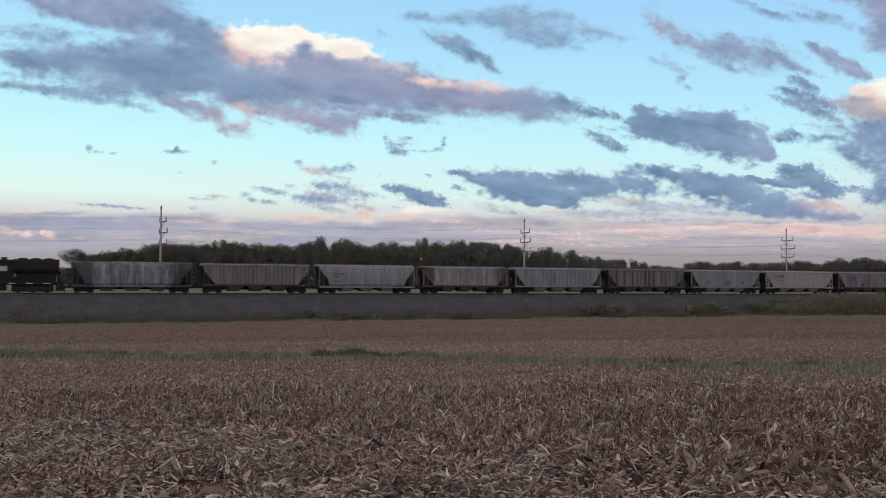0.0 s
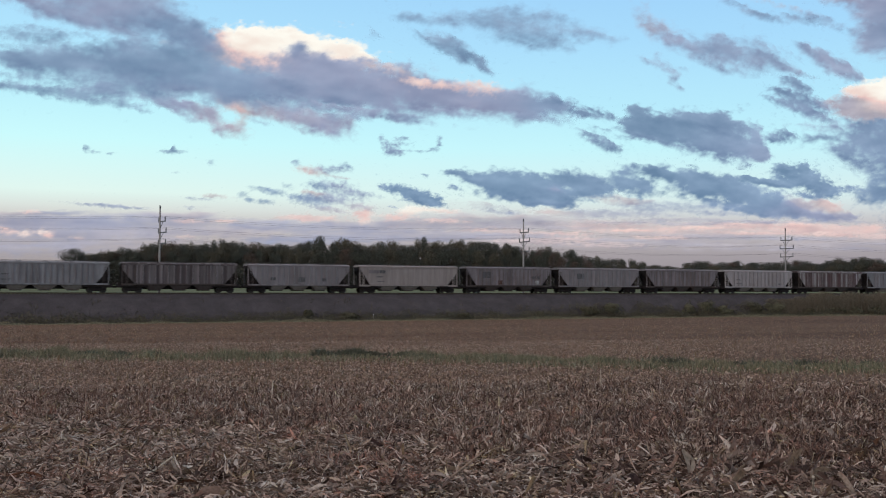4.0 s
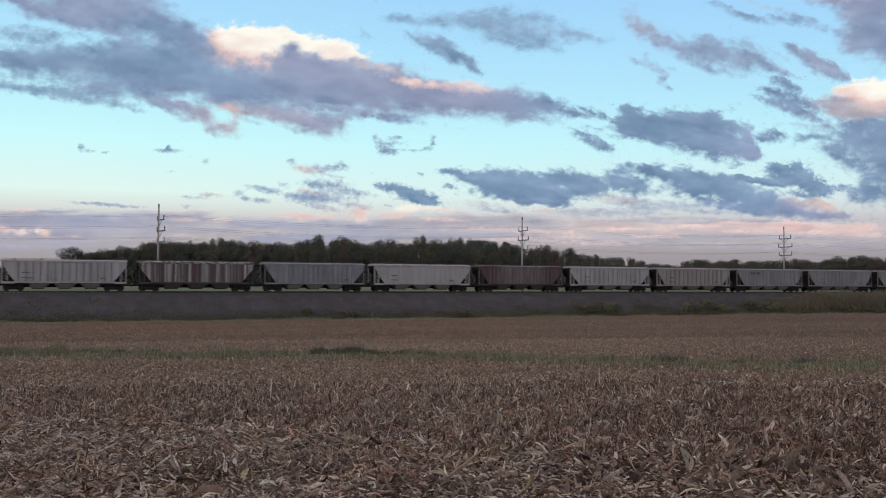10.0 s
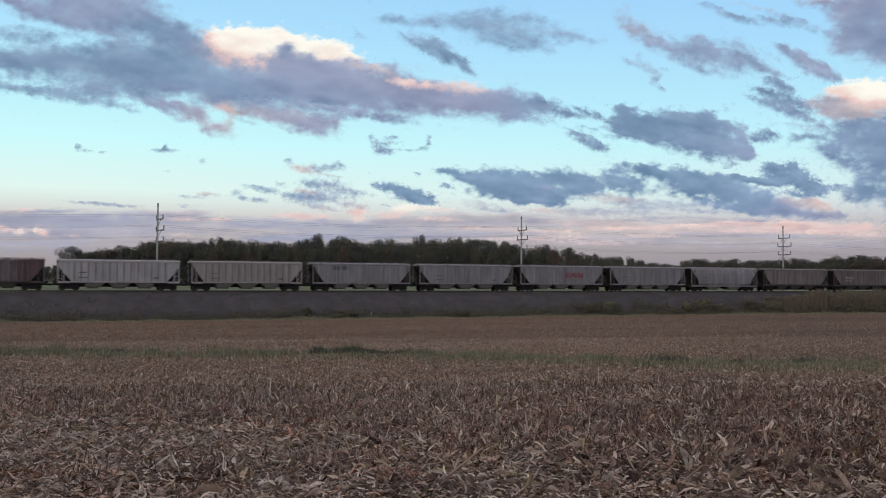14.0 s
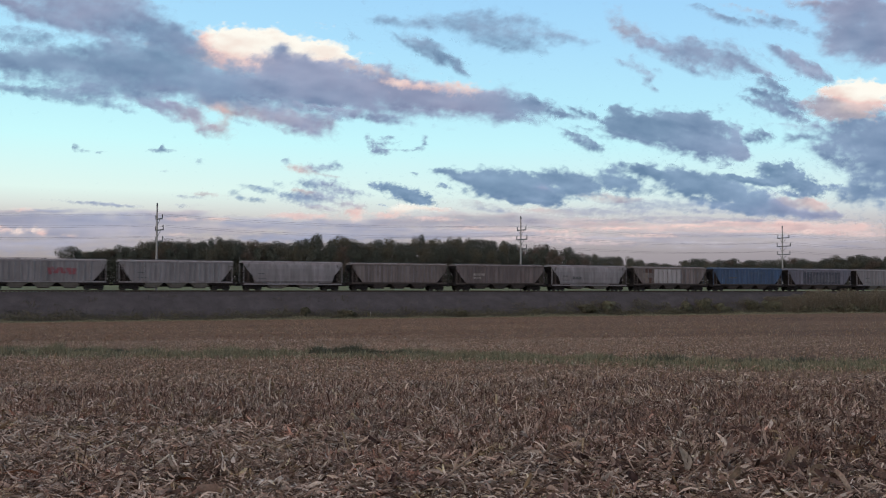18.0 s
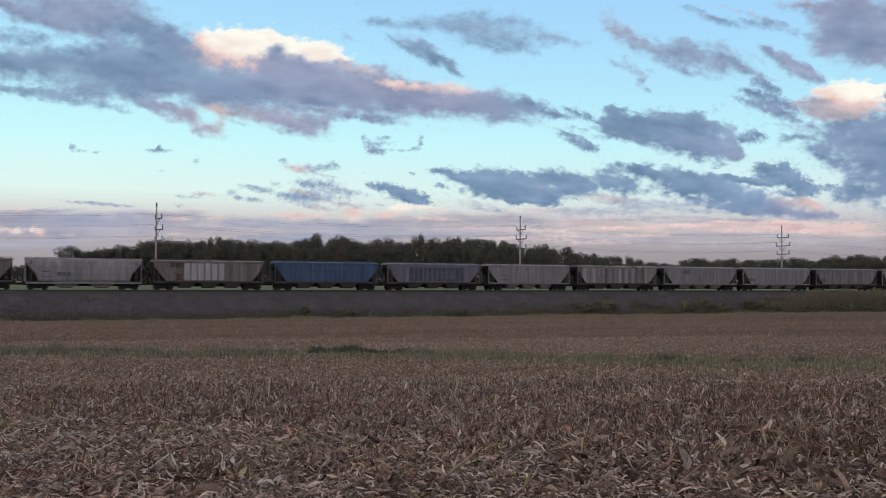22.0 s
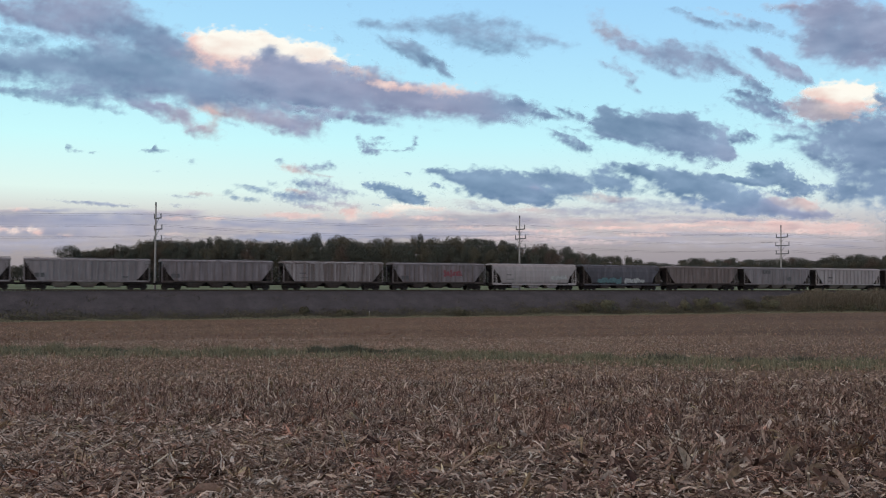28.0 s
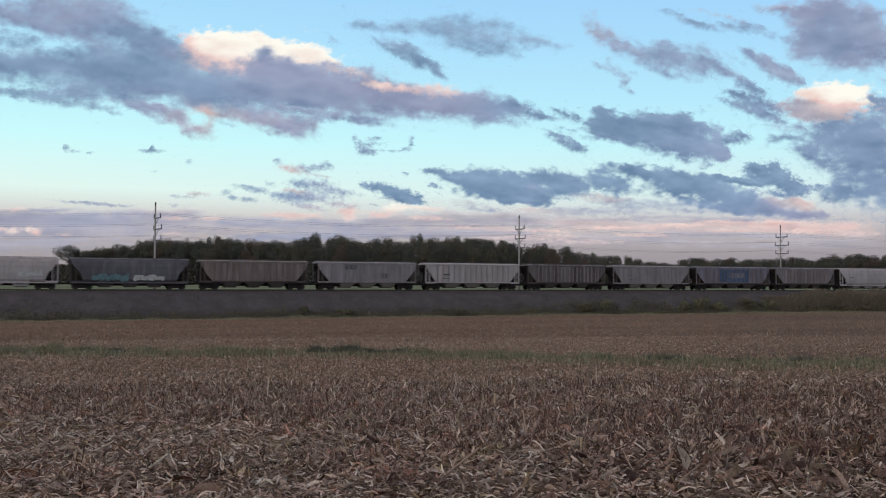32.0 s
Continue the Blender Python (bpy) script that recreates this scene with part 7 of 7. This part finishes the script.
cloud("haze", 3960, 35, 0, 1.15, 0.8, 0.35, 0.5, ((-0.177, 0.0606, 0.0464, 0.0052, 0.9, 0.52), (-0.107, 0.0580, 0.0522, 0.0064, 0.9, 0.52), (-0.037, 0.0612, 0.0522, 0.0075, 0.9, 0.58), (0.032, 0.0639, 0.0522, 0.0075, 0.9, 0.6), (0.102, 0.0642, 0.0464, 0.0064, 0.9, 0.6),
    (-0.049, 0.0489, 0.1161, 0.0046, 0.8, 0.54), (0.067, 0.0507, 0.0696, 0.0046, 0.8, 0.58), (0.079, 0.0542, 0.0203, 0.0035, 0.7, 0.76), (0.050, 0.0698, 0.0348, 0.0023, 0.6, 0.7), (-0.130, 0.0445, 0.0871, 0.0046, 0.7, 0.47)))
cloud("rosy", 3640, 36, 0, 1.17, 0.9, 0.55, 1, ((0.184, 0.0617, 0.0464, 0.0035, 0.9, 0.72), (0.160, 0.0587, 0.0232, 0.0023, 0.6, 0.72), (0.311, 0.0623, 0.0464, 0.0029, 0.9, 0.75), (0.277, 0.0557, 0.0522, 0.0029, 0.8, 0.7), (0.358, 0.0619, 0.0348, 0.0041, 1, 0.78),
    (0.387, 0.0586, 0.0290, 0.0041, 1, 0.78), (0.434, 0.0588, 0.0290, 0.0041, 1, 0.78), (0.370, 0.0562, 0.0348, 0.0023, 0.8, 0.75), (0.294, 0.0645, 0.0232, 0.0017, 0.6, 0.84), (0.367, 0.0631, 0.0116, 0.0023, 0.8, 0.9),
    (0.442, 0.0606, 0.0116, 0.0029, 0.8, 0.84), (0.230, 0.0578, 0.0174, 0.0023, 0.6, 0.8), (0.149, 0.0644, 0.0348, 0.0029, 0.7, 0.66)))
cloud("haze", 3900, 37, 0, 1.1, 0.8, 0.3, 0.5, ((0.242, 0.0684, 0.0580, 0.0020, 0.7, 0.56), (0.317, 0.0501, 0.0871, 0.0020, 0.7, 0.55), (0.213, 0.0531, 0.0696, 0.0029, 0.8, 0.64), (0.242, 0.0457, 0.0871, 0.0023, 0.6, 0.6), (0.300, 0.0390, 0.1161, 0.0035, 0.5, 0.6),
    (0.410, 0.0482, 0.0464, 0.0029, 0.8, 0.66), (0.416, 0.0407, 0.0580, 0.0035, 0.6, 0.6), (0.387, 0.0667, 0.0696, 0.0017, 0.5, 0.55), (0.154, 0.0435, 0.0696, 0.0035, 0.5, 0.58)))
cloud("rosy", 3560, 38, 0, 0.9, 0.85, 0.5, 1, ((0.085, 0.0455, 0.0348, 0.0023, 0.9, 0.7), (0.137, 0.0481, 0.0290, 0.0023, 0.7, 0.72), (0.172, 0.0424, 0.0348, 0.0029, 0.8, 0.7), (0.230, 0.0503, 0.0290, 0.0020, 0.7, 0.76), (0.125, 0.0538, 0.0348, 0.0020, 0.7, 0.76),
    (0.195, 0.0571, 0.0290, 0.0017, 0.7, 0.82), (0.323, 0.0548, 0.0348, 0.0020, 0.8, 0.78), (0.404, 0.0540, 0.0290, 0.0023, 0.8, 0.78), (0.451, 0.0519, 0.0232, 0.0023, 0.8, 0.74), (0.265, 0.0603, 0.0290, 0.0017, 0.7, 0.82),
    (0.044, 0.0570, 0.0290, 0.0023, 0.6, 0.74), (0.003, 0.0661, 0.0232, 0.0023, 0.6, 0.76)))
cloud("haze", 3480, 39, 0, 1, 0.78, 0.22, 0.6, ((0.259, 0.0638, 0.0406, 0.0015, 0.8, 0.58), (0.329, 0.0664, 0.0464, 0.0015, 0.8, 0.56), (0.201, 0.0658, 0.0406, 0.0015, 0.7, 0.58), (0.288, 0.0523, 0.0638, 0.0015, 0.8, 0.6), (0.369, 0.0492, 0.0522, 0.0015, 0.8, 0.58),
    (0.189, 0.0472, 0.0522, 0.0015, 0.7, 0.58), (0.428, 0.0448, 0.0464, 0.0017, 0.8, 0.6), (0.271, 0.0429, 0.0638, 0.0017, 0.7, 0.6), (0.114, 0.0596, 0.0464, 0.0015, 0.7, 0.6), (0.044, 0.0523, 0.0522, 0.0015, 0.7, 0.56),
    (-0.049, 0.0553, 0.0522, 0.0017, 0.6, 0.54)))

# ---- what moves ----
def motions():
    for ob, tau in TRAIN:
        walk(ob, [(t, rail_frame(SPEED * (tau - t - GAIN * t * t) + ZERO, TRACK_Q, RAIL_Z)) for t in range(0, 33, 4)])
    # the wheels roll: one turning for all axles that sit alike in their trucks
    for dx, axles in AXLES.items():
        rows = [(k / FPS, pose(dx, 0, 0.4572, 0, -math.degrees(SPEED * (k / FPS + GAIN * (k / FPS) ** 2) / 0.4572), 0)) for k in range(32 * FPS + 1)]
        walk(axles[0], rows)
        for other in axles[1:]:
            other.rotation_mode = "QUATERNION"
            other.animation_data_create()
            other.animation_data.action = axles[0].animation_data.action
            other.animation_data.action_slot = axles[0].animation_data.action_slot
    for ob, start in CLOUDS:
        walk(ob, [(t, Matrix.Translation(start + WIND * t)) for t in (0, 16, 32)])


motions()
